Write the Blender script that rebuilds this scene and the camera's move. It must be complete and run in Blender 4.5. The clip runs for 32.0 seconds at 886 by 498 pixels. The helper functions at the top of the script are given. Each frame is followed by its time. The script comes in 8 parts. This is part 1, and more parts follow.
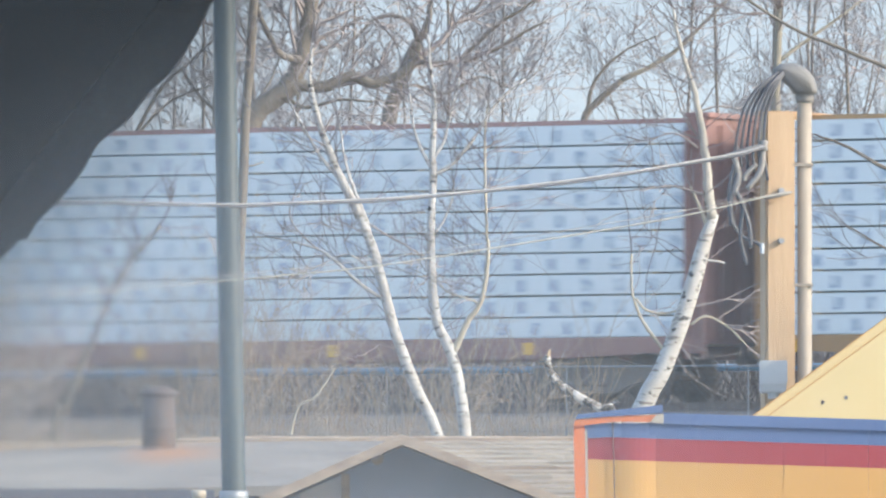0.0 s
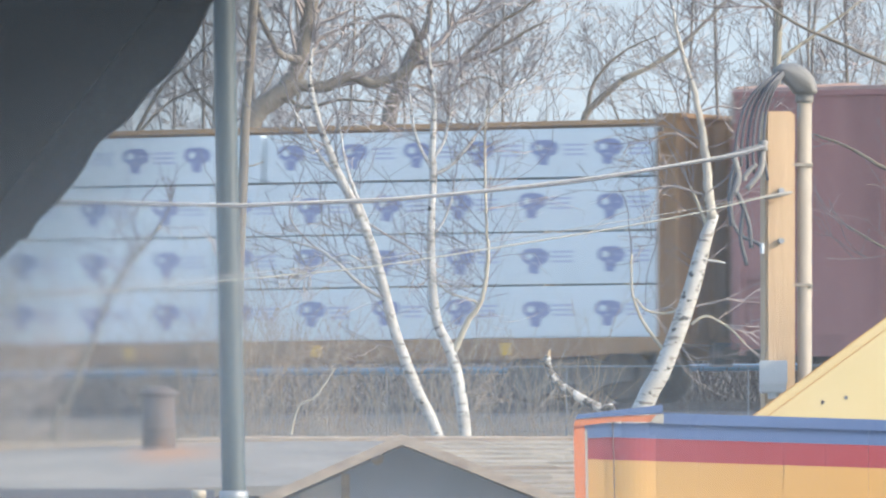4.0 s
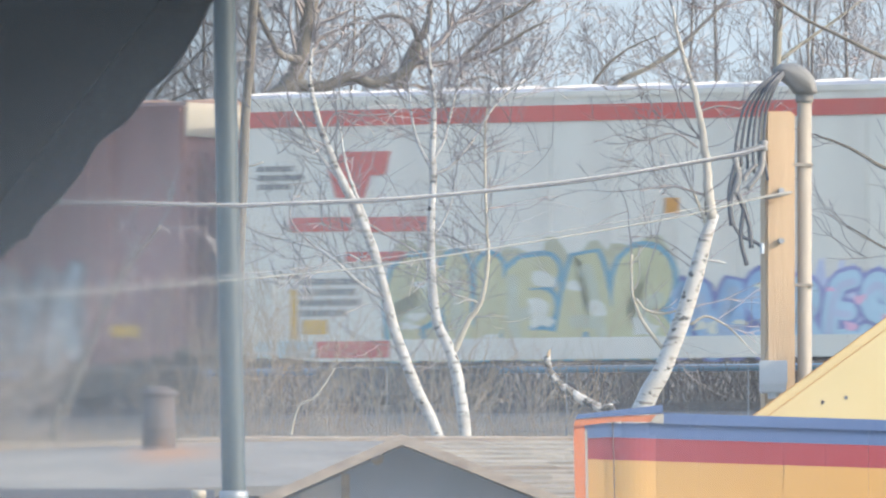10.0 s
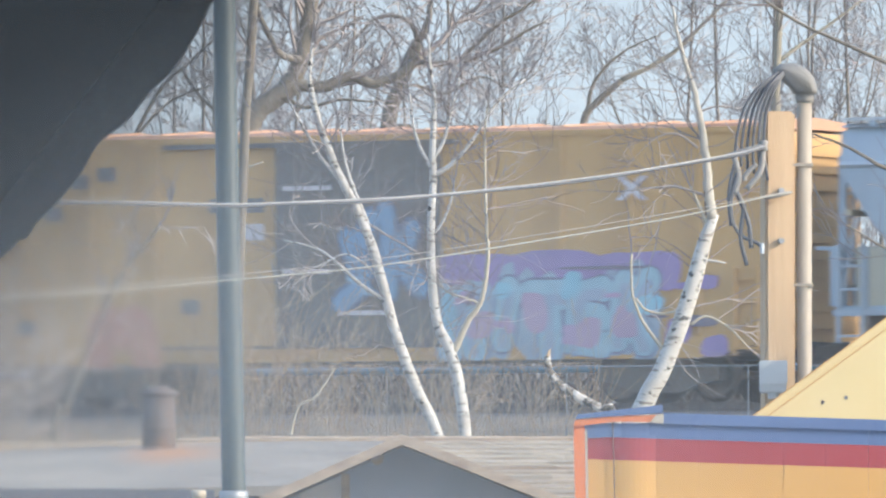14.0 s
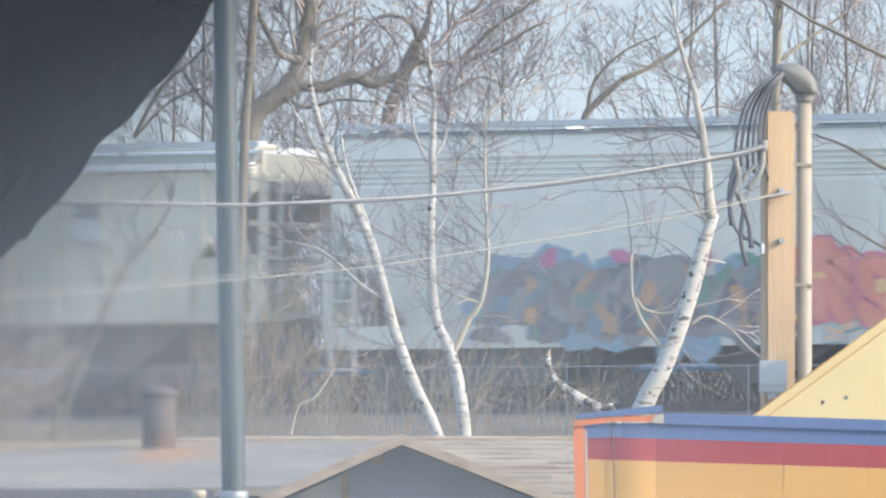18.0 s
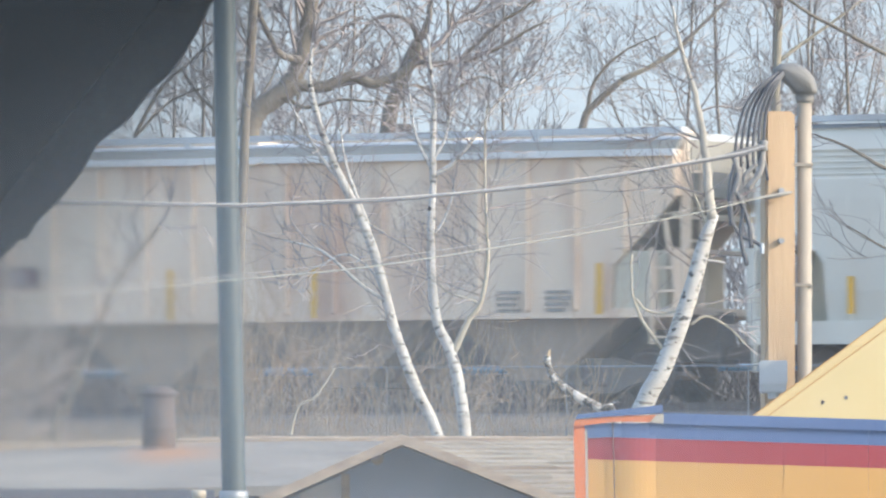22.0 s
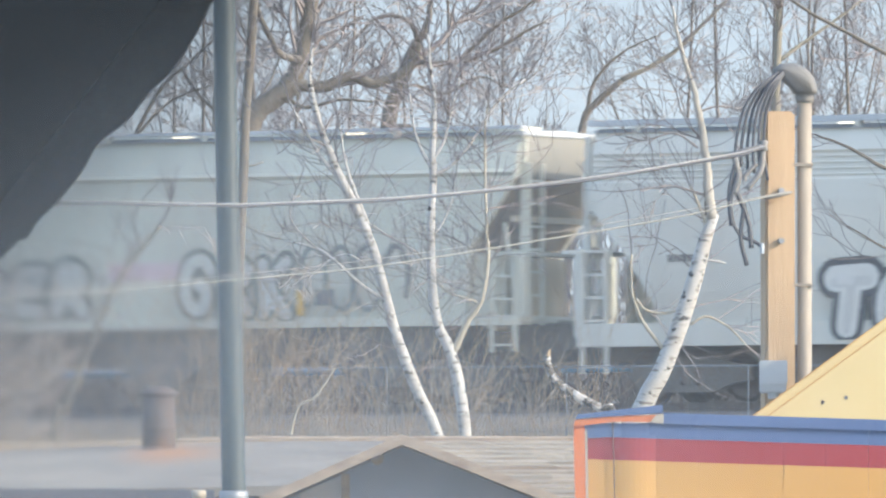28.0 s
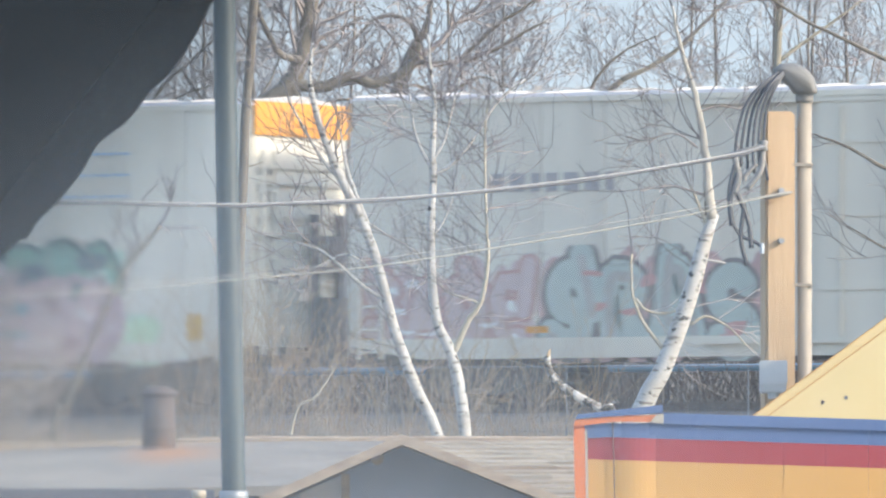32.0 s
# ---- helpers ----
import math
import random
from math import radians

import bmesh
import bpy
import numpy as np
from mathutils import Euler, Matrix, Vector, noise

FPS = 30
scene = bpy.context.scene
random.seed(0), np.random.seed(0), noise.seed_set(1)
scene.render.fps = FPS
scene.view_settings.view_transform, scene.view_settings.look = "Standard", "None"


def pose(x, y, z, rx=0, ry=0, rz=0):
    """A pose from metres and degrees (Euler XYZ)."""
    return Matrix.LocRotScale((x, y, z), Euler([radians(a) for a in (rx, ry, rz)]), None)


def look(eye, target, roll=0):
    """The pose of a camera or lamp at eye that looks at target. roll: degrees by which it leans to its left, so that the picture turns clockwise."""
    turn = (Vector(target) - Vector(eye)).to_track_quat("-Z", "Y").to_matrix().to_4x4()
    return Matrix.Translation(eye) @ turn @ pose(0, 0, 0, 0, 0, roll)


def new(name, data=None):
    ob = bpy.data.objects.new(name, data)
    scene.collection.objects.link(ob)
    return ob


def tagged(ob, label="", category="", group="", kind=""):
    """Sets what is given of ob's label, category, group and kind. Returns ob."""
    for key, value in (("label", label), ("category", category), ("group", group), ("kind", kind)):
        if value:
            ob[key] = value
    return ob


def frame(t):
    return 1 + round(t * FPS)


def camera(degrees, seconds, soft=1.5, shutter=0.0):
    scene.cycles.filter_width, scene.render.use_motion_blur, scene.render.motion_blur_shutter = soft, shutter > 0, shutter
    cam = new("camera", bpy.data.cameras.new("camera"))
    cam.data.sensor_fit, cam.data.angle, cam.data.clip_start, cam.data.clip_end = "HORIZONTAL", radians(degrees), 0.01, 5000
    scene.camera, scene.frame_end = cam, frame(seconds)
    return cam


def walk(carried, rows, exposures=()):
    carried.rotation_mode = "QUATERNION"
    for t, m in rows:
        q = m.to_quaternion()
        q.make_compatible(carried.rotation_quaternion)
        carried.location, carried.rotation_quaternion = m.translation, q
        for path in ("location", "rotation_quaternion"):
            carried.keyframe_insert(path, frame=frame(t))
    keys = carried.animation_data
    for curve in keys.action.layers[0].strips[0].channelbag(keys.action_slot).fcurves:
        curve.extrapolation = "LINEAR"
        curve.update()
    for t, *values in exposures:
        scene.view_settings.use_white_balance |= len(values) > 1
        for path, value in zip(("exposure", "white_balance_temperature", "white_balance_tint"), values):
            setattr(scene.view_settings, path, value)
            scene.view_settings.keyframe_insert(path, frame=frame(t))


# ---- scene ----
cam = camera(4.49, 32.0, soft=2.35, shutter=0.3)
EYE = (0.0, 0.0, 2.4)
VIEW = pose(*EYE, 91.6415, 0, 0)
walk(cam, [(0.0, VIEW), (32.0, VIEW)], exposures=[(0.0, 1.70, 6490, 7.5), (32.0, 1.70, 6490, 7.5)])

# ---- light ----
SUN_AZ, SUN_EL = radians(112), radians(27)
world = bpy.data.worlds.new("sky")
scene.world = world
world.use_nodes = True
wn = world.node_tree.nodes
sky = wn.new("ShaderNodeTexSky")
sky.sky_type, sky.sun_disc = "NISHITA", False
sky.sun_elevation, sky.sun_rotation = SUN_EL, SUN_AZ
sky.air_density, sky.dust_density, sky.ozone_density = 1.0, 2.5, 0.8
sky.altitude = 400
wn["Background"].inputs["Strength"].default_value = 0.15
world.node_tree.links.new(sky.outputs[0], wn["Background"].inputs["Color"])
sun = new("sun", bpy.data.lights.new("sun", "SUN"))
sun.data.energy, sun.data.angle, sun.data.color = 1.05, radians(0.6), (1.0, 0.89, 0.74)
sun.matrix_world = look((math.sin(SUN_AZ) * math.cos(SUN_EL) * 50, math.cos(SUN_AZ) * math.cos(SUN_EL) * 50, math.sin(SUN_EL) * 50), (0, 0, 0))


# ---- mesh helpers ----
class Geo:
    """Collects vertices and faces of one mesh."""

    def __init__(self):
        self.v, self.f = [], []

    def add(self, vs, fs):
        k = len(self.v)
        self.v += [tuple(p) for p in vs]
        self.f += [tuple(k + i for i in f) for f in fs]
        return self

    def box(self, x0, x1, y0, y1, z0, z1):
        return self.prism([(x0, z0), (x1, z0), (x1, z1), (x0, z1)], y0, y1)

    def prism(self, pts, y0, y1):
        """An outline in x and z, anticlockwise as seen from -y, drawn out along y."""
        n = len(pts)
        self.add([(x, y0, z) for x, z in pts] + [(x, y1, z) for x, z in pts],
                 [tuple(range(n)), tuple(range(2 * n - 1, n - 1, -1))] + [(i, n + i, n + (i + 1) % n, (i + 1) % n) for i in range(n)])
        return self

    def prismx(self, pts, x0, x1):
        """An outline in y and z drawn out along x."""
        n = len(pts)
        self.add([(x0, y, z) for y, z in pts] + [(x1, y, z) for y, z in pts],
                 [tuple(range(n - 1, -1, -1)), tuple(range(n, 2 * n))] + [(i, (i + 1) % n, n + (i + 1) % n, n + i) for i in range(n)])
        return self

    def tube(self, pts, radii, n=6):
        """A tapering tube along points, closed at both ends."""
        pts = [Vector(p) for p in pts]
        if not isinstance(radii, (list, tuple)):
            radii = [radii] * len(pts)
        k, m = len(self.v), len(pts)
        way = (pts[-1] - pts[0]).normalized()
        ref = Vector((0, 1, 0)) if abs(way.y) < 0.8 else Vector((1, 0, 0))
        for i, p in enumerate(pts):
            d = (pts[min(i + 1, m - 1)] - pts[max(i - 1, 0)]).normalized()
            a = d.cross(ref).normalized()
            b = d.cross(a)
            for j in range(n):
                c, s = math.cos(2 * math.pi * j / n), math.sin(2 * math.pi * j / n)
                self.v.append(tuple(p + radii[i] * (c * a + s * b)))
        for i in range(m - 1):
            for j in range(n):
                self.f.append((k + i * n + j, k + i * n + (j + 1) % n, k + (i + 1) * n + (j + 1) % n, k + (i + 1) * n + j))
        self.f.append(tuple(k + j for j in range(n - 1, -1, -1)))
        self.f.append(tuple(k + (m - 1) * n + j for j in range(n)))
        return self

    def turn(self, prof, n=16, axis="z", at=(0, 0, 0)):
        """A profile of (radius, height) turned round an axis."""
        k = len(self.v)
        for r, h in prof:
            for j in range(n):
                c, s = r * math.cos(2 * math.pi * j / n), r * math.sin(2 * math.pi * j / n)
                q = (c, s, h) if axis == "z" else (c, h, s) if axis == "y" else (h, c, s)
                self.v.append(tuple(q[i] + at[i] for i in range(3)))
        m = len(prof)
        for i in range(m - 1):
            for j in range(n):
                self.f.append((k + i * n + j, k + i * n + (j + 1) % n, k + (i + 1) * n + (j + 1) % n, k + (i + 1) * n + j))
        self.f.append(tuple(k + j for j in range(n - 1, -1, -1)))
        self.f.append(tuple(k + (m - 1) * n + j for j in range(n)))
        return self

    def mesh(self, name, smooth=False, bevel=0.0):
        me = bpy.data.meshes.new(name)
        me.from_pydata(self.v, [], self.f)
        bm = bmesh.new()
        bm.from_mesh(me)
        if bevel:
            bmesh.ops.bevel(bm, geom=bm.edges[:], offset=bevel, segments=2, affect="EDGES", clamp_overlap=True)
        if len(bm.faces) < 4000:
            bmesh.ops.recalc_face_normals(bm, faces=bm.faces[:])
        bm.to_mesh(me)
        bm.free()
        if smooth:
            me.shade_smooth()
        return me


def part(name, geo, material, parent, label="", smooth=False, bevel=0.0):
    """One mesh object under a thing or under a part; geo may be a Geo or a mesh to share."""
    me = geo.mesh(name, smooth, bevel) if isinstance(geo, Geo) else geo
    if not me.materials:
        me.materials.append(material)
    ob = new(name, me)
    ob.parent = parent
    if label:
        ob["label"] = label
    return ob


def thing(name, label, category, group="", kind="", at=None):
    ob = tagged(new(name), label, category, group, kind)
    if at is not None:
        ob.matrix_world = at
    return ob


def solid(name, geo, material, label, category="", group="", kind="", smooth=False, bevel=0.0):
    me = geo.mesh(name, smooth, bevel)
    me.materials.append(material)
    return tagged(new(name, me), label, category, group, kind)


def share(me, mat):
    me.materials.append(mat)
    return me


# ---- materials ----
def nodes_of(name):
    m = bpy.data.materials.new(name)
    m.use_nodes = True
    nt = m.node_tree
    return m, nt, nt.nodes["Principled BSDF"]


def surface(name, base, other, scale=3.0, rough=0.7, metal=0.0, stretch=(1, 1, 1), stain=None, stain_amount=0.35, bump=0.15, fine=40.0, spread=0.5, coat=0.0):
    """Two colours mixed by a broad noise, a stain by a second one, and fine relief."""
    m, nt, b = nodes_of(name)
    n, lk = nt.nodes, nt.links.new
    tc = n.new("ShaderNodeTexCoord")
    mp = n.new("ShaderNodeMapping")
    mp.inputs["Scale"].default_value = stretch
    lk(tc.outputs["Object"], mp.inputs["Vector"])
    a = n.new("ShaderNodeTexNoise")
    a.inputs["Scale"].default_value, a.inputs["Detail"].default_value, a.inputs["Roughness"].default_value = scale, 8, 0.65
    lk(mp.outputs[0], a.inputs["Vector"])
    ra = n.new("ShaderNodeValToRGB")
    ra.color_ramp.elements[0].position, ra.color_ramp.elements[1].position = 0.5 - spread / 2, 0.5 + spread / 2
    ra.color_ramp.elements[0].color, ra.color_ramp.elements[1].color = (*base, 1), (*other, 1)
    lk(a.outputs["Fac"], ra.inputs[0])
    col = ra.outputs[0]
    if stain:
        s = n.new("ShaderNodeTexNoise")
        s.inputs["Scale"].default_value, s.inputs["Detail"].default_value = scale * 0.37, 10
        lk(mp.outputs[0], s.inputs["Vector"])
        rs = n.new("ShaderNodeValToRGB")
        rs.color_ramp.elements[0].position, rs.color_ramp.elements[1].position = 0.52, 0.72
        lk(s.outputs["Fac"], rs.inputs[0])
        k = n.new("ShaderNodeMath")
        k.operation = "MULTIPLY"
        k.inputs[1].default_value = stain_amount
        lk(rs.outputs[0], k.inputs[0])
        mx = n.new("ShaderNodeMix")
        mx.data_type = "RGBA"
        lk(k.outputs[0], mx.inputs[0])
        lk(col, mx.inputs[6])
        mx.inputs[7].default_value = (*stain, 1)
        col = mx.outputs[2]
    lk(col, b.inputs["Base Color"])
    f = n.new("ShaderNodeTexNoise")
    f.inputs["Scale"].default_value, f.inputs["Detail"].default_value = fine, 6
    lk(mp.outputs[0], f.inputs["Vector"])
    bp = n.new("ShaderNodeBump")
    bp.inputs["Strength"].default_value, bp.inputs["Distance"].default_value = bump, 0.01
    lk(f.outputs["Fac"], bp.inputs["Height"])
    lk(bp.outputs[0], b.inputs["Normal"])
    b.inputs["Roughness"].default_value, b.inputs["Metallic"].default_value = rough, metal
    b.inputs["Coat Weight"].default_value = coat
    return m


def car_paint(name, base, fade, grime=(0.10, 0.075, 0.055), grime_amount=0.45, rough=0.55):
    """Weathered railcar paint: faded patches, grime that runs down in streaks."""
    return surface(name, base, fade, 0.9, rough, 0.0, (2.2, 2.2, 0.5), grime, grime_amount, 0.12, 9.0, 0.6)


BROWN = car_paint("boxcar_brown", (0.285, 0.132, 0.118), (0.345, 0.175, 0.155), (0.14, 0.075, 0.065), 0.5)
BROWN_B = car_paint("boxcar_maroon", (0.27, 0.146, 0.132), (0.33, 0.19, 0.172), (0.14, 0.085, 0.075), 0.5)
LUMBER_BROWN = car_paint("flatcar_brown", (0.225, 0.115, 0.098), (0.285, 0.16, 0.14))
LUMBER_OCHRE = car_paint("flatcar_ochre", (0.375, 0.215, 0.085), (0.285, 0.175, 0.085))
LUMBER_TAN = car_paint("flatcar_tan", (0.36, 0.19, 0.07), (0.24, 0.14, 0.07))
YELLOW_CAR = car_paint("boxcar_yellow", (0.54, 0.335, 0.13), (0.47, 0.29, 0.12), (0.30, 0.17, 0.08), 0.5)
GREY_HOP = car_paint("hopper_grey", (0.52, 0.51, 0.42), (0.60, 0.59, 0.49), (0.37, 0.33, 0.27), 0.55)
BLUE_HOP = car_paint("hopper_blue_grey", (0.30, 0.36, 0.42), (0.36, 0.42, 0.47), (0.20, 0.20, 0.20), 0.4)
TAN_HOP = car_paint("hopper_weathered_tan", (0.51, 0.475, 0.38), (0.60, 0.565, 0.46), (0.34, 0.26, 0.18), 0.5)
RUST_HOP = car_paint("hopper_rust_tan", (0.665, 0.525, 0.39), (0.73, 0.60, 0.46), (0.44, 0.24, 0.145), 0.95)
WHITE_HOP = car_paint("hopper_white", (0.59, 0.58, 0.51), (0.67, 0.655, 0.58), (0.42, 0.38, 0.32), 0.5)
WHITE_REEFER = car_paint("reefer_white", (0.655, 0.615, 0.51), (0.725, 0.685, 0.58), (0.45, 0.40, 0.33), 0.45)
GREY_REEFER = car_paint("reefer_grey_white", (0.56, 0.525, 0.44), (0.63, 0.595, 0.50), (0.36, 0.32, 0.27), 0.45)
ROOF_GALV = surface("galvanised_roof", (0.42, 0.44, 0.46), (0.55, 0.57, 0.58), 1.5, 0.45, 0.3, (1, 3, 3), (0.25, 0.2, 0.17), 0.4)
ROOF_GREY = surface("dull_grey_roof", (0.36, 0.36, 0.37), (0.46, 0.46, 0.46), 1.5, 0.7, 0.0, (1, 3, 3), (0.26, 0.22, 0.19), 0.5)
ROOF_BROWN = surface("dusty_brown_roof", (0.19, 0.125, 0.11), (0.25, 0.175, 0.155), 1.5, 0.8, 0.0, (1, 2, 2), (0.14, 0.10, 0.08), 0.5)
ROOF_RUST = surface("rusty_roof", (0.36, 0.20, 0.13), (0.45, 0.28, 0.18), 1.5, 0.8, 0.0, (1, 2, 2), (0.2, 0.1, 0.06), 0.5)
UNDER = surface("underframe_dusty_black", (0.135, 0.122, 0.11), (0.205, 0.185, 0.165), 2.0, 0.85, 0.0, (1, 1, 1), (0.17, 0.13, 0.10), 0.5)
STEEL_WORN = surface("wheel_steel", (0.13, 0.11, 0.10), (0.21, 0.17, 0.15), 4.0, 0.6, 0.4)
LADDER_GREY = surface("ladder_steel", (0.35, 0.36, 0.36), (0.5, 0.5, 0.5), 4.0, 0.55)
SAFETY = surface("safety_yellow", (0.72, 0.42, 0.04), (0.62, 0.36, 0.05), 5.0, 0.6)
ORANGE_PAINT = surface("orange_paint", (0.64, 0.285, 0.022), (0.57, 0.25, 0.025), 1.5, 0.6, 0.0, (1, 2, 1), (0.42, 0.22, 0.08), 0.5)
RED_PAINT = surface("red_stripe_paint", (0.60, 0.10, 0.07), (0.52, 0.13, 0.10), 2.0, 0.55, 0.0, (1, 1, 1), (0.3, 0.15, 0.12), 0.4)
CREAM = surface("cream_panel", (0.46, 0.42, 0.345), (0.40, 0.36, 0.295), 1.4, 0.6, 0.0, (1, 1, 0.4), (0.36, 0.31, 0.24), 0.5)
STENCIL = surface("white_stencil", (0.62, 0.60, 0.60), (0.45, 0.40, 0.40), 5.0, 0.7)
STENCIL_DARK = surface("dark_stencil", (0.13, 0.125, 0.12), (0.22, 0.21, 0.20), 5.0, 0.7)
PLATE_BROWN = surface("brown_painted_plate", (0.15, 0.085, 0.08), (0.20, 0.12, 0.11), 4.0, 0.7)
STENCIL_MID = surface("worn_grey_stencil", (0.27, 0.26, 0.26), (0.36, 0.35, 0.34), 5.0, 0.7)
LETTER_GREY = surface("grey_lettering", (0.13, 0.15, 0.16), (0.22, 0.24, 0.25), 4.0, 0.7)

PAINTS = {}


def spray(c):
    """Spray paint of one colour, made once."""
    if c not in PAINTS:
        PAINTS[c] = surface("spray_paint", c, tuple(min(1, q * 1.15 + 0.02) for q in c), 2.5, 0.6, 0.0, (1, 1, 1), tuple(q * 0.6 + 0.03 for q in c), 0.4)
    return PAINTS[c]


GROUND = surface("dry_grass_ground", (0.25, 0.21, 0.17), (0.19, 0.16, 0.13), 0.6, 0.95, 0.0, (1, 1, 1), (0.13, 0.115, 0.09), 0.5, 0.8, 6.0)
BALLAST = surface("ballast_stone", (0.18, 0.165, 0.155), (0.125, 0.115, 0.108), 9.0, 0.95, 0.0, (1, 1, 1), (0.08, 0.06, 0.05), 0.4, 1.0, 14.0)
BARK_DARK = surface("grey_brown_bark", (0.125, 0.108, 0.09), (0.19, 0.165, 0.13), 3.0, 0.9, 0.0, (3, 3, 0.8), (0.10, 0.085, 0.07), 0.5, 0.8, 20.0)
BARK_PALE = surface("pale_bark", (0.34, 0.30, 0.23), (0.42, 0.38, 0.29), 3.0, 0.9, 0.0, (3, 3, 0.8), (0.22, 0.19, 0.14), 0.5, 0.6, 20.0)
BARK_GREY = surface("weathered_birch_top", (0.34, 0.315, 0.27), (0.42, 0.395, 0.345), 4.0, 0.9, 0.0, (3, 3, 1.5), (0.20, 0.175, 0.15), 0.7, 0.6, 20.0)
BARK_MID = surface("brown_grey_bark", (0.22, 0.20, 0.16), (0.31, 0.28, 0.215), 3.0, 0.9, 0.0, (3, 3, 0.8), (0.14, 0.12, 0.10), 0.5, 0.6, 20.0)
TWIG = surface("twig_brown", (0.23, 0.195, 0.18), (0.31, 0.27, 0.25), 2.0, 0.9)
TWIG_DARK = surface("twig_dark_reddish", (0.19, 0.145, 0.135), (0.26, 0.205, 0.19), 2.0, 0.9)
TWIG_MID = surface("twig_warm_grey", (0.27, 0.215, 0.185), (0.34, 0.28, 0.24), 2.0, 0.9)
PALE_STEM = surface("pale_pinkish_stems", (0.46, 0.385, 0.32), (0.55, 0.47, 0.40), 1.6, 0.9)
BRAMBLE = surface("dark_bramble_stems", (0.115, 0.10, 0.09), (0.165, 0.14, 0.125), 2.0, 0.9)
STALK = surface("golden_dry_stalks", (0.42, 0.29, 0.17), (0.52, 0.39, 0.25), 1.6, 0.9)
STRAW = surface("dry_brush_stems", (0.50, 0.43, 0.33), (0.38, 0.32, 0.245), 1.2, 0.9)


def birch_bark(name="birch_bark", grey=0.0, scars=0.0):
    """White papery bark, greyed in patches, with short dark cross marks and black scars."""
    m, nt, b = nodes_of(name)
    n, lk = nt.nodes, nt.links.new
    tc = n.new("ShaderNodeTexCoord")

    def field(scale, stretch, detail):
        mp = n.new("ShaderNodeMapping")
        mp.inputs["Scale"].default_value = stretch
        lk(tc.outputs["Object"], mp.inputs["Vector"])
        a = n.new("ShaderNodeTexNoise")
        a.inputs["Scale"].default_value, a.inputs["Detail"].default_value = scale, detail
        lk(mp.outputs[0], a.inputs["Vector"])
        return a.outputs["Fac"]

    def step(value, low, high):
        r = n.new("ShaderNodeMapRange")
        r.inputs["From Min"].default_value, r.inputs["From Max"].default_value = low, high
        lk(value, r.inputs["Value"])
        return r.outputs[0]

    def mix(fac, a, c):
        x = n.new("ShaderNodeMix")
        x.data_type = "RGBA"
        lk(fac, x.inputs[0])
        if isinstance(a, tuple):
            x.inputs[6].default_value = (*a, 1)
        else:
            lk(a, x.inputs[6])
        x.inputs[7].default_value = (*c, 1)
        return x.outputs[2]
    col = mix(step(field(5.0, (1, 1, 1), 6), 0.4, 0.7), (0.455, 0.445, 0.42), (0.36, 0.34, 0.31))
    col = mix(step(field(9.0, (1, 1, 3.2), 3), 0.57 - grey, 0.66 - grey), col, (0.17, 0.15, 0.13))
    col = mix(step(field(7.0, (1.5, 1.5, 2.2), 5), 0.61 - scars, 0.65 - scars), col, (0.045, 0.04, 0.035))
    lk(col, b.inputs["Base Color"])
    bp = n.new("ShaderNodeBump")
    bp.inputs["Strength"].default_value, bp.inputs["Distance"].default_value = 0.4, 0.01
    lk(field(30.0, (1, 1, 2), 5), bp.inputs["Height"])
    lk(bp.outputs[0], b.inputs["Normal"])
    b.inputs["Roughness"].default_value = 0.75
    return m


BIRCH = birch_bark()
BIRCH_ROUGH = birch_bark("torn_birch_bark", 0.08, 0.11)

# ---- pale sky low over the horizon, all round ----
def horizon_sky():
    m, nt, b = nodes_of("horizon_sky")
    n, lk = nt.nodes, nt.links.new
    tc = n.new("ShaderNodeTexCoord")
    sp = n.new("ShaderNodeSeparateXYZ")
    lk(tc.outputs["Object"], sp.inputs[0])
    mr = n.new("ShaderNodeMapRange")
    mr.inputs["From Max"].default_value = 220.0
    lk(sp.outputs["Z"], mr.inputs["Value"])
    mx = n.new("ShaderNodeMix")
    mx.data_type = "RGBA"
    mx.inputs[6].default_value = (0.262, 0.296, 0.322, 1)
    mx.inputs[7].default_value = (0.192, 0.232, 0.276, 1)
    lk(mr.outputs[0], mx.inputs[0])
    em = n.new("ShaderNodeEmission")
    lk(mx.outputs[2], em.inputs["Color"])
    lk(em.outputs[0], n["Material Output"].inputs["Surface"])
    g = Geo()
    k = 96
    for i in range(k):
        a = 2 * math.pi * i / k
        g.v += [(2950 * math.cos(a), 2950 * math.sin(a), -20), (2950 * math.cos(a), 2950 * math.sin(a), 330)]
    g.f = [(2 * i, 2 * ((i + 1) % k), 2 * ((i + 1) % k) + 1, 2 * i + 1) for i in range(k)]
    return solid("backdrop", g, m, "pale blue sky low over the horizon", "sky", kind="structure")


horizon_sky()

# ---- ground, embankment and track ----
TURN = radians(-30)                       # the track runs from near right to far left
ALONG = Vector((math.cos(TURN), math.sin(TURN), 0))
ACROSS = Vector((-math.sin(TURN), math.cos(TURN), 0))
MID = Vector((0, 188, 0)) + 1.6 * ACROSS  # middle of the track
RAIL = 5.211


def ground_z(o):
    """Height of the ground at the offset o from the track, negative towards the camera."""
    pts = [(-3000, 0), (-24, 0.2), (-13, 2.6), (-6.2, 4.45), (-4.4, 4.55), (-2.6, RAIL - 0.22), (2.6, RAIL - 0.22), (4.4, 4.5), (6, 4.7), (11, 6.0), (16, 6.5), (40, 6.2), (3000, 4.0)]
    return float(np.interp(o, [p[0] for p in pts], [p[1] for p in pts]))


def on_track(s, o, z):
    return tuple(MID + s * ALONG + o * ACROSS + Vector((0, 0, z)))


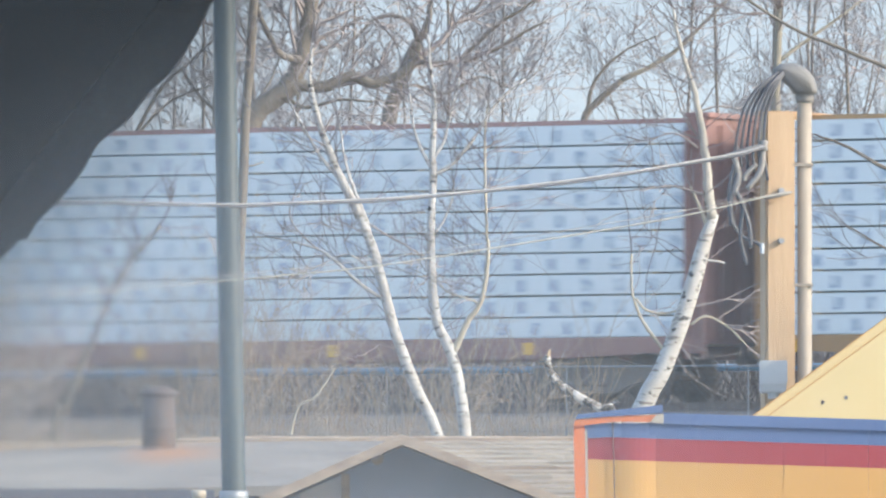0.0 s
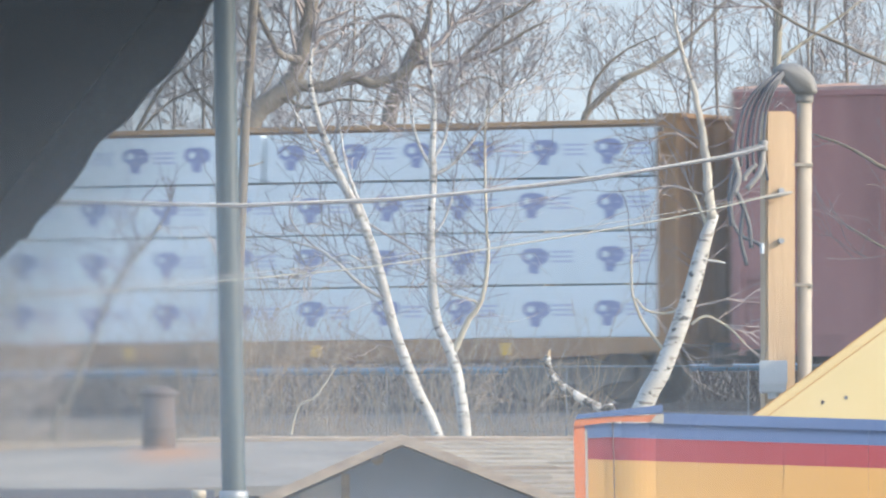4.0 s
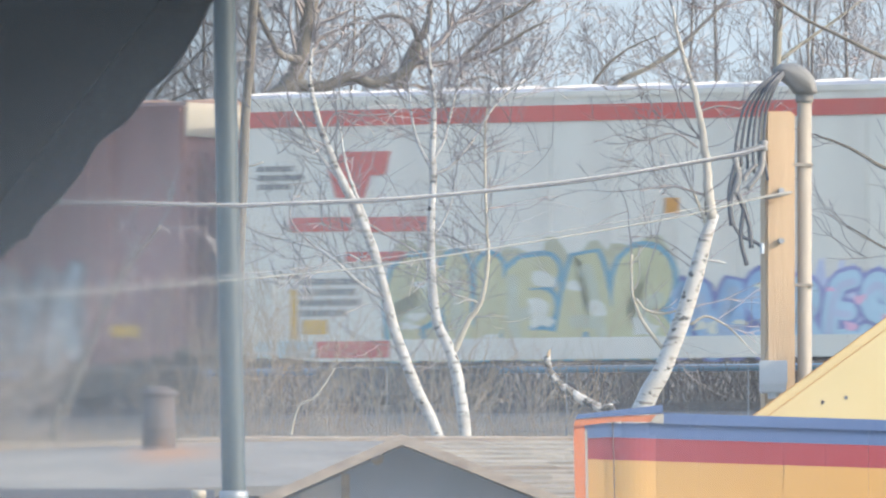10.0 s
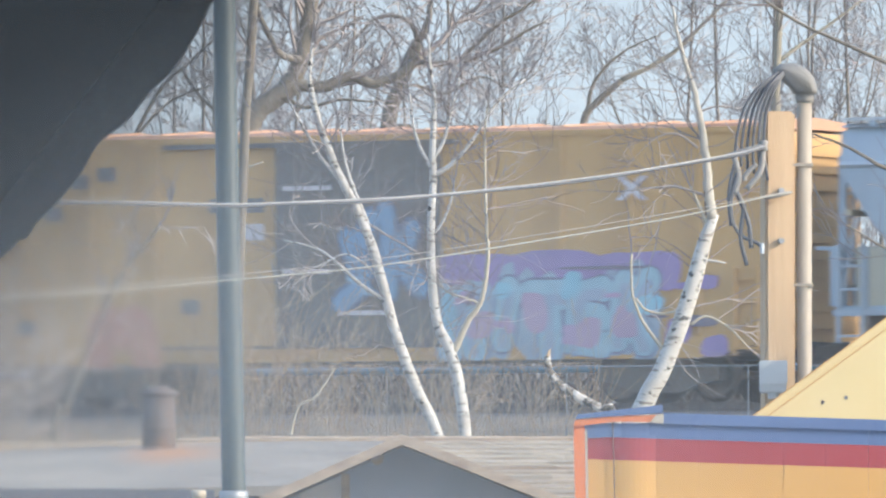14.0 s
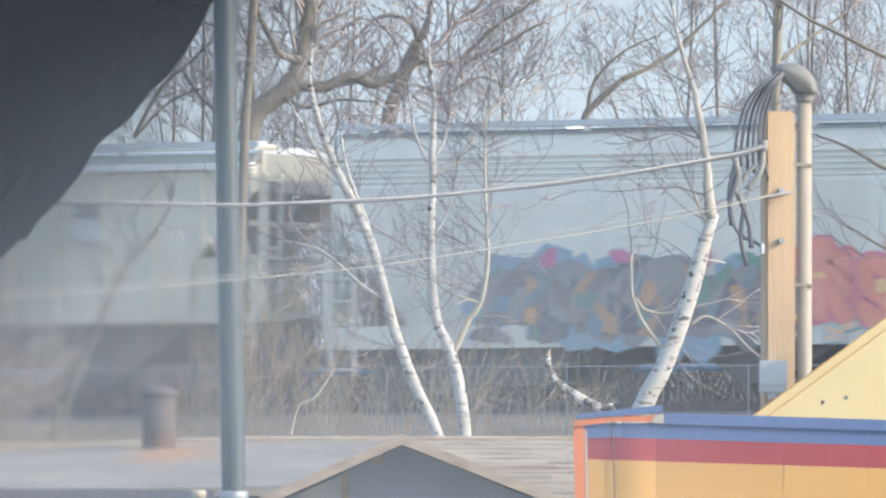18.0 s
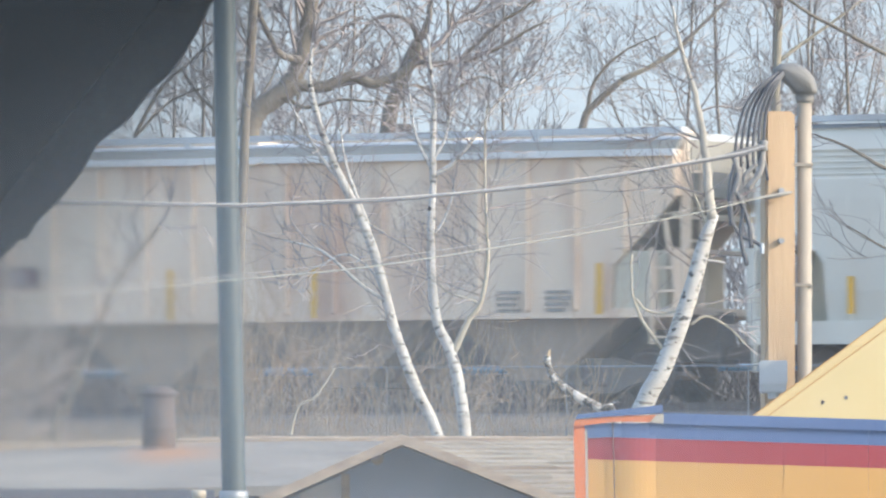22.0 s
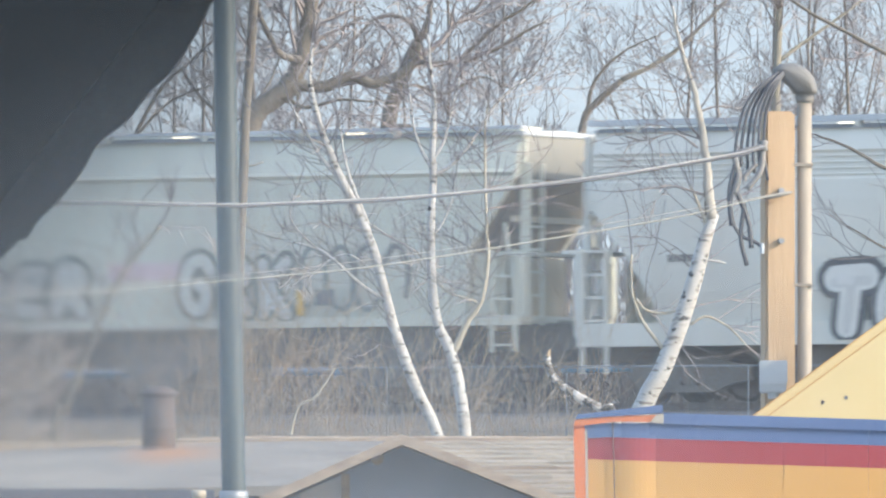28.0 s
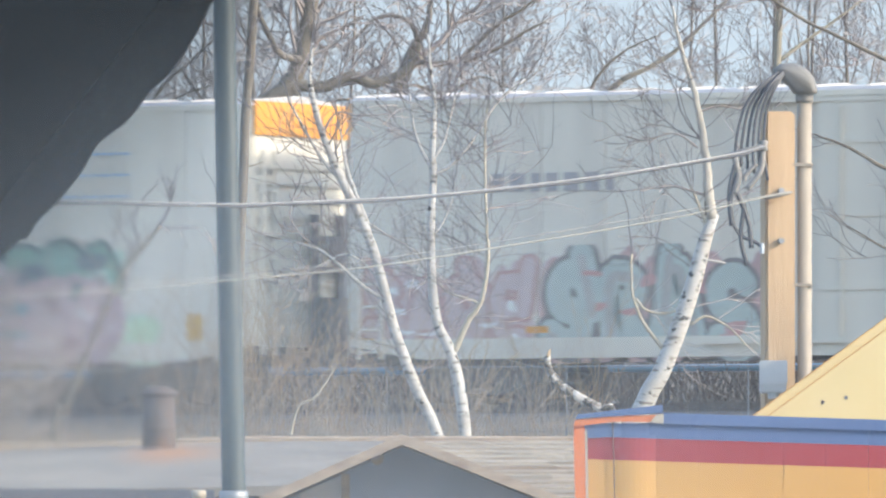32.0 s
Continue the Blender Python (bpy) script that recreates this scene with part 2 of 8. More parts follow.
def make_ground():
    offs = [-3000, -800, -300, -186, -120, -60, -30, -24, -20, -16, -13, -11, -9, -7.5, -6.2, -5.2, -4.4, -3.4, -2.6, 0, 2.6, 4.4, 6, 8, 11, 16, 24, 40, 60, 150, 400, 1200, 3000]
    ss = [-3000, -1200, -500, -200, -100] + [i * 2.0 for i in range(-30, 31)] + [100, 200, 500, 1200, 3000]
    g = Geo()
    for s in ss:
        for o in offs:
            z = ground_z(o)
            if -24 < o < -2.6 or 2.6 < o < 60:
                z += 0.22 * noise.noise((s * 0.35, o * 0.5, 0.0)) + 0.10 * noise.noise((s * 1.3, o * 1.1, 4.0))
            g.v.append(on_track(s, o, z))
    m = len(offs)
    for i in range(len(ss) - 1):
        for j in range(m - 1):
            g.f.append((i * m + j, (i + 1) * m + j, (i + 1) * m + j + 1, i * m + j + 1))
    return solid("ground", g, GROUND, "dry winter grass ground with railway embankment", "ground", kind="structure")


make_ground()


def make_track():
    bed = thing("railway_track", "steel rails on wooden ties over grey ballast", "railway track", kind="structure", at=Matrix.Translation(MID) @ Matrix.Rotation(TURN, 4, "Z"))
    g = Geo()
    g.prismx([(-2.5, RAIL - 0.24), (2.5, RAIL - 0.24), (1.9, RAIL - 0.17), (-1.9, RAIL - 0.17)], -420, 420)
    part("ballast", g, BALLAST, bed)
    for y in (-0.75, 0.75):
        part("rail", Geo().prismx([(y - 0.07, RAIL - 0.15), (y + 0.07, RAIL - 0.15), (y + 0.03, RAIL - 0.12), (y + 0.035, RAIL - 0.004), (y - 0.035, RAIL - 0.004), (y - 0.03, RAIL - 0.12)], -420, 420), STEEL_WORN, bed)
    tie = Geo().box(-0.11, 0.11, -1.3, 1.3, RAIL - 0.19, RAIL - 0.152).mesh("tie")
    tie.materials.append(UNDER)
    for i in range(-40, 41):
        ob = part("tie", tie, UNDER, bed)
        ob.location = (i * 0.55, 0, 0)


make_track()


def blue_pipe():
    p = thing("pipe_rail", "long blue painted pipe on short posts beyond the track", "pipe", at=Matrix.Translation(MID) @ Matrix.Rotation(TURN, 4, "Z"))
    blue = surface("faded_blue_pipe", (0.12, 0.27, 0.45), (0.16, 0.32, 0.50), 1.0, 0.5, 0.0, (0.4, 1, 1), (0.2, 0.2, 0.2), 0.4)
    part("pipe", Geo().tube([(-40, 3.6, RAIL + 0.66), (40, 3.6, RAIL + 0.66)], 0.06, 10), blue, p, smooth=True)
    post = share(Geo().tube([(0, 3.6, RAIL - 0.8), (0, 3.6, RAIL + 0.63)], 0.02, 8).mesh("post"), UNDER)
    for i in range(-8, 9):
        ob = part("post", post, UNDER, p)
        ob.location = (i * 4.8 + 1.3, 0, 0)


blue_pipe()


# ---- railcars: x along the car, -y the side towards the camera, z above the rail ----
WHEEL = share(Geo().turn([(0.10, -0.07), (0.46, -0.07), (0.46, -0.02), (0.42, 0.0), (0.42, 0.07), (0.36, 0.08), (0.3, 0.03), (0.1, 0.05)], 20, "y").mesh("wheel", True), STEEL_WORN)
FRAME = share(Geo().prism([(-1.15, 0.36), (-0.75, 0.30), (-0.42, 0.16), (0.42, 0.16), (0.75, 0.30), (1.15, 0.36), (1.15, 0.58), (0.7, 0.66), (0.4, 0.74), (-0.4, 0.74), (-0.7, 0.66), (-1.15, 0.58)], -1.12, -0.98)
              .prism([(-1.15, 0.36), (-0.75, 0.30), (-0.42, 0.16), (0.42, 0.16), (0.75, 0.30), (1.15, 0.36), (1.15, 0.58), (0.7, 0.66), (0.4, 0.74), (-0.4, 0.74), (-0.7, 0.66), (-1.15, 0.58)], 0.98, 1.12)
              .box(-0.2, 0.2, -0.97, 0.97, 0.42, 0.7).mesh("bogie"), UNDER)
AXLE = share(Geo().turn([(0.08, -0.97), (0.08, 0.97)], 8, "y").mesh("axle"), STEEL_WORN)
SPRING = share(Geo().turn([(0.09, 0.27), (0.11, 0.33), (0.09, 0.39), (0.11, 0.45), (0.09, 0.51), (0.11, 0.57), (0.09, 0.62)], 10).mesh("spring", True), STEEL_WORN)
COUPLER = share(Geo().box(0, 0.75, -0.1, 0.1, 0.72, 0.92).box(0.55, 0.86, -0.17, 0.17, 0.66, 0.98).box(0.1, 0.2, -0.3, 0.3, 0.6, 1.0).mesh("coupler"), UNDER)


def running_gear(car, L, inset=2.3):
    for s in (-1, 1):
        b = part("bogie", FRAME, UNDER, car)
        b.location = (s * (L / 2 - inset), 0, 0)
        for x in (-0.88, 0.88):
            ob = part("axle", AXLE, STEEL_WORN, b)
            ob.location = (x, 0, 0.46)
            for y in (-0.78, 0.78):
                ob = part("wheel", WHEEL, STEEL_WORN, b)
                ob.location = (x, y, 0.46)
                if y < 0:
                    ob.rotation_euler = (0, 0, math.pi)
        for x in (-0.15, 0.15):
            ob = part("spring", SPRING, STEEL_WORN, b)
            ob.location = (x, -1.05, 0)
        c = part("coupler", COUPLER, UNDER, car)
        c.location = (s * (L / 2 - 0.15), 0, 0)
        c.rotation_euler = (0, 0, 0 if s > 0 else math.pi)


def ladder(car, x0, x1, y, z0, z1, mat, name="ladder", label="", step=0.38, axis="x"):
    """Rails and rungs; axis y lays it across the car's end at x0."""
    g = Geo()

    def put(a0, a1, b0, b1, w):
        if axis == "x":
            g.box(a0, a1, y - w, y, b0, b1)
        else:
            g.box(y - w, y, a0, a1, b0, b1)
    put(x0 - 0.03, x0 + 0.03, z0, z1, 0.06)
    put(x1 - 0.03, x1 + 0.03, z0, z1, 0.06)
    z = z0 + 0.12
    while z < z1:
        put(x0, x1, z - 0.02, z + 0.02, 0.045)
        z += step
    return part(name, g, mat, car, label)


def bars(car, x, z, w, h, n, mat, y, seed=0, name="stencil"):
    """Rows of small plain bars where lettering cannot be read."""
    rng = random.Random(seed)
    g = Geo()
    rh = h / (n * 1.6)
    for i in range(n):
        zz = z + h - (i + 1) * h / n
        a = x
        end = x + w * rng.uniform(0.7, 1.0)
        while a < end:
            b = min(end, a + rh * rng.uniform(0.5, 0.95))
            g.box(a, b, y - 0.006, y, zz, zz + rh)
            a = b + rh * 0.35
    return tagged(part(name, g, mat, car), kind="stuff")


def blob(cx, cz, rx, rz, rng, n=14, wob=0.22, lean=0.0):
    out = []
    ph = [rng.uniform(0, 6.3) for _ in range(3)]
    for i in range(n):
        t = 2 * math.pi * i / n
        k = 1 + wob * (math.sin(2 * t + ph[0]) * 0.6 + math.sin(3 * t + ph[1]) * 0.5 + math.sin(5 * t + ph[2]) * 0.25)
        # squarer than an ellipse
        c, s = math.cos(t), math.sin(t)
        q = (abs(c) ** 3.2 + abs(s) ** 3.2) ** (-1 / 3.2)
        z = s * q * k * rz
        out.append((cx + c * q * k * rx + lean * z, cz + z))
    return out


def rounded(pts, times=2):
    """A polyline with its corners cut twice, the ends kept."""
    for _ in range(times):
        out = [pts[0]]
        for (ax, az), (bx, bz) in zip(pts, pts[1:]):
            out += [(ax * 0.75 + bx * 0.25, az * 0.75 + bz * 0.25), (ax * 0.25 + bx * 0.75, az * 0.25 + bz * 0.75)]
        pts = out + [pts[-1]]
    return pts


def stroke(g, pts, w, y, k, bend=2):
    """A flat painted stroke of even width with round ends and rounded bends."""
    p = rounded(pts, bend) if len(pts) > 2 and bend else list(pts)
    yy = y - 0.0003 * (k % 9)
    n = len(p)
    left, right = [], []
    for i, (x, z) in enumerate(p):
        (ax, az), (bx, bz) = p[max(i - 1, 0)], p[min(i + 1, n - 1)]
        d = math.hypot(bx - ax, bz - az) or 1
        nx, nz = -(bz - az) / d * w, (bx - ax) / d * w
        left.append((x + nx, yy, z + nz))
        right.append((x - nx, yy, z - nz))
    g.add(left + right, [(n + i, n + i + 1, i + 1, i) for i in range(n - 1)])
    for (x, z), (qx, qz) in ((p[0], p[1]), (p[-1], p[-2])):
        a = math.atan2(z - qz, x - qx)
        ring = [(x + w * math.cos(a + q), yy, z + w * math.sin(a + q)) for q in [math.pi * (v / 6 - 0.5) for v in range(7)]]
        g.add(ring, [tuple(range(7))])


# strokes of painted letter forms, in a box from -1 to 1
GLYPHS = {
    "A": [[(-0.9, -1), (-0.15, 1), (0.15, 1), (0.9, -1)], [(-0.5, -0.35), (0.5, -0.35)]],
    "B": [[(-0.8, -1), (-0.8, 1), (0.5, 0.8), (0.6, 0.3), (-0.3, 0.05), (0.8, -0.4), (0.5, -0.95), (-0.8, -1)]],
    "C": [[(0.8, 0.55), (0.4, 1), (-0.6, 1), (-0.95, 0.2), (-0.8, -0.9), (0.2, -1.05), (0.85, -0.6)]],
    "E": [[(0.8, 0.95), (-0.75, 0.9), (-0.8, -0.95), (0.85, -0.95)], [(-0.7, 0.0), (0.55, 0.0)]],
    "G": [[(0.8, 0.6), (0.3, 1), (-0.7, 0.9), (-0.95, 0.0), (-0.7, -0.95), (0.6, -1.0), (0.8, -0.1), (0.1, -0.1)]],
    "I": [[(0.1, 1), (-0.1, -1)]],
    "M": [[(-0.95, -1), (-0.7, 1), (0.0, -0.2), (0.7, 1), (0.95, -1)]],
    "N": [[(-0.8, -1), (-0.7, 1), (0.7, -1), (0.8, 1)]],
    "O": [[(0.1, 1), (-0.8, 0.8), (-0.9, -0.7), (0.0, -1.05), (0.9, -0.7), (0.8, 0.8), (0.1, 1)]],
    "P": [[(-0.7, -1), (-0.75, 0.95), (0.6, 0.9), (0.8, 0.2), (-0.5, -0.1)]],
    "R": [[(-0.75, -1), (-0.8, 0.95), (0.6, 0.9), (0.7, 0.2), (-0.4, -0.05), (0.85, -1)]],
    "S": [[(0.8, 0.7), (0.1, 1.05), (-0.8, 0.8), (-0.6, 0.1), (0.6, -0.1), (0.8, -0.8), (-0.1, -1.05), (-0.85, -0.7)]],
    "T": [[(-0.9, 0.9), (0.9, 0.95)], [(0.0, 0.9), (-0.05, -1)]],
    "U": [[(-0.8, 1), (-0.75, -0.7), (0.0, -1.05), (0.75, -0.7), (0.8, 1)]],
    "K": [[(-0.7, 1), (-0.75, -1)], [(0.8, 1), (-0.5, 0.0), (0.85, -1)]],
    ">": [[(-0.9, 0.9), (0.3, 0.1), (-0.7, -0.9)], [(-0.2, -0.2), (0.9, 0.9), (0.5, 0.2)]],
    "<": [[(0.9, 1.1), (-0.5, 0.2), (0.6, -0.4), (-0.9, -1.0)], [(-0.6, 0.7), (0.1, -0.8)]],
}


def graffiti(car, x0, x1, z0, z1, y, fill, edge, accent, letters, seed, wild=0.22, cloud=None, spikes=0, name="graffiti", fat=0.19, rim=1.45, bend=2):
    """A painted piece: a cloud behind, crowded letter forms with dark edges, lighter bands and flecks, each a thin coat over the last.
    letters: the forms in order, or how many to make up."""
    rng = random.Random(seed)
    if isinstance(letters, int):
        letters = "".join(rng.choice("ACEGMNOPRSTUK<>") for _ in range(letters))
    m = len(letters)
    w, h = (x1 - x0) / m, z1 - z0
    root = None

    def put(g, c, nm):
        nonlocal root
        for i, (px, py, pz) in enumerate(g.v):
            g.v[i] = (px, py, min(max(pz, z0 - 0.05), z1 + 0.25))
        ob = part(nm if root else name, g, spray(c), root or car, "" if root else "spray-painted graffiti on the car side")
        ob["kind"] = "stuff"
        root = root or ob
    if cloud:
        g = Geo()
        for i in range(9):
            p = blob(x0 + (i + 0.5) * (x1 - x0) / 9, (z0 + z1) / 2, (x1 - x0) / 13, h * rng.uniform(0.42, 0.6), rng, 18, 0.3)
            g.add([(px, y - 0.003 - 0.0003 * (i % 8), pz) for px, pz in p], [tuple(range(len(p)))])
        put(g, cloud, "backing")
    forms = []
    for i, q in enumerate(letters):
        cx, cz = x0 + (i + 0.5) * w, (z0 + z1) / 2 + rng.uniform(-0.05, 0.05) * h
        lean, a, b = rng.uniform(-0.25, 0.25), w * 0.36, h * 0.37
        for line in GLYPHS[q]:
            forms.append([(cx + (u + rng.uniform(-wild, wild) * 0.5) * a + lean * v * b * 0.5, cz + (v + rng.uniform(-wild, wild) * 0.4) * b) for u, v in line])
    for s in range(spikes):
        px = rng.uniform(x0, x1)
        forms.append([(px, z0 + h * 0.5), (px + rng.uniform(-0.5, 0.5) * w, z1 + h * 0.05)])
    t = min(w * fat, h * fat)
    for coat_w, depth, c, nm in ((t * rim, 0.008, edge, "outline"), (t, 0.013, fill, "letter_fill")):
        g = Geo()
        for n, s in enumerate(forms):
            stroke(g, s, coat_w * (1.0 if n % 3 else 1.12), y - depth, n * 2, bend)
        put(g, c, nm)
    g = Geo()
    mix = tuple(0.62 * a + 0.18 * b + 0.20 * q for a, b, q in zip(fill, edge, accent))
    for n, s in enumerate(forms):
        stroke(g, [(px, pz - t * 0.35) for px, pz in (s[:3] if n % 2 else s[-3:])], t * 0.42, y - 0.0172, n)
    put(g, mix, "shading")
    g = Geo()
    for n in range(m * 2):
        p = blob(rng.uniform(x0 + 0.1 * w, x1 - 0.1 * w), rng.uniform(z0 + 0.12 * h, z1 - 0.12 * h), t * rng.uniform(0.4, 1.1), t * rng.uniform(0.2, 0.7), rng, 8, 0.35)
        g.add([(px, y - 0.0205 - 0.0003 * (n % 6), pz) for px, pz in p], [tuple(range(len(p)))])
    put(g, accent, "highlight")
    return root


def bubbles(car, x0, x1, z0, z1, y, fill, edge, n, seed, t=0.055):
    """Soft bubble forms: a dark outline coat under a slightly smaller pale one."""
    rng = random.Random(seed)
    w, h = (x1 - x0) / n, z1 - z0
    out, inn, cut = Geo(), Geo(), Geo()
    for i in range(n):
        cx, cz = x0 + (i + 0.5) * w, (z0 + z1) / 2 + rng.uniform(-0.06, 0.06) * h
        p = blob(cx, cz, w * 0.56, h * rng.uniform(0.40, 0.5), rng, 22, 0.24, rng.uniform(-0.2, 0.2))
        out.prism(p, y - 0.006 - 0.0014 * i, y - 0.0052 - 0.0014 * i)
        inn.prism([(cx + (a - cx) * (1 - t / w * 2.2), cz + (b - cz) * (1 - t / h * 2.4)) for a, b in p], y - 0.0067 - 0.0014 * i, y - 0.0061 - 0.0014 * i)
        for q in range(2):
            stroke(cut, [(cx + rng.uniform(-0.3, 0.3) * w, cz + rng.uniform(-0.25, 0.0) * h), (cx + rng.uniform(-0.2, 0.2) * w, cz + rng.uniform(0.05, 0.3) * h)], t * 0.4, y - 0.0175, 2 * i + q)
    root = tagged(part("graffiti", out, spray(edge), car, "outlined bubble graffiti"), kind="stuff")
    for g, c, nm in ((inn, fill, "letter_fill"), (cut, edge, "inner_line")):
        tagged(part(nm, g, spray(c), root), kind="stuff")


def camouflage(car, x0, x1, z0, z1, y, colours, n, seed):
    """A crowded painted band of interlocking patches in several colours."""
    rng = random.Random(seed)
    root = None
    for k, c in enumerate(colours):
        g = Geo()
        for i in range(n):
            u = (i + rng.random()) / n
            s = (z1 - z0) * rng.uniform(0.10, 0.26) * (1.6 if k == 0 else 1)
            top = z1 - (z1 - z0) * 0.28 * abs(math.sin(9 * u + 1.2))
            g.prism(blob(x0 + (x1 - x0) * u, rng.uniform(z0 + s * 0.6, top - s * 0.5), s * rng.uniform(0.8, 1.7), s, rng, 11, 0.42, rng.uniform(-0.6, 0.6)), y - 0.004 - 0.003 * k - 0.0003 * (i % 8), y - 0.002 - 0.003 * k)
        root_or = root or car
        ob = tagged(part("colour_patch" if root else "graffiti", g, spray(c), root_or, "" if root else "many-coloured spray-painted band"), kind="stuff")
        root = root or ob


def blocks(car, y, colour, boxes, seed):
    """Painted letter bodies and shadows: leaning blocks with uneven, softened edges."""
    rng = random.Random(seed)
    g = Geo()
    for i, (x0, x1, z0, z1, lean) in enumerate(boxes):
        p = blob((x0 + x1) / 2, (z0 + z1) / 2, (x1 - x0) / 2, (z1 - z0) / 2, rng, 18, 0.10, lean)
        g.add([(px, y - 0.0002 * i, pz) for px, pz in p], [tuple(range(len(p)))])
    return tagged(part("graffiti_block", g, spray(colour), car, "spray-painted letter bodies"), kind="stuff")


def shards(car, x0, x1, z0, z1, y, colours, n, seed):
    """A crowded painted band of pointed, leaning pieces in several colours."""
    rng = random.Random(seed)
    root = None
    for k, c in enumerate(colours):
        g = Geo()
        for i in range(n):
            cx = x0 + (x1 - x0) * (i + rng.random()) / n
            h = (z1 - z0) * rng.uniform(0.18, 0.5)
            cz = rng.uniform(z0 + h * 0.4, z1 - h * 0.5)
            w, lean = h * rng.uniform(0.35, 0.9), rng.uniform(-0.7, 0.7)
            tip = (cx + lean * h, cz + h * 0.5)
            p = [(cx - w * 0.5, cz - h * 0.4), (cx + w * 0.35, cz - h * 0.5), (cx + w * 0.5 + lean * h * 0.3, cz), tip, (cx - w * 0.3 + lean * h * 0.4, cz + h * 0.05)]
            g.add([(px, y - 0.002 - 0.0024 * k - 0.0002 * (i % 10), max(pz, z0)) for px, pz in p], [tuple(range(5))])
        ob = tagged(part("colour_patch" if root else "graffiti", g, spray(c), root or car, "" if root else "pointed many-coloured spray-painted band"), kind="stuff")
        root = root or ob


def tag_lines(car, x0, x1, z0, z1, y, c, n, seed, r=0.045):
    """A quick outline tag: looping strokes."""
    rng = random.Random(seed)
    g = Geo()
    w = (x1 - x0) / n
    for i in range(n):
        cx, cz = x0 + (i + 0.5) * w, (z0 + z1) / 2
        a0 = rng.uniform(0, 6)
        span = rng.uniform(2.5, 5.5)
        pts = [(cx + w * 0.5 * math.cos(a0 + span * k / 9) * rng.uniform(0.85, 1.15), y - 0.004, cz + (z1 - z0) * 0.48 * math.sin(a0 + span * k / 9)) for k in range(10)]
        for (ax, ay, az), (bx, by, bz) in zip(pts, pts[1:]):
            d = math.hypot(bx - ax, bz - az) or 1
            nx, nz = -(bz - az) / d * r, (bx - ax) / d * r
            g.prism([(ax - nx, az - nz), (bx - nx, bz - nz), (bx + nx, bz + nz), (ax + nx, az + nz)], y - 0.006 - 0.0004 * i, y - 0.002)
    return tagged(part("graffiti", g, spray(c), car, "loose spray-painted tag outlines"), kind="stuff")


def rect(car, x0, x1, z0, z1, y, mat, name="marking", label=""):
    return part(name, Geo().box(min(x0, x1), max(x0, x1), y - 0.008, y, min(z0, z1), max(z0, z1)), mat, car, label)


def words(car, text, x, z, size, y, mat, wide=1.0):
    cu = bpy.data.curves.new("lettering", "FONT")
    cu.body, cu.size, cu.space_line = text, size, 0.86
    cu.offset = size * 0.036
    cu.resolution_u = 3
    tmp = new("lettering", cu)
    me = bpy.data.meshes.new_from_object(tmp.evaluated_get(bpy.context.evaluated_depsgraph_get()))
    bpy.data.objects.remove(tmp)
    me.transform(Matrix.Translation((x, y - 0.01, z)) @ Matrix.Rotation(math.pi / 2, 4, "X") @ Matrix.Diagonal((wide, 1, 1, 1)))
    me.materials.clear()
    me.materials.append(mat)
    ob = new("lettering", me)
    ob.parent = car
    return ob


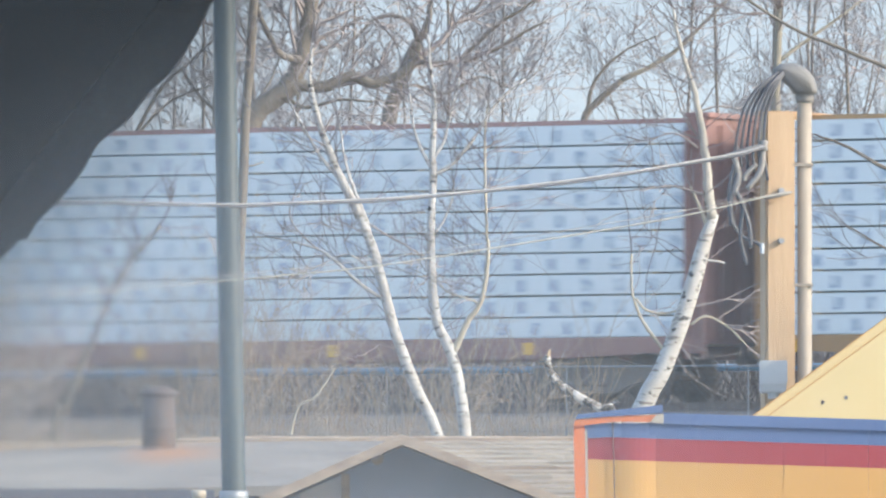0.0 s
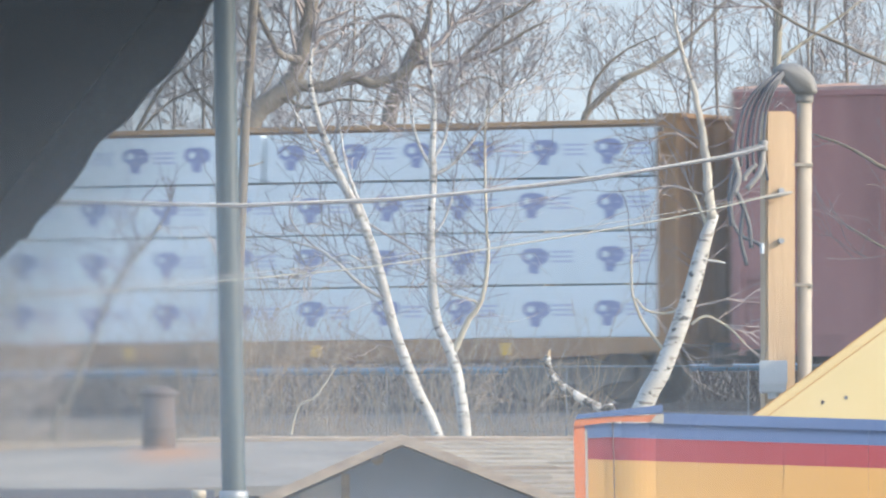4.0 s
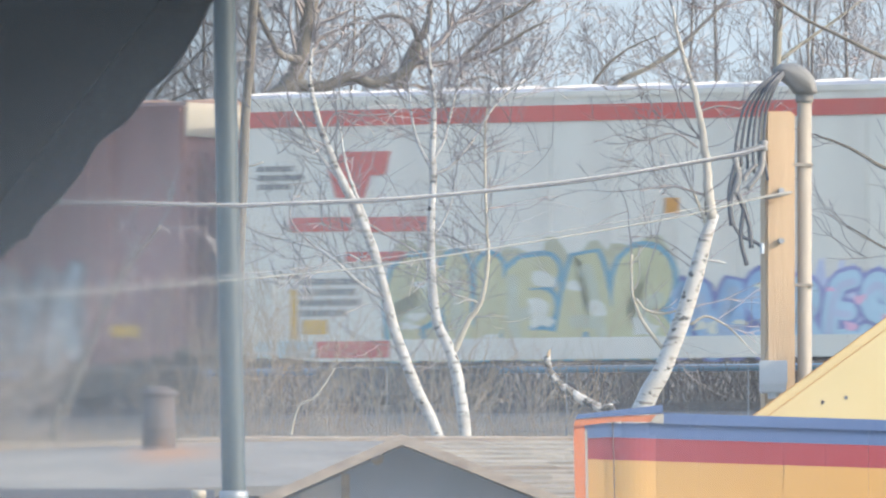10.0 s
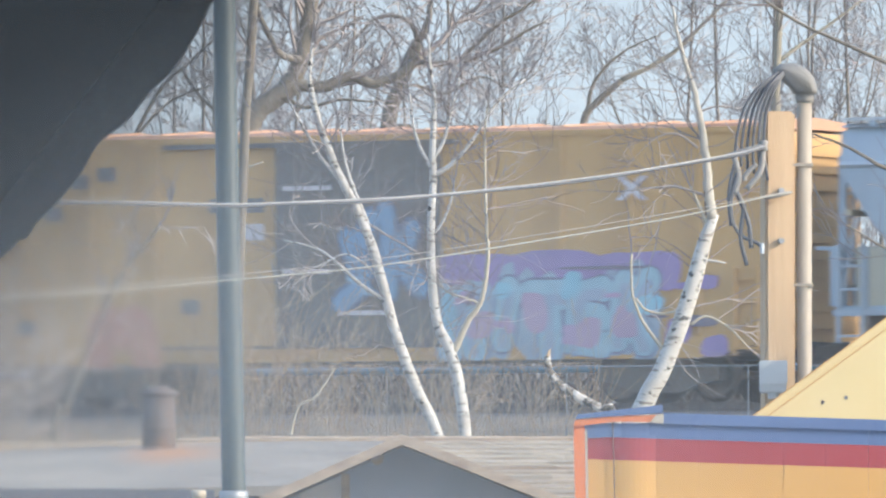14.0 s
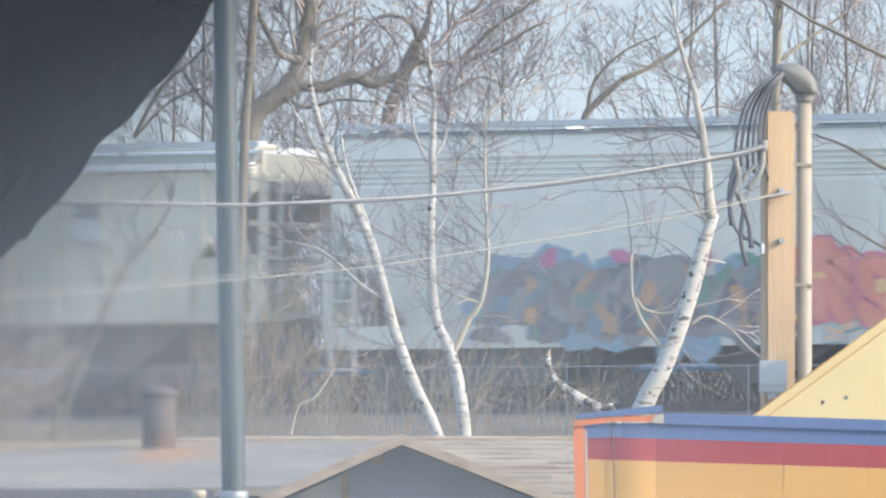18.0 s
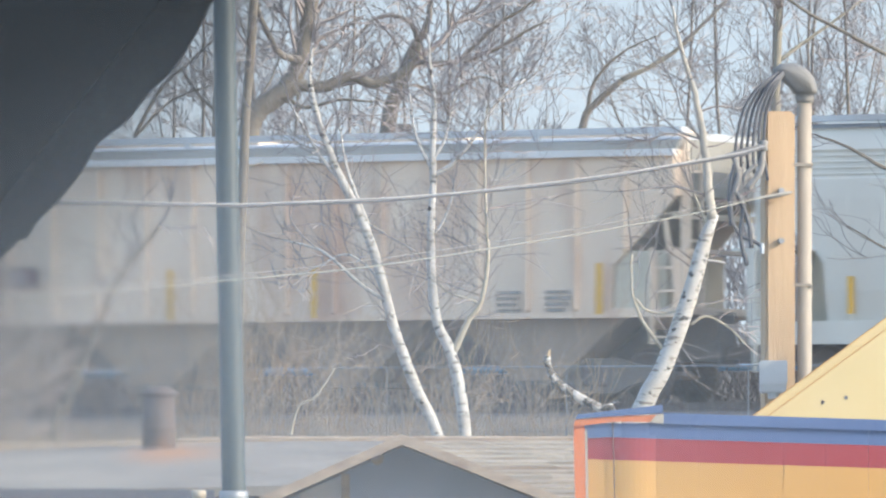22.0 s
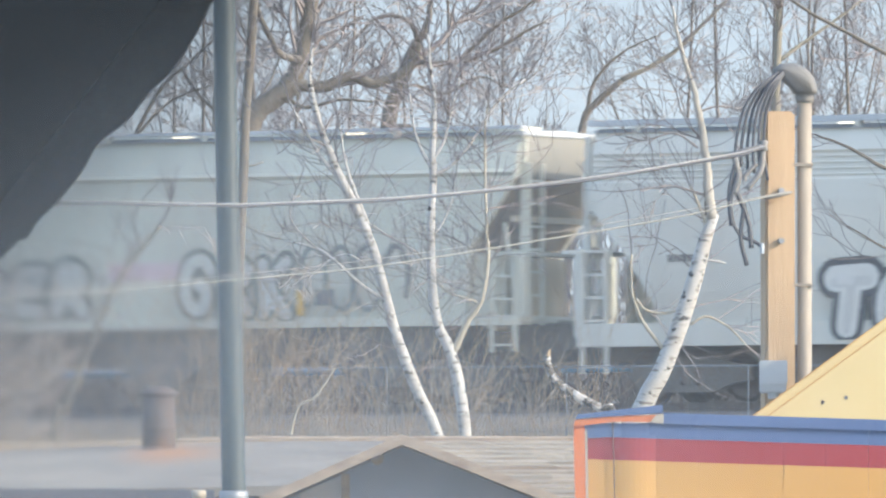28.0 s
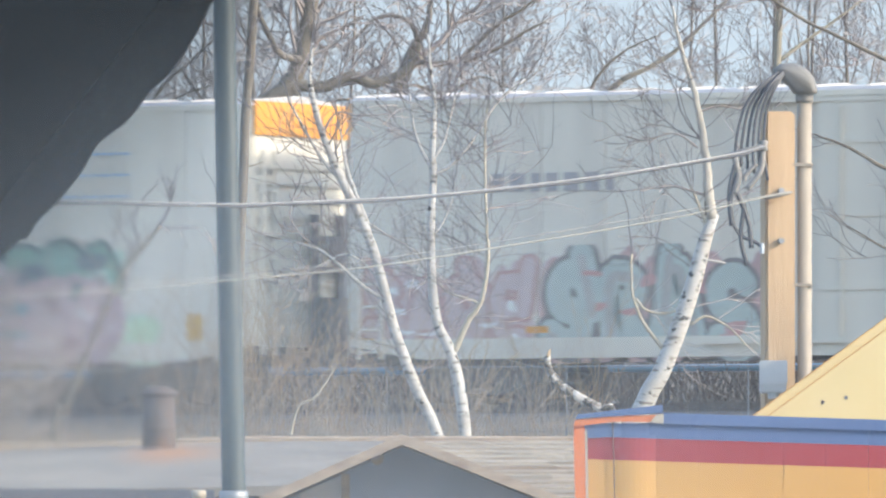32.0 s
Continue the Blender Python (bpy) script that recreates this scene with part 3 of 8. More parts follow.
def box_car(label, category, L, mat, roof_mat, H=5.2, sill=0.72, panels=14, door=None, end_top=None, end_ribs=True, name="boxcar", eave=0.12, post=0.03, ends=None):
    car = thing(name, label, category, "freight train cars")
    h = L / 2
    top = H - 0.22
    ends = ends or mat
    part("body", Geo().box(-h, h, -1.52, 1.52, 1.0, top), mat, car)
    # side sheets with their joints
    w = L / panels
    sheet = share(Geo().box(-w / 2 + 0.008, w / 2 - 0.008, -1.56, -1.52, 1.02, top - 0.02).mesh("side_panel"), mat)
    for i in range(panels):
        ob = part("side_panel", sheet, mat, car)
        ob.location = (-h + (i + 0.5) * w, 0, 0)
    if post:
        pm = share(Geo().prismx([(-1.562, 1.05), (-1.562 - post, 1.07), (-1.562 - post, top - 0.06), (-1.562, top - 0.03)], -0.04, 0.04).mesh("side_post"), mat)
        for i in range(1, panels):
            ob = part("side_post", pm, mat, car)
            ob.location = (-h + i * w, 0, 0)
    part("side_sill", Geo().prism([(-h, 0.98), (-h + 1.0, sill + 0.05), (-h + 1.4, sill), (h - 1.4, sill), (h - 1.0, sill + 0.05), (h, 0.98), (h, 1.08), (-h, 1.08)], -1.60, -1.54), mat, car)
    part("top_rail", Geo().box(-h, h, -1.59, -1.50, top - 0.02, top + eave * 0.6), mat, car)
    part("roof", Geo().prismx([(-1.58, top + 0.05), (1.58, top + 0.05), (1.5, top + 0.13), (0, H), (-1.5, top + 0.13)], -h - 0.06, h + 0.06), roof_mat, car)
    seam = share(Geo().prismx([(-1.5, top + 0.12), (0, H), (1.5, top + 0.12), (1.5, top + 0.16), (0, H + 0.04), (-1.5, top + 0.16)], -0.03, 0.03).mesh("roof_rib"), roof_mat)
    for i in range(panels + 1):
        ob = part("roof_rib", seam, roof_mat, car)
        ob.location = (-h + i * w, 0, 0)
    # ends: corrugated plate, upper panel
    for s in (-1, 1):
        x = s * h
        g = Geo().box(min(x, x + s * 0.04), max(x, x + s * 0.04), -1.5, 1.5, 1.0, top)
        part("end_wall", g, ends, car)
        if end_ribs:
            k = 11
            for i in range(k):
                z = 1.2 + i * (top - 1.3 - (0.6 if end_top else 0)) / k
                part("end_rib", Geo().prismx([(-1.4, z), (1.4, z), (1.4, z + 0.14), (-1.4, z + 0.14)], min(x + s * 0.04, x + s * 0.1), max(x + s * 0.04, x + s * 0.1)), ends, car)
        if end_top:
            part("end_top_panel", Geo().box(min(x + s * 0.04, x + s * 0.085), max(x + s * 0.04, x + s * 0.085), -1.52, 1.52, top - 0.44, top + 0.13), end_top, car, "pale panel along the top of the end")
        ladder(car, -1.35, -0.95, x + s * 0.16 if s > 0 else x - 0.1, 0.85, top - 0.7, ends, axis="y")
        ladder(car, x - s * 0.62, x - s * 0.18, -1.60, 0.75, 2.2, mat)
    if door:
        x0, x1, dm = door
        part("door", Geo().box(x0, x1, -1.66, -1.565, 1.0, top - 0.1), dm, car, "sliding plug door")
        for k in range(4):
            x = x0 + (k + 0.5) * (x1 - x0) / 4
            part("door_rod", Geo().tube([(x, -1.69, 1.05), (x, -1.69, top - 0.2)], 0.025, 6), dm, car)
        for z in (1.8, 3.0, 4.2):
            part("door_rib", Geo().box(x0 + 0.05, x1 - 0.05, -1.685, -1.66, z, z + 0.08), dm, car)
        part("door_track", Geo().box(x0 - 2.2, x1 + 0.3, -1.68, -1.57, top - 0.12, top - 0.04), dm, car)
        part("door_track", Geo().box(x0 - 2.2, x1 + 0.3, -1.68, -1.57, 0.94, 1.0), dm, car)
    part("underframe", Geo().box(-h, h, -0.35, 0.35, 0.7, 1.0).box(-h, h, -1.5, 1.5, 0.9, 1.0), UNDER, car)
    running_gear(car, L)
    return car


# Grimy brown darkened to carry the shade on the slope sheets.
END_GRIME_SHADE = surface("hopper_end_grime_shade", (0.20, 0.175, 0.14), (0.30, 0.26, 0.205), 1.6, 0.85, 0.0, (1, 1, 1), (0.14, 0.11, 0.08), 0.6)
# Dusty paint toned down against strong sun; also stands in for roof-edge shade.
HOOD_TONED = surface("dusty_darkened_end_paint", (0.22, 0.21, 0.185), (0.30, 0.29, 0.255), 1.4, 0.7, 0.0, (1, 2, 0.6), (0.26, 0.23, 0.18), 0.6)
CHORD_PALE = surface("pale_roof_chord", (0.58, 0.59, 0.58), (0.66, 0.67, 0.66), 2.0, 0.6, 0.0, (1, 1, 1), (0.4, 0.36, 0.3), 0.4)
CHUTE_BROWN = surface("brown_dusty_chute", (0.27, 0.205, 0.15), (0.34, 0.27, 0.20), 1.6, 0.85, 0.0, (1, 1, 0.6), (0.16, 0.12, 0.09), 0.5)
# Pale cream stands in for sunlight on the end side plates.
END_SUNLIT_CREAM = surface("sunlit_cream_end_plate", (0.56, 0.52, 0.41), (0.49, 0.45, 0.35), 1.6, 0.75, 0.0, (1, 1, 0.6), (0.30, 0.25, 0.18), 0.5)
END_TAN = surface("hopper_end_tan", (0.52, 0.46, 0.35), (0.42, 0.37, 0.27), 1.6, 0.8, 0.0, (1, 1, 1), (0.18, 0.14, 0.09), 0.5)


def hopper_car(label, L, mat, style="crease", H=4.6, sill=0.9, sill_h=0.26, chutes=3, body_end=0.12, cut=3.75, chute_mat=None, walk_mat=None, steps=None, left_end=None, left_steps=None):
    """Covered hopper: body with slope sheets at both ends, side sill, end frames, roof walk, hatches, chutes."""
    car = thing("covered_hopper_car", label, "hopper car", "freight train cars")
    h = L / 2
    left_end = body_end if left_end is None else left_end
    a = h - (body_end + left_end) / 2
    xo = (left_end - body_end) / 2          # the body's middle along the car
    zs = sill + sill_h
    top = H - 0.14
    if steps:
        cut = steps[0][0]
    elif style == "crease":
        cut = 3.1
        steps = [(cut, 0.0), (2.25, 0.75), (zs, 1.45)]
    else:
        steps = [(cut, 0.0), (3.1, 0.45), (2.6, 0.85), (zs, 0.98)]
    left_steps = left_steps or steps
    run = steps[-1][1]

    def inset(z, side):
        q = (steps if side > 0 else left_steps)[::-1]
        return float(np.interp(z, [k[0] for k in q], [k[1] for k in q]))
    left = [(-a + xo + i, z) for z, i in left_steps]
    right = [(a + xo - i, z) for z, i in steps]
    out = left[::-1] + [(-a + xo, top), (a + xo, top)] + right
    out = out[::-1]
    if style == "ribbed":
        part("body", Geo().prism([(x, min(z, top - 0.3)) for x, z in out], -1.50, 1.50), mat, car)
        part("roof_body", Geo().box(-a, a, -1.30, 1.30, top - 0.3, top - 0.13), mat, car)
        n = int((2 * a) / 0.92)
        for i in range(n + 1):
            x = -a + 0.04 + i * (2 * a - 0.08) / n
            z0 = zs
            over = a - abs(x)
            if over < run:
                z0 = float(np.interp(over, [q[1] for q in steps], [q[0] for q in steps]))
            part("side_rib", Geo().prismx([(-1.50, z0), (-1.59, z0 + 0.05), (-1.59, top - 0.45), (-1.50, top - 0.40)], x - 0.035, x + 0.035), mat, car)
        part("top_chord", Geo().box(-a, a, -1.62, -1.45, top - 0.40, top - 0.29), CHORD_PALE, car, "pale chord under the roof edge")
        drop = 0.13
        # Dark sheet: shade below the running board put into its colour.
        part("roof_shoulder", Geo().prismx([(-1.52, top - 0.29), (-1.44, top - 0.29), (-1.30, top - drop), (-1.40, top - drop)], -a, a), HOOD_TONED, car, "roof shoulder with the running board's shade put into its dark colour")
        yface = -1.50
    else:
        # side sheet bulges between roof and sill
        prof = [(zs, 1.50), (zs + 0.5, 1.575), (2.4, 1.60), (3.3, 1.585), (3.62, 1.56), (3.66, 1.52), (4.05, 1.47), (4.10, 1.50), (top, 1.36)] if style == "crease" else \
               [(zs, 1.50), (zs + 0.5, 1.575), (2.4, 1.60), (3.3, 1.59), (3.78, 1.57), (3.84, 1.62), (3.90, 1.54), (top, 1.33)]
        g = Geo()
        for z in [q[0] for q in (*steps[:-1], *left_steps[:-1])]:
            if all(abs(z - q[0]) > 0.02 for q in prof):
                prof.append((z, float(np.interp(z, [q[0] for q in sorted(prof)], [q[1] for q in sorted(prof)]))))
        prof.sort()
        for s in (-1, 1):
            k = len(g.v)
            for z, y in prof:
                g.v += [(-a + xo + inset(z, -1), s * y, z), (a + xo - inset(z, 1), s * y, z)]
            for i in range(len(prof) - 1):
                g.f.append((k + 2 * i, k + 2 * i + 1, k + 2 * i + 3, k + 2 * i + 2))
        m = 2 * len(prof)
        for i in range(len(prof) - 1):
            for q in (0, 1):
                g.f.append((2 * i + q, 2 * i + 2 + q, m + 2 * i + 2 + q, m + 2 * i + q))
        g.f += [(0, 1, m + 1, m), (m - 2, m - 1, 2 * m - 1, 2 * m - 2)]
        part("body", g, mat, car)
        n = 9
        for i in range(1, n):
            x = -a + i * 2 * a / n
            if abs(x) < a - max(run, left_steps[-1][1]):
                part("side_seam", Geo().prismx([(-1.50, zs), (-1.585, zs + 0.5), (-1.61, 2.4), (-1.595, 3.3), (-1.57, 3.6), (-1.55, 3.6), (-1.55, zs)], x - 0.012, x + 0.012), mat, car)
        if style == "crease":
            for z, y in ((3.70, 1.515), (3.80, 1.505), (3.90, 1.49), (4.00, 1.478)):
                part("side_moulding", Geo().prismx([(-y, z - 0.02), (-y - 0.022, z - 0.012), (-y - 0.022, z + 0.012), (-y, z + 0.02)], -a + xo, a + xo), mat, car)
        yface = -1.615
    part("side_sill", Geo().box(-h, h, -1.60, -1.48, sill, zs), mat, car)
    part("side_sill", Geo().box(-h, h, 1.48, 1.60, sill, zs), mat, car)
    # roof sheet, eave strip, walkway and hatches
    if style != "ribbed":
        part("roof", Geo().prismx([(-1.42, top), (1.42, top), (1.2, top + 0.07), (0, H - 0.03), (-1.2, top + 0.07)], -a - 0.05 + xo, a + 0.05 + xo), ROOF_GALV, car)
    else:
        part("roof", Geo().prismx([(-1.30, top - 0.13), (1.30, top - 0.13), (1.1, top - 0.09), (0, H - 0.14), (-1.1, top - 0.09)], -a - 0.03, a + 0.03), ROOF_GALV, car)
    drop = 0.13 if style == "ribbed" else 0.0
    thick = 0.10 if style == "ribbed" else 0.10 if style == "crease" else 0.05
    part("roof_walk", Geo().box(-h + 0.1, h - 0.1, -1.40, -1.12, H - 0.03 - drop, H - 0.03 - drop + thick), walk_mat or ROOF_GALV, car, "steel running board along the roof edge")
    n = 8
    for i in range(n):
        x = -a + 0.5 + i * (2 * a - 1) / (n - 1)
        part("walk_bracket", Geo().box(x - 0.05, x + 0.05, -1.39, -1.30, top - 0.30 if style == "ribbed" else top, H - 0.03 - drop), ROOF_GALV if style == "ribbed" else mat, car)
    for i in range(4):
        x = (i - 1.5) * a * 0.48
        part("hatch", Geo().box(x - a * 0.2, x + a * 0.2, -0.33, 0.33, H - 0.25, H - 0.06 if style == "ribbed" else H + 0.05), mat, car)
    # ends
    for s in (-1, 1):
        part("end_platform", Geo().box(min(s * h, s * (h - 1.7)), max(s * h, s * (h - 1.7)), -1.5, 1.5, sill + 0.05, sill + 0.16), mat, car)
        for y in (-1.5, 1.5):
            part("corner_post", Geo().box(s * h - 0.06, s * h + 0.06, y - 0.07, y + 0.07, sill + 0.16, 2.5), mat, car)
            part("end_brace", Geo().tube([(s * (h - 0.1), y, sill + 0.2), (s * (a - 0.25), y * 0.97, 3.0)], 0.04, 6), mat, car)
            
        ladder(car, s * h - s * 0.55, s * h - s * 0.10, -1.55, sill - 0.45, 2.55, mat)
        ladder(car, -1.3, -0.85, s * h + 0.03, sill, H - 0.6, mat, axis="y")
        part("crossover_step", Geo().box(s * h - 0.35, s * h + 0.05, -1.5, 1.5, 2.46, 2.52), mat, car)
        edge = s * a + xo
        part("end_hood", Geo().box(min(edge + s * 0.002, edge + s * 0.02), max(edge + s * 0.002, edge + s * 0.02), -1.32, 1.32, cut, top - 0.02), HOOD_TONED, car, "dusty upper end sheet, darkened to hold down the sun")
        side = steps if s > 0 else left_steps
        q = [(edge - s * (i - 0.004), z) for z, i in side] + [(edge - s * (i - 0.03), z) for z, i in side[::-1]]
        part("slope_sheet", Geo().prism(q, -1.46, 1.46), END_GRIME_SHADE, car, "grimy sloping end sheet, its shade put into the colour")
        part("end_web", Geo().prism([(s * (a - run + 0.05), sill + 0.16), (s * (h - 0.75), sill + 0.16), (s * (h - 0.75), 2.0), (s * (a - 0.80), 2.5), (s * (a - run + 0.05), 2.5)], -0.95, -0.90), END_TAN, car, "tan stiffening plate")
        part("end_web", Geo().box(min(s * (h - 0.72), s * (h - 0.66)), max(s * (h - 0.72), s * (h - 0.66)), -1.1, 1.1, sill + 0.16, 2.45), END_TAN, car, "tan end plate")
        if style != "crease":
            e0, e1 = sorted((s * (a - run - 0.02), s * (h - 0.35)))
            part("end_side_plate", Geo().box(e0, e1, -1.44, -1.41, zs, 2.5), END_SUNLIT_CREAM, car, "cream plate closing the end platform's side, sunlight put into its colour")
            part("plate_rib", Geo().box(s * (h - 0.55) - 0.04, s * (h - 0.55) + 0.04, -1.47, -1.44, zs, 2.5), mat, car)
        part("tall_post", Geo().box(s * (h - 0.08) - 0.045, s * (h - 0.08) + 0.045, -1.36, -1.28, sill + 0.16, H - 0.2), mat, car)
        part("cross_beam", Geo().box(s * (h - 0.2) - 0.06, s * (h - 0.2) + 0.06, -1.45, 1.45, 3.02, 3.12), END_TAN, car)
        g = Geo().turn([(0.05, -0.5), (0.22, -0.46), (0.24, 0.0), (0.22, 0.46), (0.05, 0.5)], 12, "y", (s * (h - 1.0), -0.3, 1.45))
        part("brake_reservoir", g, mat, car, smooth=True)
    # discharge chutes
    for i in range(chutes):
        x = (i - (chutes - 1) / 2) * (2 * a - run * 1.5) / chutes
        wq = (2 * a - run * 1.5) / chutes * 0.47
        part("discharge_chute", Geo().prism([(x - 0.35, 0.35), (x + 0.35, 0.35), (x + wq, zs), (x - wq, zs)], -1.25, 1.25), chute_mat or UNDER, car)
        part("chute_gate", Geo().box(x - 0.45, x + 0.45, -1.3, 1.3, 0.30, 0.38), UNDER, car)
    part("centre_sill", Geo().box(-h, h, -0.3, 0.3, 0.68, sill + 0.1), UNDER, car)
    running_gear(car, L, 1.9)
    return car, yface


def wrap_material(name, base, mark, period, wide, rowh):
    """White lumber wrap with faint printed marks in rows and soft creases."""
    m, nt, b = nodes_of(name)
    n, lk = nt.nodes, nt.links.new

    def math_(op, a, c=None):
        k = n.new("ShaderNodeMath")
        k.operation = op
        for i, q in enumerate((a, c)):
            if q is None:
                continue
            if isinstance(q, (int, float)):
                k.inputs[i].default_value = q
            else:
                lk(q, k.inputs[i])
        return k.outputs[0]
    tc = n.new("ShaderNodeTexCoord")
    sp = n.new("ShaderNodeSeparateXYZ")
    lk(tc.outputs["Object"], sp.inputs[0])
    oi = n.new("ShaderNodeObjectInfo")
    x = math_("ADD", sp.outputs["X"], oi.outputs["Random"])
    fx = math_("FRACT", math_("DIVIDE", math_("ADD", x, 100.0), period))
    inx = math_("LESS_THAN", fx, wide)
    nz = n.new("ShaderNodeTexNoise")
    nz.inputs["Scale"].default_value, nz.inputs["Detail"].default_value = 9.0, 3
    lk(tc.outputs["Object"], nz.inputs["Vector"])
    inz = math_("LESS_THAN", math_("ABSOLUTE", sp.outputs["Z"]), rowh)
    k = math_("MULTIPLY", math_("MULTIPLY", inx, inz), math_("MULTIPLY", math_("SUBTRACT", nz.outputs["Fac"], 0.22), 2.0))
    cr = n.new("ShaderNodeTexNoise")
    cr.inputs["Scale"].default_value, cr.inputs["Detail"].default_value = 1.3, 6
    lk(tc.outputs["Object"], cr.inputs["Vector"])
    m1 = n.new("ShaderNodeMix")
    m1.data_type = "RGBA"
    lk(cr.outputs["Fac"], m1.inputs[0])
    m1.inputs[6].default_value = (*[q * 0.82 for q in base], 1)
    m1.inputs[7].default_value = (*base, 1)
    m2 = n.new("ShaderNodeMix")
    m2.data_type = "RGBA"
    m2.clamp_factor = True
    lk(k, m2.inputs[0])
    lk(m1.outputs[2], m2.inputs[6])
    m2.inputs[7].default_value = (*mark, 1)
    lk(m2.outputs[2], b.inputs["Base Color"])
    bp = n.new("ShaderNodeBump")
    bp.inputs["Strength"].default_value, bp.inputs["Distance"].default_value = 0.5, 0.04
    lk(cr.outputs["Fac"], bp.inputs["Height"])
    lk(bp.outputs[0], b.inputs["Normal"])
    b.inputs["Roughness"].default_value = 0.45
    return m


WRAP_SMALL = wrap_material("lumber_wrap_small_print", (0.70, 0.775, 0.80), (0.28, 0.35, 0.46), 0.62, 0.36, 0.10)
WRAP_PLAIN = wrap_material("lumber_wrap_large_print", (0.71, 0.78, 0.805), (0.50, 0.55, 0.62), 1.22, 0.0, 0.10)
PRINT_BLUE = surface("printed_blue", (0.19, 0.215, 0.39), (0.29, 0.325, 0.49), 6.0, 0.5)
PRINT_PALE = surface("printed_pale_blue", (0.38, 0.42, 0.58), (0.52, 0.55, 0.66), 6.0, 0.5)
LUMBER_END = surface("sawn_lumber", (0.50, 0.36, 0.20), (0.58, 0.44, 0.27), 6.0, 0.8, 0.0, (1, 1, 8))


def big_print():
    """A round mark with two clear spots over a short stem."""
    g = Geo()

    def ring(cx, cz, rx, rz, k):
        for i in range(14):
            t, u = 2 * math.pi * i / 14, 2 * math.pi * (i + 1) / 14
            g.prism([(cx + rx * math.cos(t), cz + rz * math.sin(t)), (cx + rx * math.cos(u), cz + rz * math.sin(u)), (cx + k * rx * math.cos(u), cz + k * rz * math.sin(u)), (cx + k * rx * math.cos(t), cz + k * rz * math.sin(t))][::-1], -0.004, 0.0)
    ring(-0.10, 0.08, 0.155, 0.13, 0.45)
    ring(0.12, 0.07, 0.155, 0.13, 0.12)
    g.prism([(-0.10, -0.20), (0.06, -0.22), (0.12, -0.04), (-0.12, -0.04)], -0.0045, 0.0)
    g.prism([(-0.16, 0.15), (0.18, 0.15), (0.14, 0.21), (-0.12, 0.21)], -0.0045, 0.0)
    return g


def lumber_car(label, L, mat, rows, wrap, large=False, missing=(), extra=(), seed=0):
    car = thing("lumber_flatcar", label, "flatcar", "freight train cars")
    rng = random.Random(seed)
    h = L / 2
    top, deck = 4.66, 1.06
    part("deck", Geo().box(-h, h, -1.45, 1.45, deck - 0.10, deck), mat, car)
    part("side_sill", Geo().prism([(-h, 0.86), (-h + 2.6, 0.74), (h - 2.6, 0.74), (h, 0.86), (h, deck + 0.02), (-h, deck + 0.02)], -1.50, -1.42), mat, car)
    part("side_sill", Geo().box(-h, h, 1.42, 1.50, 0.74, deck), mat, car)
    part("centre_beam", Geo().box(-h + 0.4, h - 0.4, -0.06, 0.06, deck, 3.55 if large else top - 0.3), mat, car)
    part("top_chord", Geo().box(-h, h, -0.42, 0.42, top - 0.02, top + 0.06).box(-h, h, -0.16, 0.16, top - (0.12 if large else 0.35), top - 0.02), mat, car)
    for i in range(14):
        x = -h + 0.9 + i * (L - 1.8) / 13
        part("centre_post", Geo().box(x - 0.07, x + 0.07, -0.14, 0.14, deck, top), mat, car)
    for s in (-1, 1):
        x = s * (h - 0.18)
        part("bulkhead", Geo().box(x - 0.17, x + 0.17, -1.42, 1.42, deck, top + 0.02), mat, car, "end bulkhead")
        for y in (-0.9, -0.3, 0.3, 0.9):
            part("bulkhead_rib", Geo().box(s * h - 0.02, s * h + 0.04, y - 0.06, y + 0.06, deck, top - 0.1), mat, car)
        part("bulkhead_cap", Geo().box(x - 0.22, x + 0.24, -1.45, 1.45, top + 0.02, top + 0.1), mat, car)
        ladder(car, x - 0.16, x + 0.16, -1.46, 0.7, top - 0.2, mat)
    a = h - 0.42
    rh = (4.60 - deck) / rows
    cols = 5
    w = 2 * a / cols
    pk = share(Geo().box(-w / 2 + 0.012, w / 2 - 0.012, -0.60, 0.60, -rh / 2 + 0.026, rh / 2 - 0.003).mesh("lumber_package", bevel=0.012), wrap)
    dn = share(Geo().box(-0.05, 0.05, -0.6, 0.6, -0.013, 0.013).mesh("dunnage"), LUMBER_END)
    mark = share(big_print().mesh("printed_mark"), PRINT_BLUE)
    pale = share(Geo().box(-0.22, 0.22, -0.004, 0, 0.06, 0.10).box(-0.22, 0.18, -0.004, 0, -0.02, 0.02).box(-0.20, 0.22, -0.004, 0, -0.10, -0.06).mesh("printed_block"), PRINT_PALE)
    for x0, x1 in extra:
        ob = part("lumber_package", Geo().box(x0, x1, -0.6, 0.6, -rh / 2 + 0.035, rh / 2 - 0.05), wrap, car)
        ob.location = (0, -0.76, deck + (rows - 0.5) * rh)
        n = int((x1 - x0) / 1.22)
        for i in range(n):
            q = part("printed_mark", mark, PRINT_BLUE, ob)
            q.location = (x0 + (i + 0.4) * 1.22, -0.601, 0.0)
            q = tagged(part("printed_block", pale, PRINT_PALE, ob), kind="stuff")
            q.location = (x0 + (i + 0.4) * 1.22 + 0.58, -0.601, 0.04)
    for r in range(rows):
        for c in range(cols):
            if (r, c) in missing:
                continue
            x, z = -a + (c + 0.5) * w, deck + (r + 0.5) * rh
            dy = rng.uniform(-0.02, 0.02)
            ob = part("lumber_package", pk, wrap, car)
            ob.location = (x, -0.76 + dy, z)
            ob.rotation_euler = (0, rng.uniform(-0.002, 0.002), 0)
            if large:
                k = int(w / 1.08)
                for i in range(k):
                    mx = -w / 2 + (i + 0.35 + rng.uniform(-0.03, 0.03)) * w / k
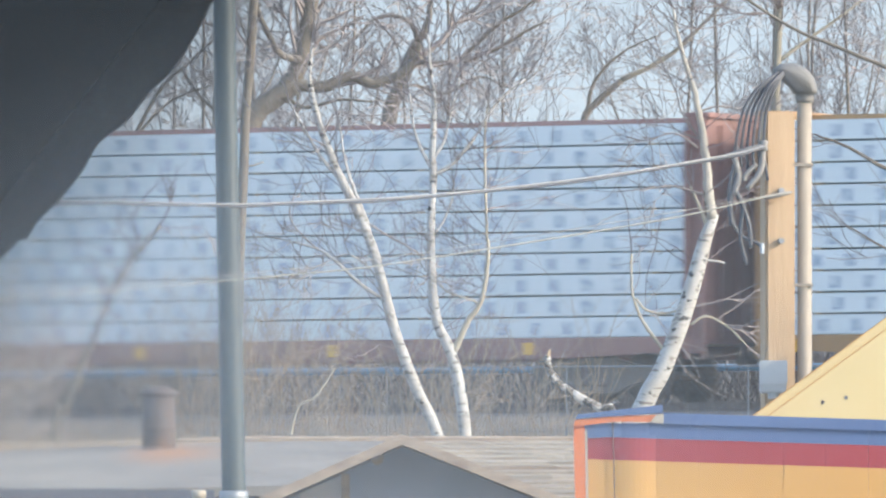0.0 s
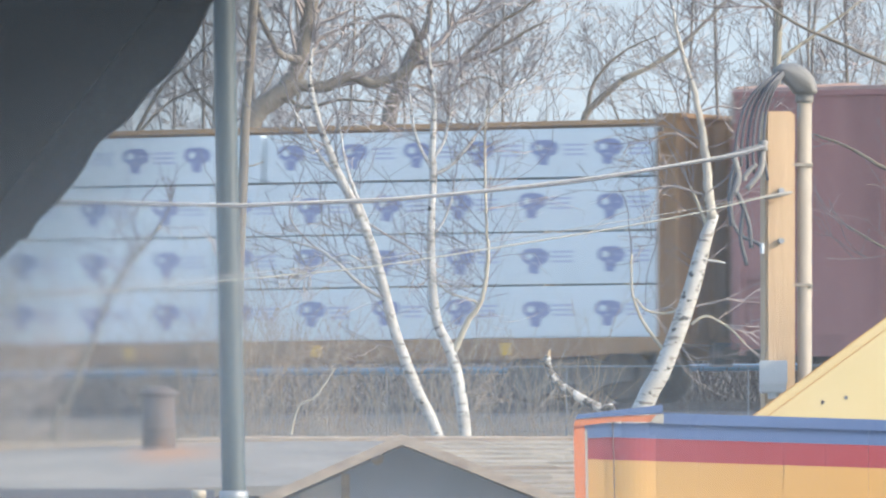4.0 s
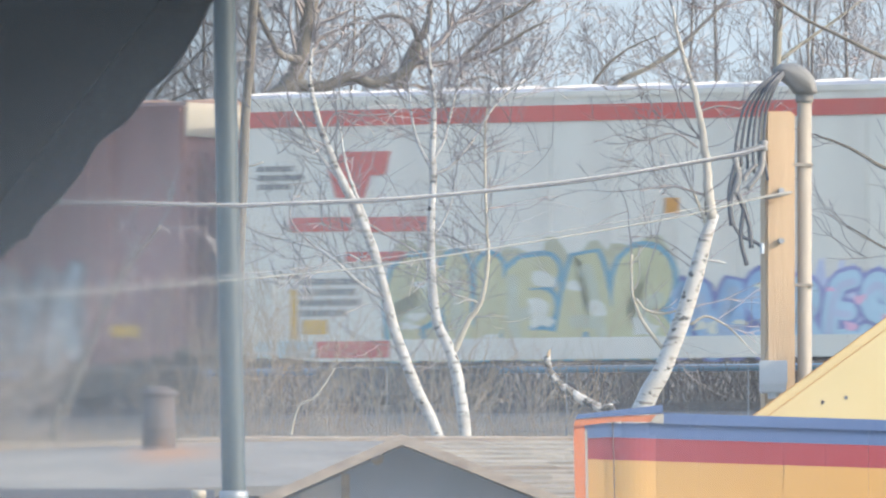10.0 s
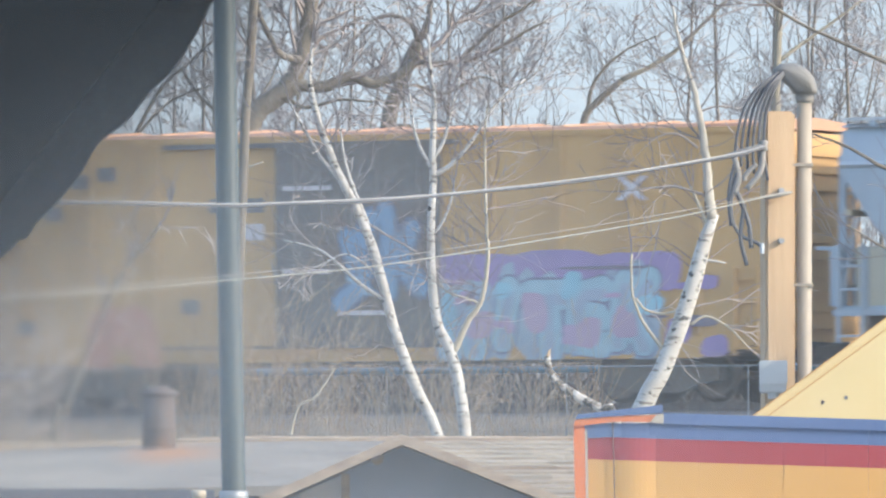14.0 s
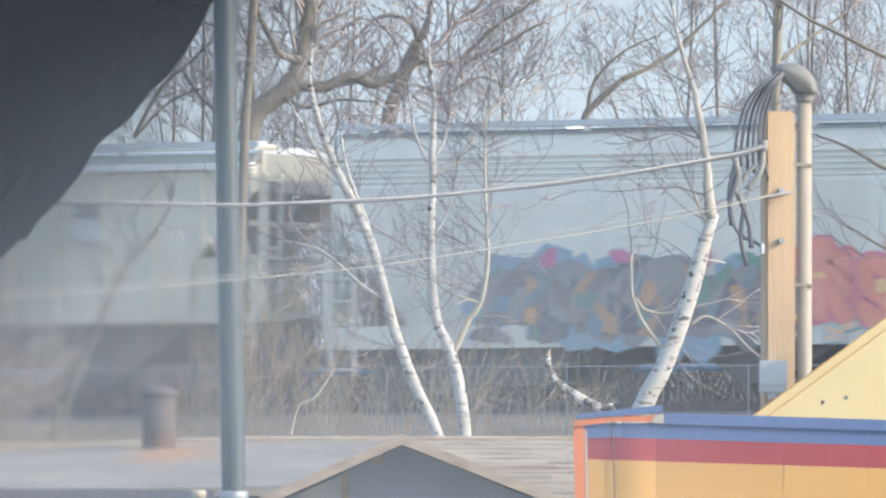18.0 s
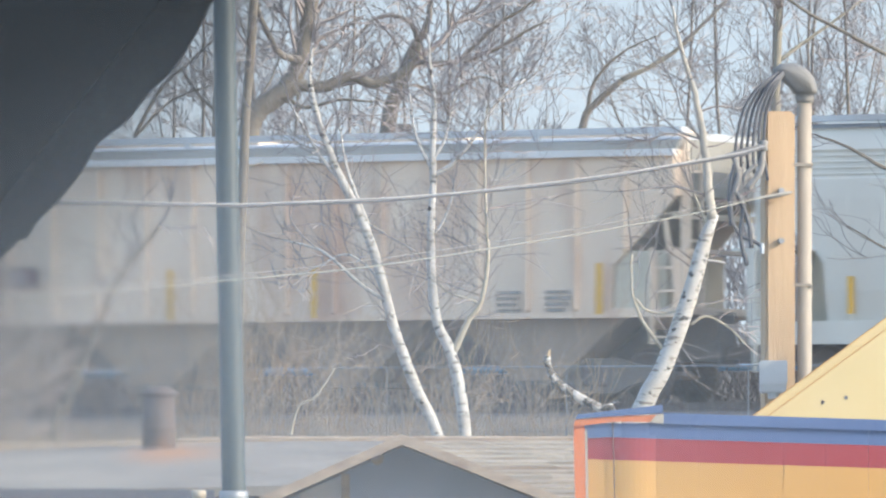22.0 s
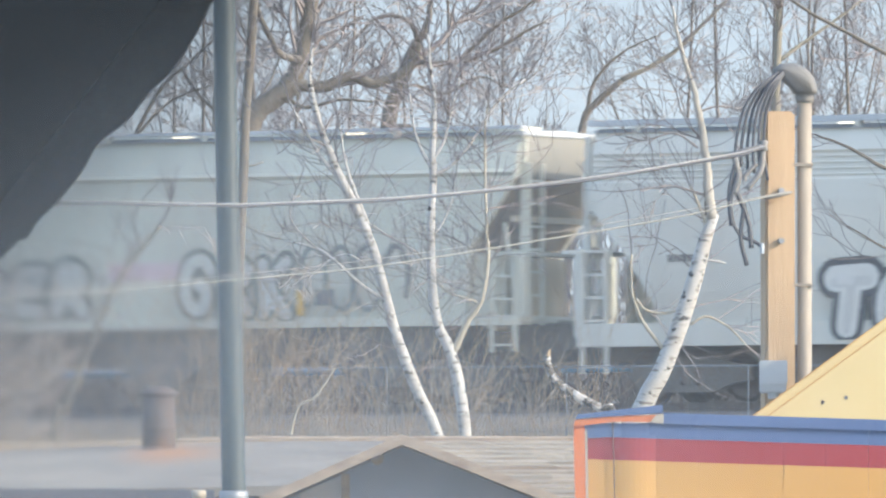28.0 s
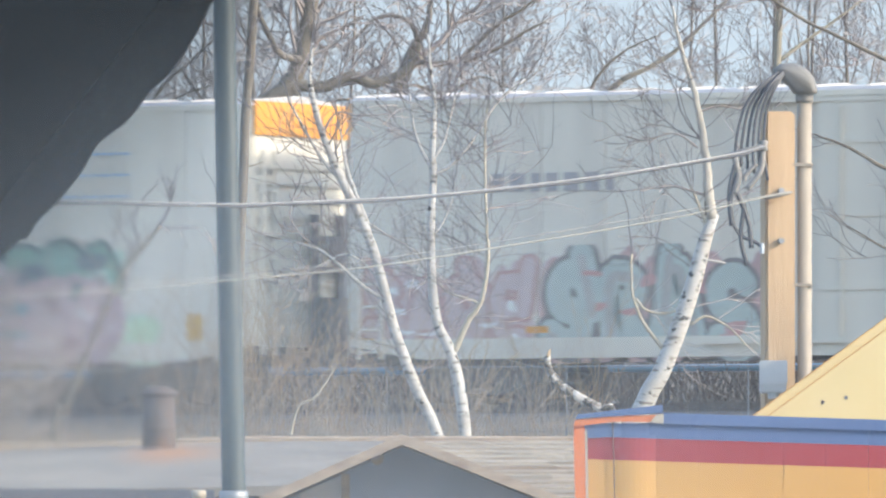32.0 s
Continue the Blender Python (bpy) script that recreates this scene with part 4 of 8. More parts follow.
                    q = part("printed_mark", mark, PRINT_BLUE, ob)
                    q.location = (mx, -0.601, rng.uniform(-0.03, 0.03))
                    q = tagged(part("printed_block", pale, PRINT_PALE, ob), kind="stuff")
                    q.location = (mx + 0.53, -0.601, 0.04)
    for r in range(rows):
        for c in range(cols):
            if (r, c) in missing:
                continue
            for k in (-0.36, 0.0, 0.36):
                if not large and k == 0:
                    continue
                ob = part("dunnage", dn, LUMBER_END, car)
                ob.location = (-a + (c + 0.5 + k) * w, -0.76, deck + r * rh + 0.013)
    # far side load
    part("far_load", Geo().box(-a, a, 0.16, 1.36, deck + 0.02, top - (1.05 if missing else 0.1)), wrap, car)
    for i in range(18):
        x = -h + 0.8 + i * (L - 1.6) / 17
        part("stake_pocket", Geo().box(x - 0.09, x + 0.09, -1.53, -1.50, 0.80, 1.0), mat if i % 3 else SAFETY, car)
    running_gear(car, L)
    return car


TRAIN = []


def enter(car, mid, length):
    TRAIN.append((car, mid))


# three lumber cars
c = lumber_car("red-brown centre-beam flatcar stacked with white-wrapped lumber", 22.97, LUMBER_BROWN, 10, WRAP_SMALL, seed=1)
enter(c, -6.59, 22.97)
c = lumber_car("ochre centre-beam flatcar stacked with white-wrapped lumber", 22.97, LUMBER_OCHRE, 10, WRAP_SMALL, seed=2)
enter(c, 17.37, 22.96)
for x0, x1, z0, z1 in ((4.655, 5.2, 1.006, 1.034), (4.655, 5.2, 0.677, 0.705), (4.655, 4.688, 0.677, 1.034), (5.168, 5.2, 0.677, 1.034), (4.721, 5.135, 0.818, 0.893)):
    rect(c, x0, x1, z0, z1, -1.50, STENCIL, "route_frame")
c = lumber_car("tan centre-beam flatcar with large-print wrapped lumber, some missing", 22.38, LUMBER_TAN, 4, WRAP_PLAIN, True, ((3, 0), (3, 1), (3, 2), (3, 3), (3, 4)), ((-10.86, -4.72), (-1.07, 3.13), (3.22, 10.7)), seed=3)
enter(c, 41.01, 22.38)

far = -3.09 - 1.02
part("lumber_package", Geo().box(far - 0.75, far, 0.16, 1.36, 3.65, 4.46), WRAP_PLAIN, c, "short package on the far side, its sawn end sunlit", bevel=0.02)
part("gusset_plate", Geo().prism([(far - 0.82, 3.72), (far + 0.02, 3.72), (far + 0.02, 4.51), (far - 0.60, 4.51)], -0.05, 0.05), LUMBER_TAN, c)

# three brown boxcars
c = box_car("red-brown high-cube boxcar with pink graffiti along its side", "boxcar", 19.25, BROWN, ROOF_BROWN, 5.22, 0.72, 14, (-1.12, 1.74, BROWN), CREAM)
enter(c, 62.92, 19.25)
Y = -1.605
bars(c, -1.12, 3.72, 0.95, 1.0, 4, STENCIL, Y - 0.1, 11)
bars(c, 1.09, 3.73, 1.0, 1.1, 4, STENCIL, Y - 0.1, 12)
bars(c, 1.30, 2.55, 0.6, 0.75, 4, STENCIL, Y - 0.1, 13)
graffiti(c, 2.93, 7.94, 0.80, 2.28, Y, (0.52, 0.41, 0.47), (0.17, 0.13, 0.15), (0.30, 0.46, 0.46), "BEGNA", 21, 0.7, (0.46, 0.36, 0.41), 4, fat=0.24, rim=1.3, bend=0)
graffiti(c, 7.62, 8.25, 0.95, 1.85, Y, (0.22, 0.46, 0.52), (0.22, 0.44, 0.40), (0.55, 0.33, 0.09), 2, 22)
blocks(c, Y - 0.004, (0.30, 0.46, 0.54), ((2.20, 2.57, 1.50, 1.97, 0.0), (7.80, 8.25, 1.08, 1.72, 0.1)), 24)
blocks(c, Y - 0.026, (0.17, 0.13, 0.15), ((3.7, 4.2, 1.55, 1.72, 0.9), (3.6, 4.1, 1.1, 1.25, 0.9), (5.1, 5.4, 1.3, 1.6, 0.0), (6.0, 6.25, 1.55, 1.85, 0.4), (6.7, 7.0, 1.0, 1.35, -0.6), (5.9, 6.3, 0.98, 1.12, 0.0)), 25)
graffiti(c, -4.64, -2.27, 1.06, 2.21, Y, (0.36, 0.38, 0.44), (0.34, 0.27, 0.30), (0.24, 0.46, 0.52), 3, 23)

c = box_car("maroon boxcar with white striped emblem and blue graffiti", "boxcar", 19.34, BROWN_B, ROOF_BROWN, 5.24, 0.72, 14, None, CREAM)
enter(c, 83.43, 19.34)
rect(c, -9.62, -9.03, 4.70, 4.96, Y, STENCIL)
for i in range(5):
    rect(c, -9.11, -7.06 - 0.04 * i, 4.04 - i * 0.215, 4.15 - i * 0.215, Y, STENCIL, "emblem_stripe")
part("emblem_block", Geo().prism([(-7.01 + q, z) for q, z in ((-0.15, 3.21), (0.5, 3.21), (0.95, 4.16), (0.3, 4.16))], Y - 0.008, Y)
     .prism([(-7.01 + q, z) for q, z in ((0.42, 3.21), (1.35, 3.21), (1.62, 4.16), (0.98, 4.16))], Y - 0.008, Y)
     .prism([(-7.01 + q, z) for q, z in ((1.55, 3.21), (2.25, 3.21), (2.6, 3.81), (2.45, 4.16), (1.9, 4.16))], Y - 0.008, Y), STENCIL, c)
tagged(part("graffiti_band", Geo().box(-9.3, 7.6, Y - 0.003, Y, 0.62, 1.12), spray((0.22, 0.34, 0.375)), c, "teal sprayed band along the sill"), kind="stuff")
blocks(c, Y - 0.014, (0.23, 0.38, 0.41), ((2.22, 2.88, 2.10, 2.75, 0.1), (-2.15, -1.33, 2.42, 2.84, 0.0), (-4.40, -3.85, 1.85, 2.95, 0.15), (0.1, 0.8, 1.2, 1.9, -0.1), (-1.2, -0.5, 1.0, 1.6, 0.1), (-6.9, -6.3, 1.9, 2.6, 0.1)), 37)
blocks(c, Y - 0.017, (0.31, 0.405, 0.48), ((-4.95, -4.42, 1.85, 3.05, 0.12), (-3.50, -2.95, 1.20, 2.05, -0.1), (-6.45, -5.45, 1.15, 2.05, 0.1), (1.26, 3.16, 1.15, 1.72, 0.1), (1.24, 1.95, 1.55, 2.12, 0.2), (2.75, 3.16, 1.2, 2.05, 0.0), (3.95, 4.68, 1.55, 3.0, 0.12), (-2.0, -1.5, 1.15, 2.2, -0.1), (-0.3, 0.25, 1.3, 2.6, 0.1)), 38)
blocks(c, Y - 0.020, (0.12, 0.10, 0.105), ((-5.40, -4.95, 1.46, 3.10, 0.0), (3.58, 4.10, 1.36, 2.88, -0.12), (0.85, 1.35, 2.35, 3.0, 0.0), (-2.30, -2.02, 0.9, 2.2, 0.05), (1.0, 1.22, 1.0, 2.2, 0.1), (1.5, 2.7, 1.74, 1.86, 0.0), (-0.75, -0.5, 1.3, 2.5, 0.1)), 39)
camouflage(c, -6.9, 5.0, 0.9, 2.45, Y, ((0.21, 0.175, 0.17), (0.20, 0.29, 0.32), (0.14, 0.12, 0.12), (0.29, 0.37, 0.42)), 20, 40)
camouflage(c, -9.2, 7.5, 0.64, 1.25, Y - 0.010, ((0.25, 0.44, 0.49), (0.32, 0.44, 0.50), (0.20, 0.33, 0.37)), 34, 36)
graffiti(c, -9.19, -5.60, 0.66, 2.75, Y - 0.008, (0.36, 0.43, 0.52), (0.16, 0.12, 0.13), (0.22, 0.36, 0.40), "R>SK", 31, 0.55, None, 2, fat=0.15, rim=1.6, bend=1)
graffiti(c, 3.47, 7.47, 0.66, 2.92, Y - 0.008, (0.31, 0.44, 0.53), (0.13, 0.10, 0.11), (0.26, 0.46, 0.50), "AUA", 35, 0.35, None, 3, fat=0.23, rim=1.3, bend=1)
bars(c, 0.51, 4.02, 1.05, 0.35, 3, STENCIL, Y, 36)
rect(c, 7.91, 8.88, 1.19, 1.42, Y - 0.02, SAFETY, "safety_stripe")
rect(c, 9.55, 9.68, 1.34, 2.19, Y - 0.02, SAFETY, "safety_stripe")
rect(c, -9.70 + 0.03, -9.55, 1.34, 2.29, Y - 0.02, SAFETY, "safety_stripe")
rect(c, -8.78, -7.88, 1.17, 1.39, Y - 0.022, SAFETY, "safety_stripe")
rect(c, 8.16, 8.68, 1.68, 2.03, Y, STENCIL, "notice_plate")

c = box_car("maroon boxcar with white striped emblem and silver graffiti", "boxcar", 18.76, BROWN_B, ROOF_BROWN, 5.22, 0.72, 14, (4.50 + 0.2, 7.81 + 0.2, BROWN_B), CREAM)
enter(c, 103.94, 18.76)
for i in range(5):
    rect(c, -9.00, -7.11 - 0.04 * i, 4.03 - i * 0.215, 4.15 - i * 0.215, Y, STENCIL, "emblem_stripe")
part("emblem_block", Geo().prism([(-7.11 + q, z) for q, z in ((-0.15, 3.22), (0.5, 3.22), (0.95, 4.16), (0.3, 4.16))], Y - 0.008, Y)
     .prism([(-7.11 + q, z) for q, z in ((0.42, 3.24), (1.35, 3.24), (1.62, 4.18), (0.98, 4.18))], Y - 0.008, Y)
     .prism([(-7.11 + q, z) for q, z in ((1.55, 3.24), (2.15, 3.24), (2.45, 3.77), (2.35, 4.18), (1.9, 4.18))], Y - 0.008, Y), STENCIL, c)
graffiti(c, -6.72, -2.80, 0.68, 2.25, Y, (0.34, 0.35, 0.355), (0.09, 0.08, 0.085), (0.44, 0.45, 0.44), "CANR", 41, 0.35, (0.22, 0.21, 0.21), 0, fat=0.22, rim=1.32, bend=1)
graffiti(c, 3.21, 7.49, 0.70, 2.24, Y - 0.1, (0.32, 0.36, 0.36), (0.11, 0.10, 0.11), (0.46, 0.48, 0.46), "T<KR>A", 42, 0.5, (0.24, 0.22, 0.22), 1, fat=0.19, rim=1.5, bend=0)
graffiti(c, -7.45, -6.75, 0.93, 1.77, Y, (0.46, 0.50, 0.36), (0.42, 0.44, 0.34), (0.52, 0.54, 0.42), "IC", 43, fat=0.3)
bars(c, 0.92, 4.19, 0.8, 0.36, 3, STENCIL, Y, 44)
bars(c, 0.70, 3.17, 1.1, 0.3, 2, STENCIL, Y, 45)
rect(c, -1.90, -1.49, 3.27, 3.65, Y, STENCIL, "notice_plate")
rect(c, 0.28, 0.44, 1.53, 1.96, Y - 0.02, SAFETY, "safety_stripe")
rect(c, 8.02, 8.60, 1.18, 1.37, Y - 0.02, SAFETY, "safety_stripe")
rect(c, -6.81, -6.64, 1.23, 1.71, Y - 0.02, SAFETY, "safety_stripe")

# refrigerator car with the red stripe
c = box_car("white refrigerator boxcar with a red roofline stripe and graffiti", "boxcar", 21.31, WHITE_REEFER, ROOF_GREY, 5.30, 0.72, 18, None, ORANGE_PAINT, False, "refrigerator_car", post=0.0)
enter(c, 125.21, 21.31)
Y = -1.575
rect(c, -10.63, 10.62, 4.66, 4.93, Y, RED_PAINT, "red_stripe")
part("emblem", Geo().prism([(-9.00 + q, z) for q, z in ((0.15, 3.46), (0.7, 3.46), (0.82, 3.83), (1.1, 3.83), (1.2, 4.23), (0.3, 4.23), (0.0, 3.93))], Y - 0.008, Y), RED_PAINT, c)
part("brand_bars", Geo().box(-9.75, -8.56, Y - 0.008, Y, 2.90, 3.14).box(-8.34, -7.09, Y - 0.008, Y, 2.88, 3.13)
     .box(-8.67, -7.47, Y - 0.008, Y, 2.39, 2.55), RED_PAINT, c)
bars(c, -10.38, 3.62, 0.9, 0.45, 3, STENCIL_DARK, Y, 51)
bars(c, -9.55, 1.48, 1.2, 0.7, 4, STENCIL_DARK, Y, 52)
rect(c, -10.58 + 0.02, -9.22, 0.79, 1.07, Y - 0.03, spray((0.45, 0.55, 0.52)), "faded_stripe")
rect(c, -9.22, -7.80, 0.78, 1.06, Y - 0.03, RED_PAINT, "red_stripe")
rect(c, 8.01, 10.71, 0.78, 1.02, Y - 0.03, RED_PAINT, "red_stripe")
rect(c, -2.57, -2.30, 3.10, 3.36, Y, ORANGE_PAINT, "notice_plate")
rect(c, -9.50, -9.02, 1.18, 1.42, Y - 0.006, SAFETY, "safety_stripe")
rect(c, -9.73, -9.61, 1.11, 1.94, Y - 0.006, SAFETY, "safety_stripe")
graffiti(c, -7.81, -2.43, 0.74, 2.50, Y, (0.47, 0.44, 0.24), (0.12, 0.28, 0.34), (0.58, 0.56, 0.46), "PUEAR", 53, 0.12, (0.40, 0.38, 0.24), fat=0.24, rim=1.35)
graffiti(c, -2.42, -0.3, 0.70, 2.15, Y, (0.26, 0.40, 0.56), (0.16, 0.17, 0.34), (0.66, 0.62, 0.46), "MAS", 54, 0.3, None, fat=0.24)
graffiti(c, -0.3, 1.75, 0.80, 2.10, Y, (0.42, 0.56, 0.62), (0.26, 0.26, 0.44), (0.70, 0.42, 0.52), "RES", 55, 0.3, (0.48, 0.50, 0.60), fat=0.22)
graffiti(c, 1.70, 7.66, 0.74, 2.12, Y, (0.13, 0.36, 0.45), (0.055, 0.09, 0.13), (0.10, 0.24, 0.32), "CANSE", 56, 0.16, (0.08, 0.21, 0.29), fat=0.22, rim=1.35)
graffiti(c, 7.30, 8.02, 0.70, 1.96, Y - 0.024, (0.60, 0.40, 0.54), (0.58, 0.38, 0.52), (0.66, 0.48, 0.58), "IE", 57, fat=0.34)
bars(c, 7.53, 1.79, 1.6, 0.5, 3, STENCIL_DARK, Y, 58)

part("refrigeration_unit", Geo().box(10.745, 10.86, -1.50, 1.46, 4.58, 5.16), ORANGE_PAINT, c, "orange housing across the top of the car's end", bevel=0.02)
part("unit_base", Geo().box(10.70, 10.80, -1.48, 1.42, 1.3, 4.58 - 0.01), CREAM, c, "dusty cream end sheet below it", bevel=0.02)
for z in (1.9, 2.6, 3.3):
    part("end_rib", Geo().box(10.80, 10.83, -1.46, 1.40, z, z + 0.08), CREAM, c)
part("vent_tank", Geo().turn([(0.05, 1.2), (0.14, 1.22), (0.145, 2.45), (0.11, 2.6), (0.04, 2.74)], 16, "z", (11.0, 1.36, 0.0)), CREAM, c, "tall cream cylinder on the end", smooth=True)
part("tank_bracket", Geo().box(10.80, 11.0, 1.30, 1.42, 1.5, 1.58).box(10.80, 11.0, 1.30, 1.42, 2.2, 2.28), UNDER, c)
part("vent_grille", Geo().box(10.86, 10.88, 0.75, 1.35, 4.80, 5.08), UNDER, c, "dark grille in the orange housing")

# grey hopper with purple paint
c, Y = hopper_car("grey covered hopper car with purple graffiti", 16.39, GREY_HOP, "crease", 4.6, 1.36, 0.12, steps=((3.9, 0.0), (3.33, 0.43), (2.87, 0.81), (2.49, 1.0), (1.48, 1.04)), left_steps=((2.3, 0.0), (1.48, 0.55)))
enter(c, 146.07, 16.39)
graffiti(c, -3.33, -1.82, 1.42, 2.26, Y, (0.44, 0.45, 0.44), (0.62, 0.20, 0.14), (0.42, 0.43, 0.42), 1, 61, 0.25)
graffiti(c, -1.40, 3.95, 1.38, 2.12, Y, (0.36, 0.28, 0.40), (0.21, 0.15, 0.30), (0.54, 0.42, 0.46), 7, 62, 0.32, (0.31, 0.235, 0.37))
graffiti(c, 3.44, 6.19, 1.44, 2.15, Y, (0.24, 0.17, 0.33), (0.22, 0.16, 0.31), (0.48, 0.38, 0.44), 4, 63, 0.32, (0.29, 0.22, 0.36))
for x in (-7.26, -1.45, 3.99, 5.42):
    rect(c, x, x + 0.45, 1.35, 1.46, -1.60, SAFETY, "safety_stripe")

# yellow boxcar
c = box_car("weathered yellow boxcar with open-framed black door and graffiti", "boxcar", 15.68, YELLOW_CAR, ROOF_RUST, 4.66, 0.72, 12, (-1.53, 1.65, UNDER), None)
enter(c, 163.13, 15.68)
Y = -1.605
for i in range(4):
    rect(c, -1.36 + (i % 2) * 1.1, -0.42 + (i % 2) * 1.1, 3.59 - i * 0.7, 3.67 - i * 0.7, -1.70, STENCIL, "door_label")
graffiti(c, -0.26, 1.40, 1.60, 3.15, -1.70, (0.15, 0.26, 0.39), (0.11, 0.15, 0.22), (0.22, 0.35, 0.46), "<K", 71, 0.5, None, 1, fat=0.17, bend=1)
blocks(c, Y - 0.004, (0.27, 0.20, 0.36), ((1.29, 3.33, 1.74, 2.51, 0.0), (2.95, 4.85, 1.89, 2.54, 0.0), (4.60, 6.19, 1.87, 2.50, 0.0), (5.60, 6.21, 1.83, 2.46, 0.0), (6.54, 6.92, 1.85, 2.08, 0.0), (5.98, 6.60, 1.85, 1.96, 0.0), (5.91, 6.41, 0.94, 1.37, 0.2), (6.60, 7.10, 0.72, 1.09, 0.0)), 76)
graffiti(c, 1.65, 5.75, 0.76, 2.10, Y - 0.006, (0.27, 0.40, 0.47), (0.17, 0.17, 0.24), (0.36, 0.28, 0.40), "AITEK", 72, 0.45, (0.27, 0.34, 0.41), fat=0.27, rim=1.16, bend=0)
blocks(c, Y - 0.030, (0.36, 0.28, 0.37), ((2.19, 2.70, 1.08, 1.52, 0.2), (3.22, 3.71, 1.18, 1.83, -0.2), (4.22, 4.72, 0.90, 1.39, 0.3), (4.91, 5.41, 1.06, 1.49, 0.0)), 77)
blocks(c, Y - 0.032, (0.24, 0.44, 0.54), ((1.68, 1.93, 0.87, 1.91, 0.0), (3.97, 4.34, 1.72, 2.16, 0.3), (2.70, 3.02, 1.73, 2.01, 0.0), (5.35, 5.91, 1.46, 1.75, 0.2)), 78)
blocks(c, Y - 0.034, (0.16, 0.14, 0.17), ((2.16, 2.28, 1.61, 1.85, 0.0), (3.97, 5.60, 2.20, 2.25, 0.0), (5.60, 5.98, 1.38, 1.43, 0.0), (6.26, 6.91, 1.23, 1.42, 0.0)), 79)
graffiti(c, -5.18, -3.91, 0.70, 1.77, Y, (0.48, 0.24, 0.16), (0.45, 0.25, 0.14), (0.50, 0.28, 0.2), 1, 73)
graffiti(c, -7.68, -6.72, 2.55, 3.43, Y, (0.10, 0.085, 0.07), (0.12, 0.095, 0.07), (0.3, 0.2, 0.1), 3, 74, 0.45)
for x, y in ((-6.50, 3.69), (-5.60, 3.69), (-5.07, 3.81), (-6.13, 3.15), (-2.86, 3.24), (-2.13, 3.24), (-6.66, 1.22), (-3.41, 1.55)):
    rect(c, x, x + 0.36, y, y + 0.24, Y, STENCIL_DARK, "dark_plate")
rect(c, -2.18, -1.77, 2.77, 3.05, Y, STENCIL, "notice_plate")
rect(c, -7.93 + 0.12, -7.73, 1.18, 2.02, Y - 0.02, SAFETY, "safety_stripe")
part("emblem", Geo().prism([(4.99 + q, 3.53 + r) for q, r in ((0, -0.2), (0.15, -0.2), (0.6, 0.2), (0.45, 0.2))], Y - 0.012, Y - 0.004).prism([(4.99 + q, 3.53 + r) for q, r in ((0.45, -0.2), (0.6, -0.2), (0.15, 0.2), (0, 0.2))], Y - 0.016, Y - 0.008), STENCIL, c)

# hoppers
c, Y = hopper_car("blue-grey covered hopper car, plain weathered sides", 16.98, BLUE_HOP, "plain", 4.6, 1.38, 0.1)
enter(c, 180.65, 16.98)
rect(c, -7.15, -7.01, 1.50, 2.40, -1.64, SAFETY, "safety_stripe")

c, Y = hopper_car("weathered tan ribbed covered hopper car", 16.73, TAN_HOP, "ribbed", 4.52, 1.40, 0.14, steps=((3.6, 0.0), (2.37, 1.25), (1.54, 1.27)))
enter(c, 198.67, 16.73)
Y = -1.50
bars(c, -6.61, 3.71, 2.6, 0.4, 1, STENCIL_MID, Y, 81)
bars(c, -3.67, 3.81, 1.6, 0.22, 1, STENCIL_MID, Y, 82)
bars(c, -6.06, 2.16, 2.6, 0.7, 2, STENCIL_MID, Y, 83)
rect(c, 4.73, 5.29, 2.79, 3.17, -1.60, STENCIL, "notice_plate")
bars(c, 4.73, 3.20, 0.55, 0.3, 2, STENCIL_DARK, -1.60, 84)

c, Y = hopper_car("pale grey covered hopper car with red flame-like graffiti", 16.19, WHITE_HOP, "crease", 4.62, 0.92, 0.38)
enter(c, 216.45, 16.19)
camouflage(c, -5.10, 0.65, 1.01, 2.50, Y, ((0.22, 0.31, 0.37), (0.14, 0.25, 0.20), (0.24, 0.22, 0.24), (0.17, 0.16, 0.16), (0.25, 0.235, 0.225)), 22, 91)
shards(c, -4.95, 0.60, 1.03, 2.35, Y - 0.02, ((0.20, 0.175, 0.17), (0.13, 0.12, 0.13), (0.16, 0.24, 0.19), (0.27, 0.25, 0.24), (0.36, 0.24, 0.16), (0.17, 0.225, 0.26), (0.21, 0.18, 0.175)), 9, 94)
blocks(c, Y - 0.042, (0.44, 0.16, 0.27), ((-3.9, -3.6, 2.25, 2.55, 0.3), (-2.6, -2.2, 2.3, 2.52, -0.3), (-1.0, -0.7, 2.2, 2.5, 0.2)), 95)
blocks(c, Y - 0.044, (0.46, 0.27, 0.15), ((-2.0, -1.75, 1.6, 2.0, 0.2), (-4.2, -4.0, 1.3, 1.6, 0.0), (-0.3, -0.05, 1.5, 1.9, -0.3)), 96)
graffiti(c, 0.34, 5.94, 1.20, 2.45, Y, (0.64, 0.25, 0.19), (0.54, 0.20, 0.23), (0.68, 0.42, 0.22), 7, 92, 0.22, (0.60, 0.23, 0.22), 5)
graffiti(c, 0.45, 5.29, 0.94, 1.25, Y, (0.66, 0.44, 0.30), (0.24, 0.42, 0.50), (0.3, 0.5, 0.56), 6, 93, 0.35)
rect(c, 1.67, 3.98, 0.63, 0.80, -1.3, LADDER_GREY, "gate_bar")

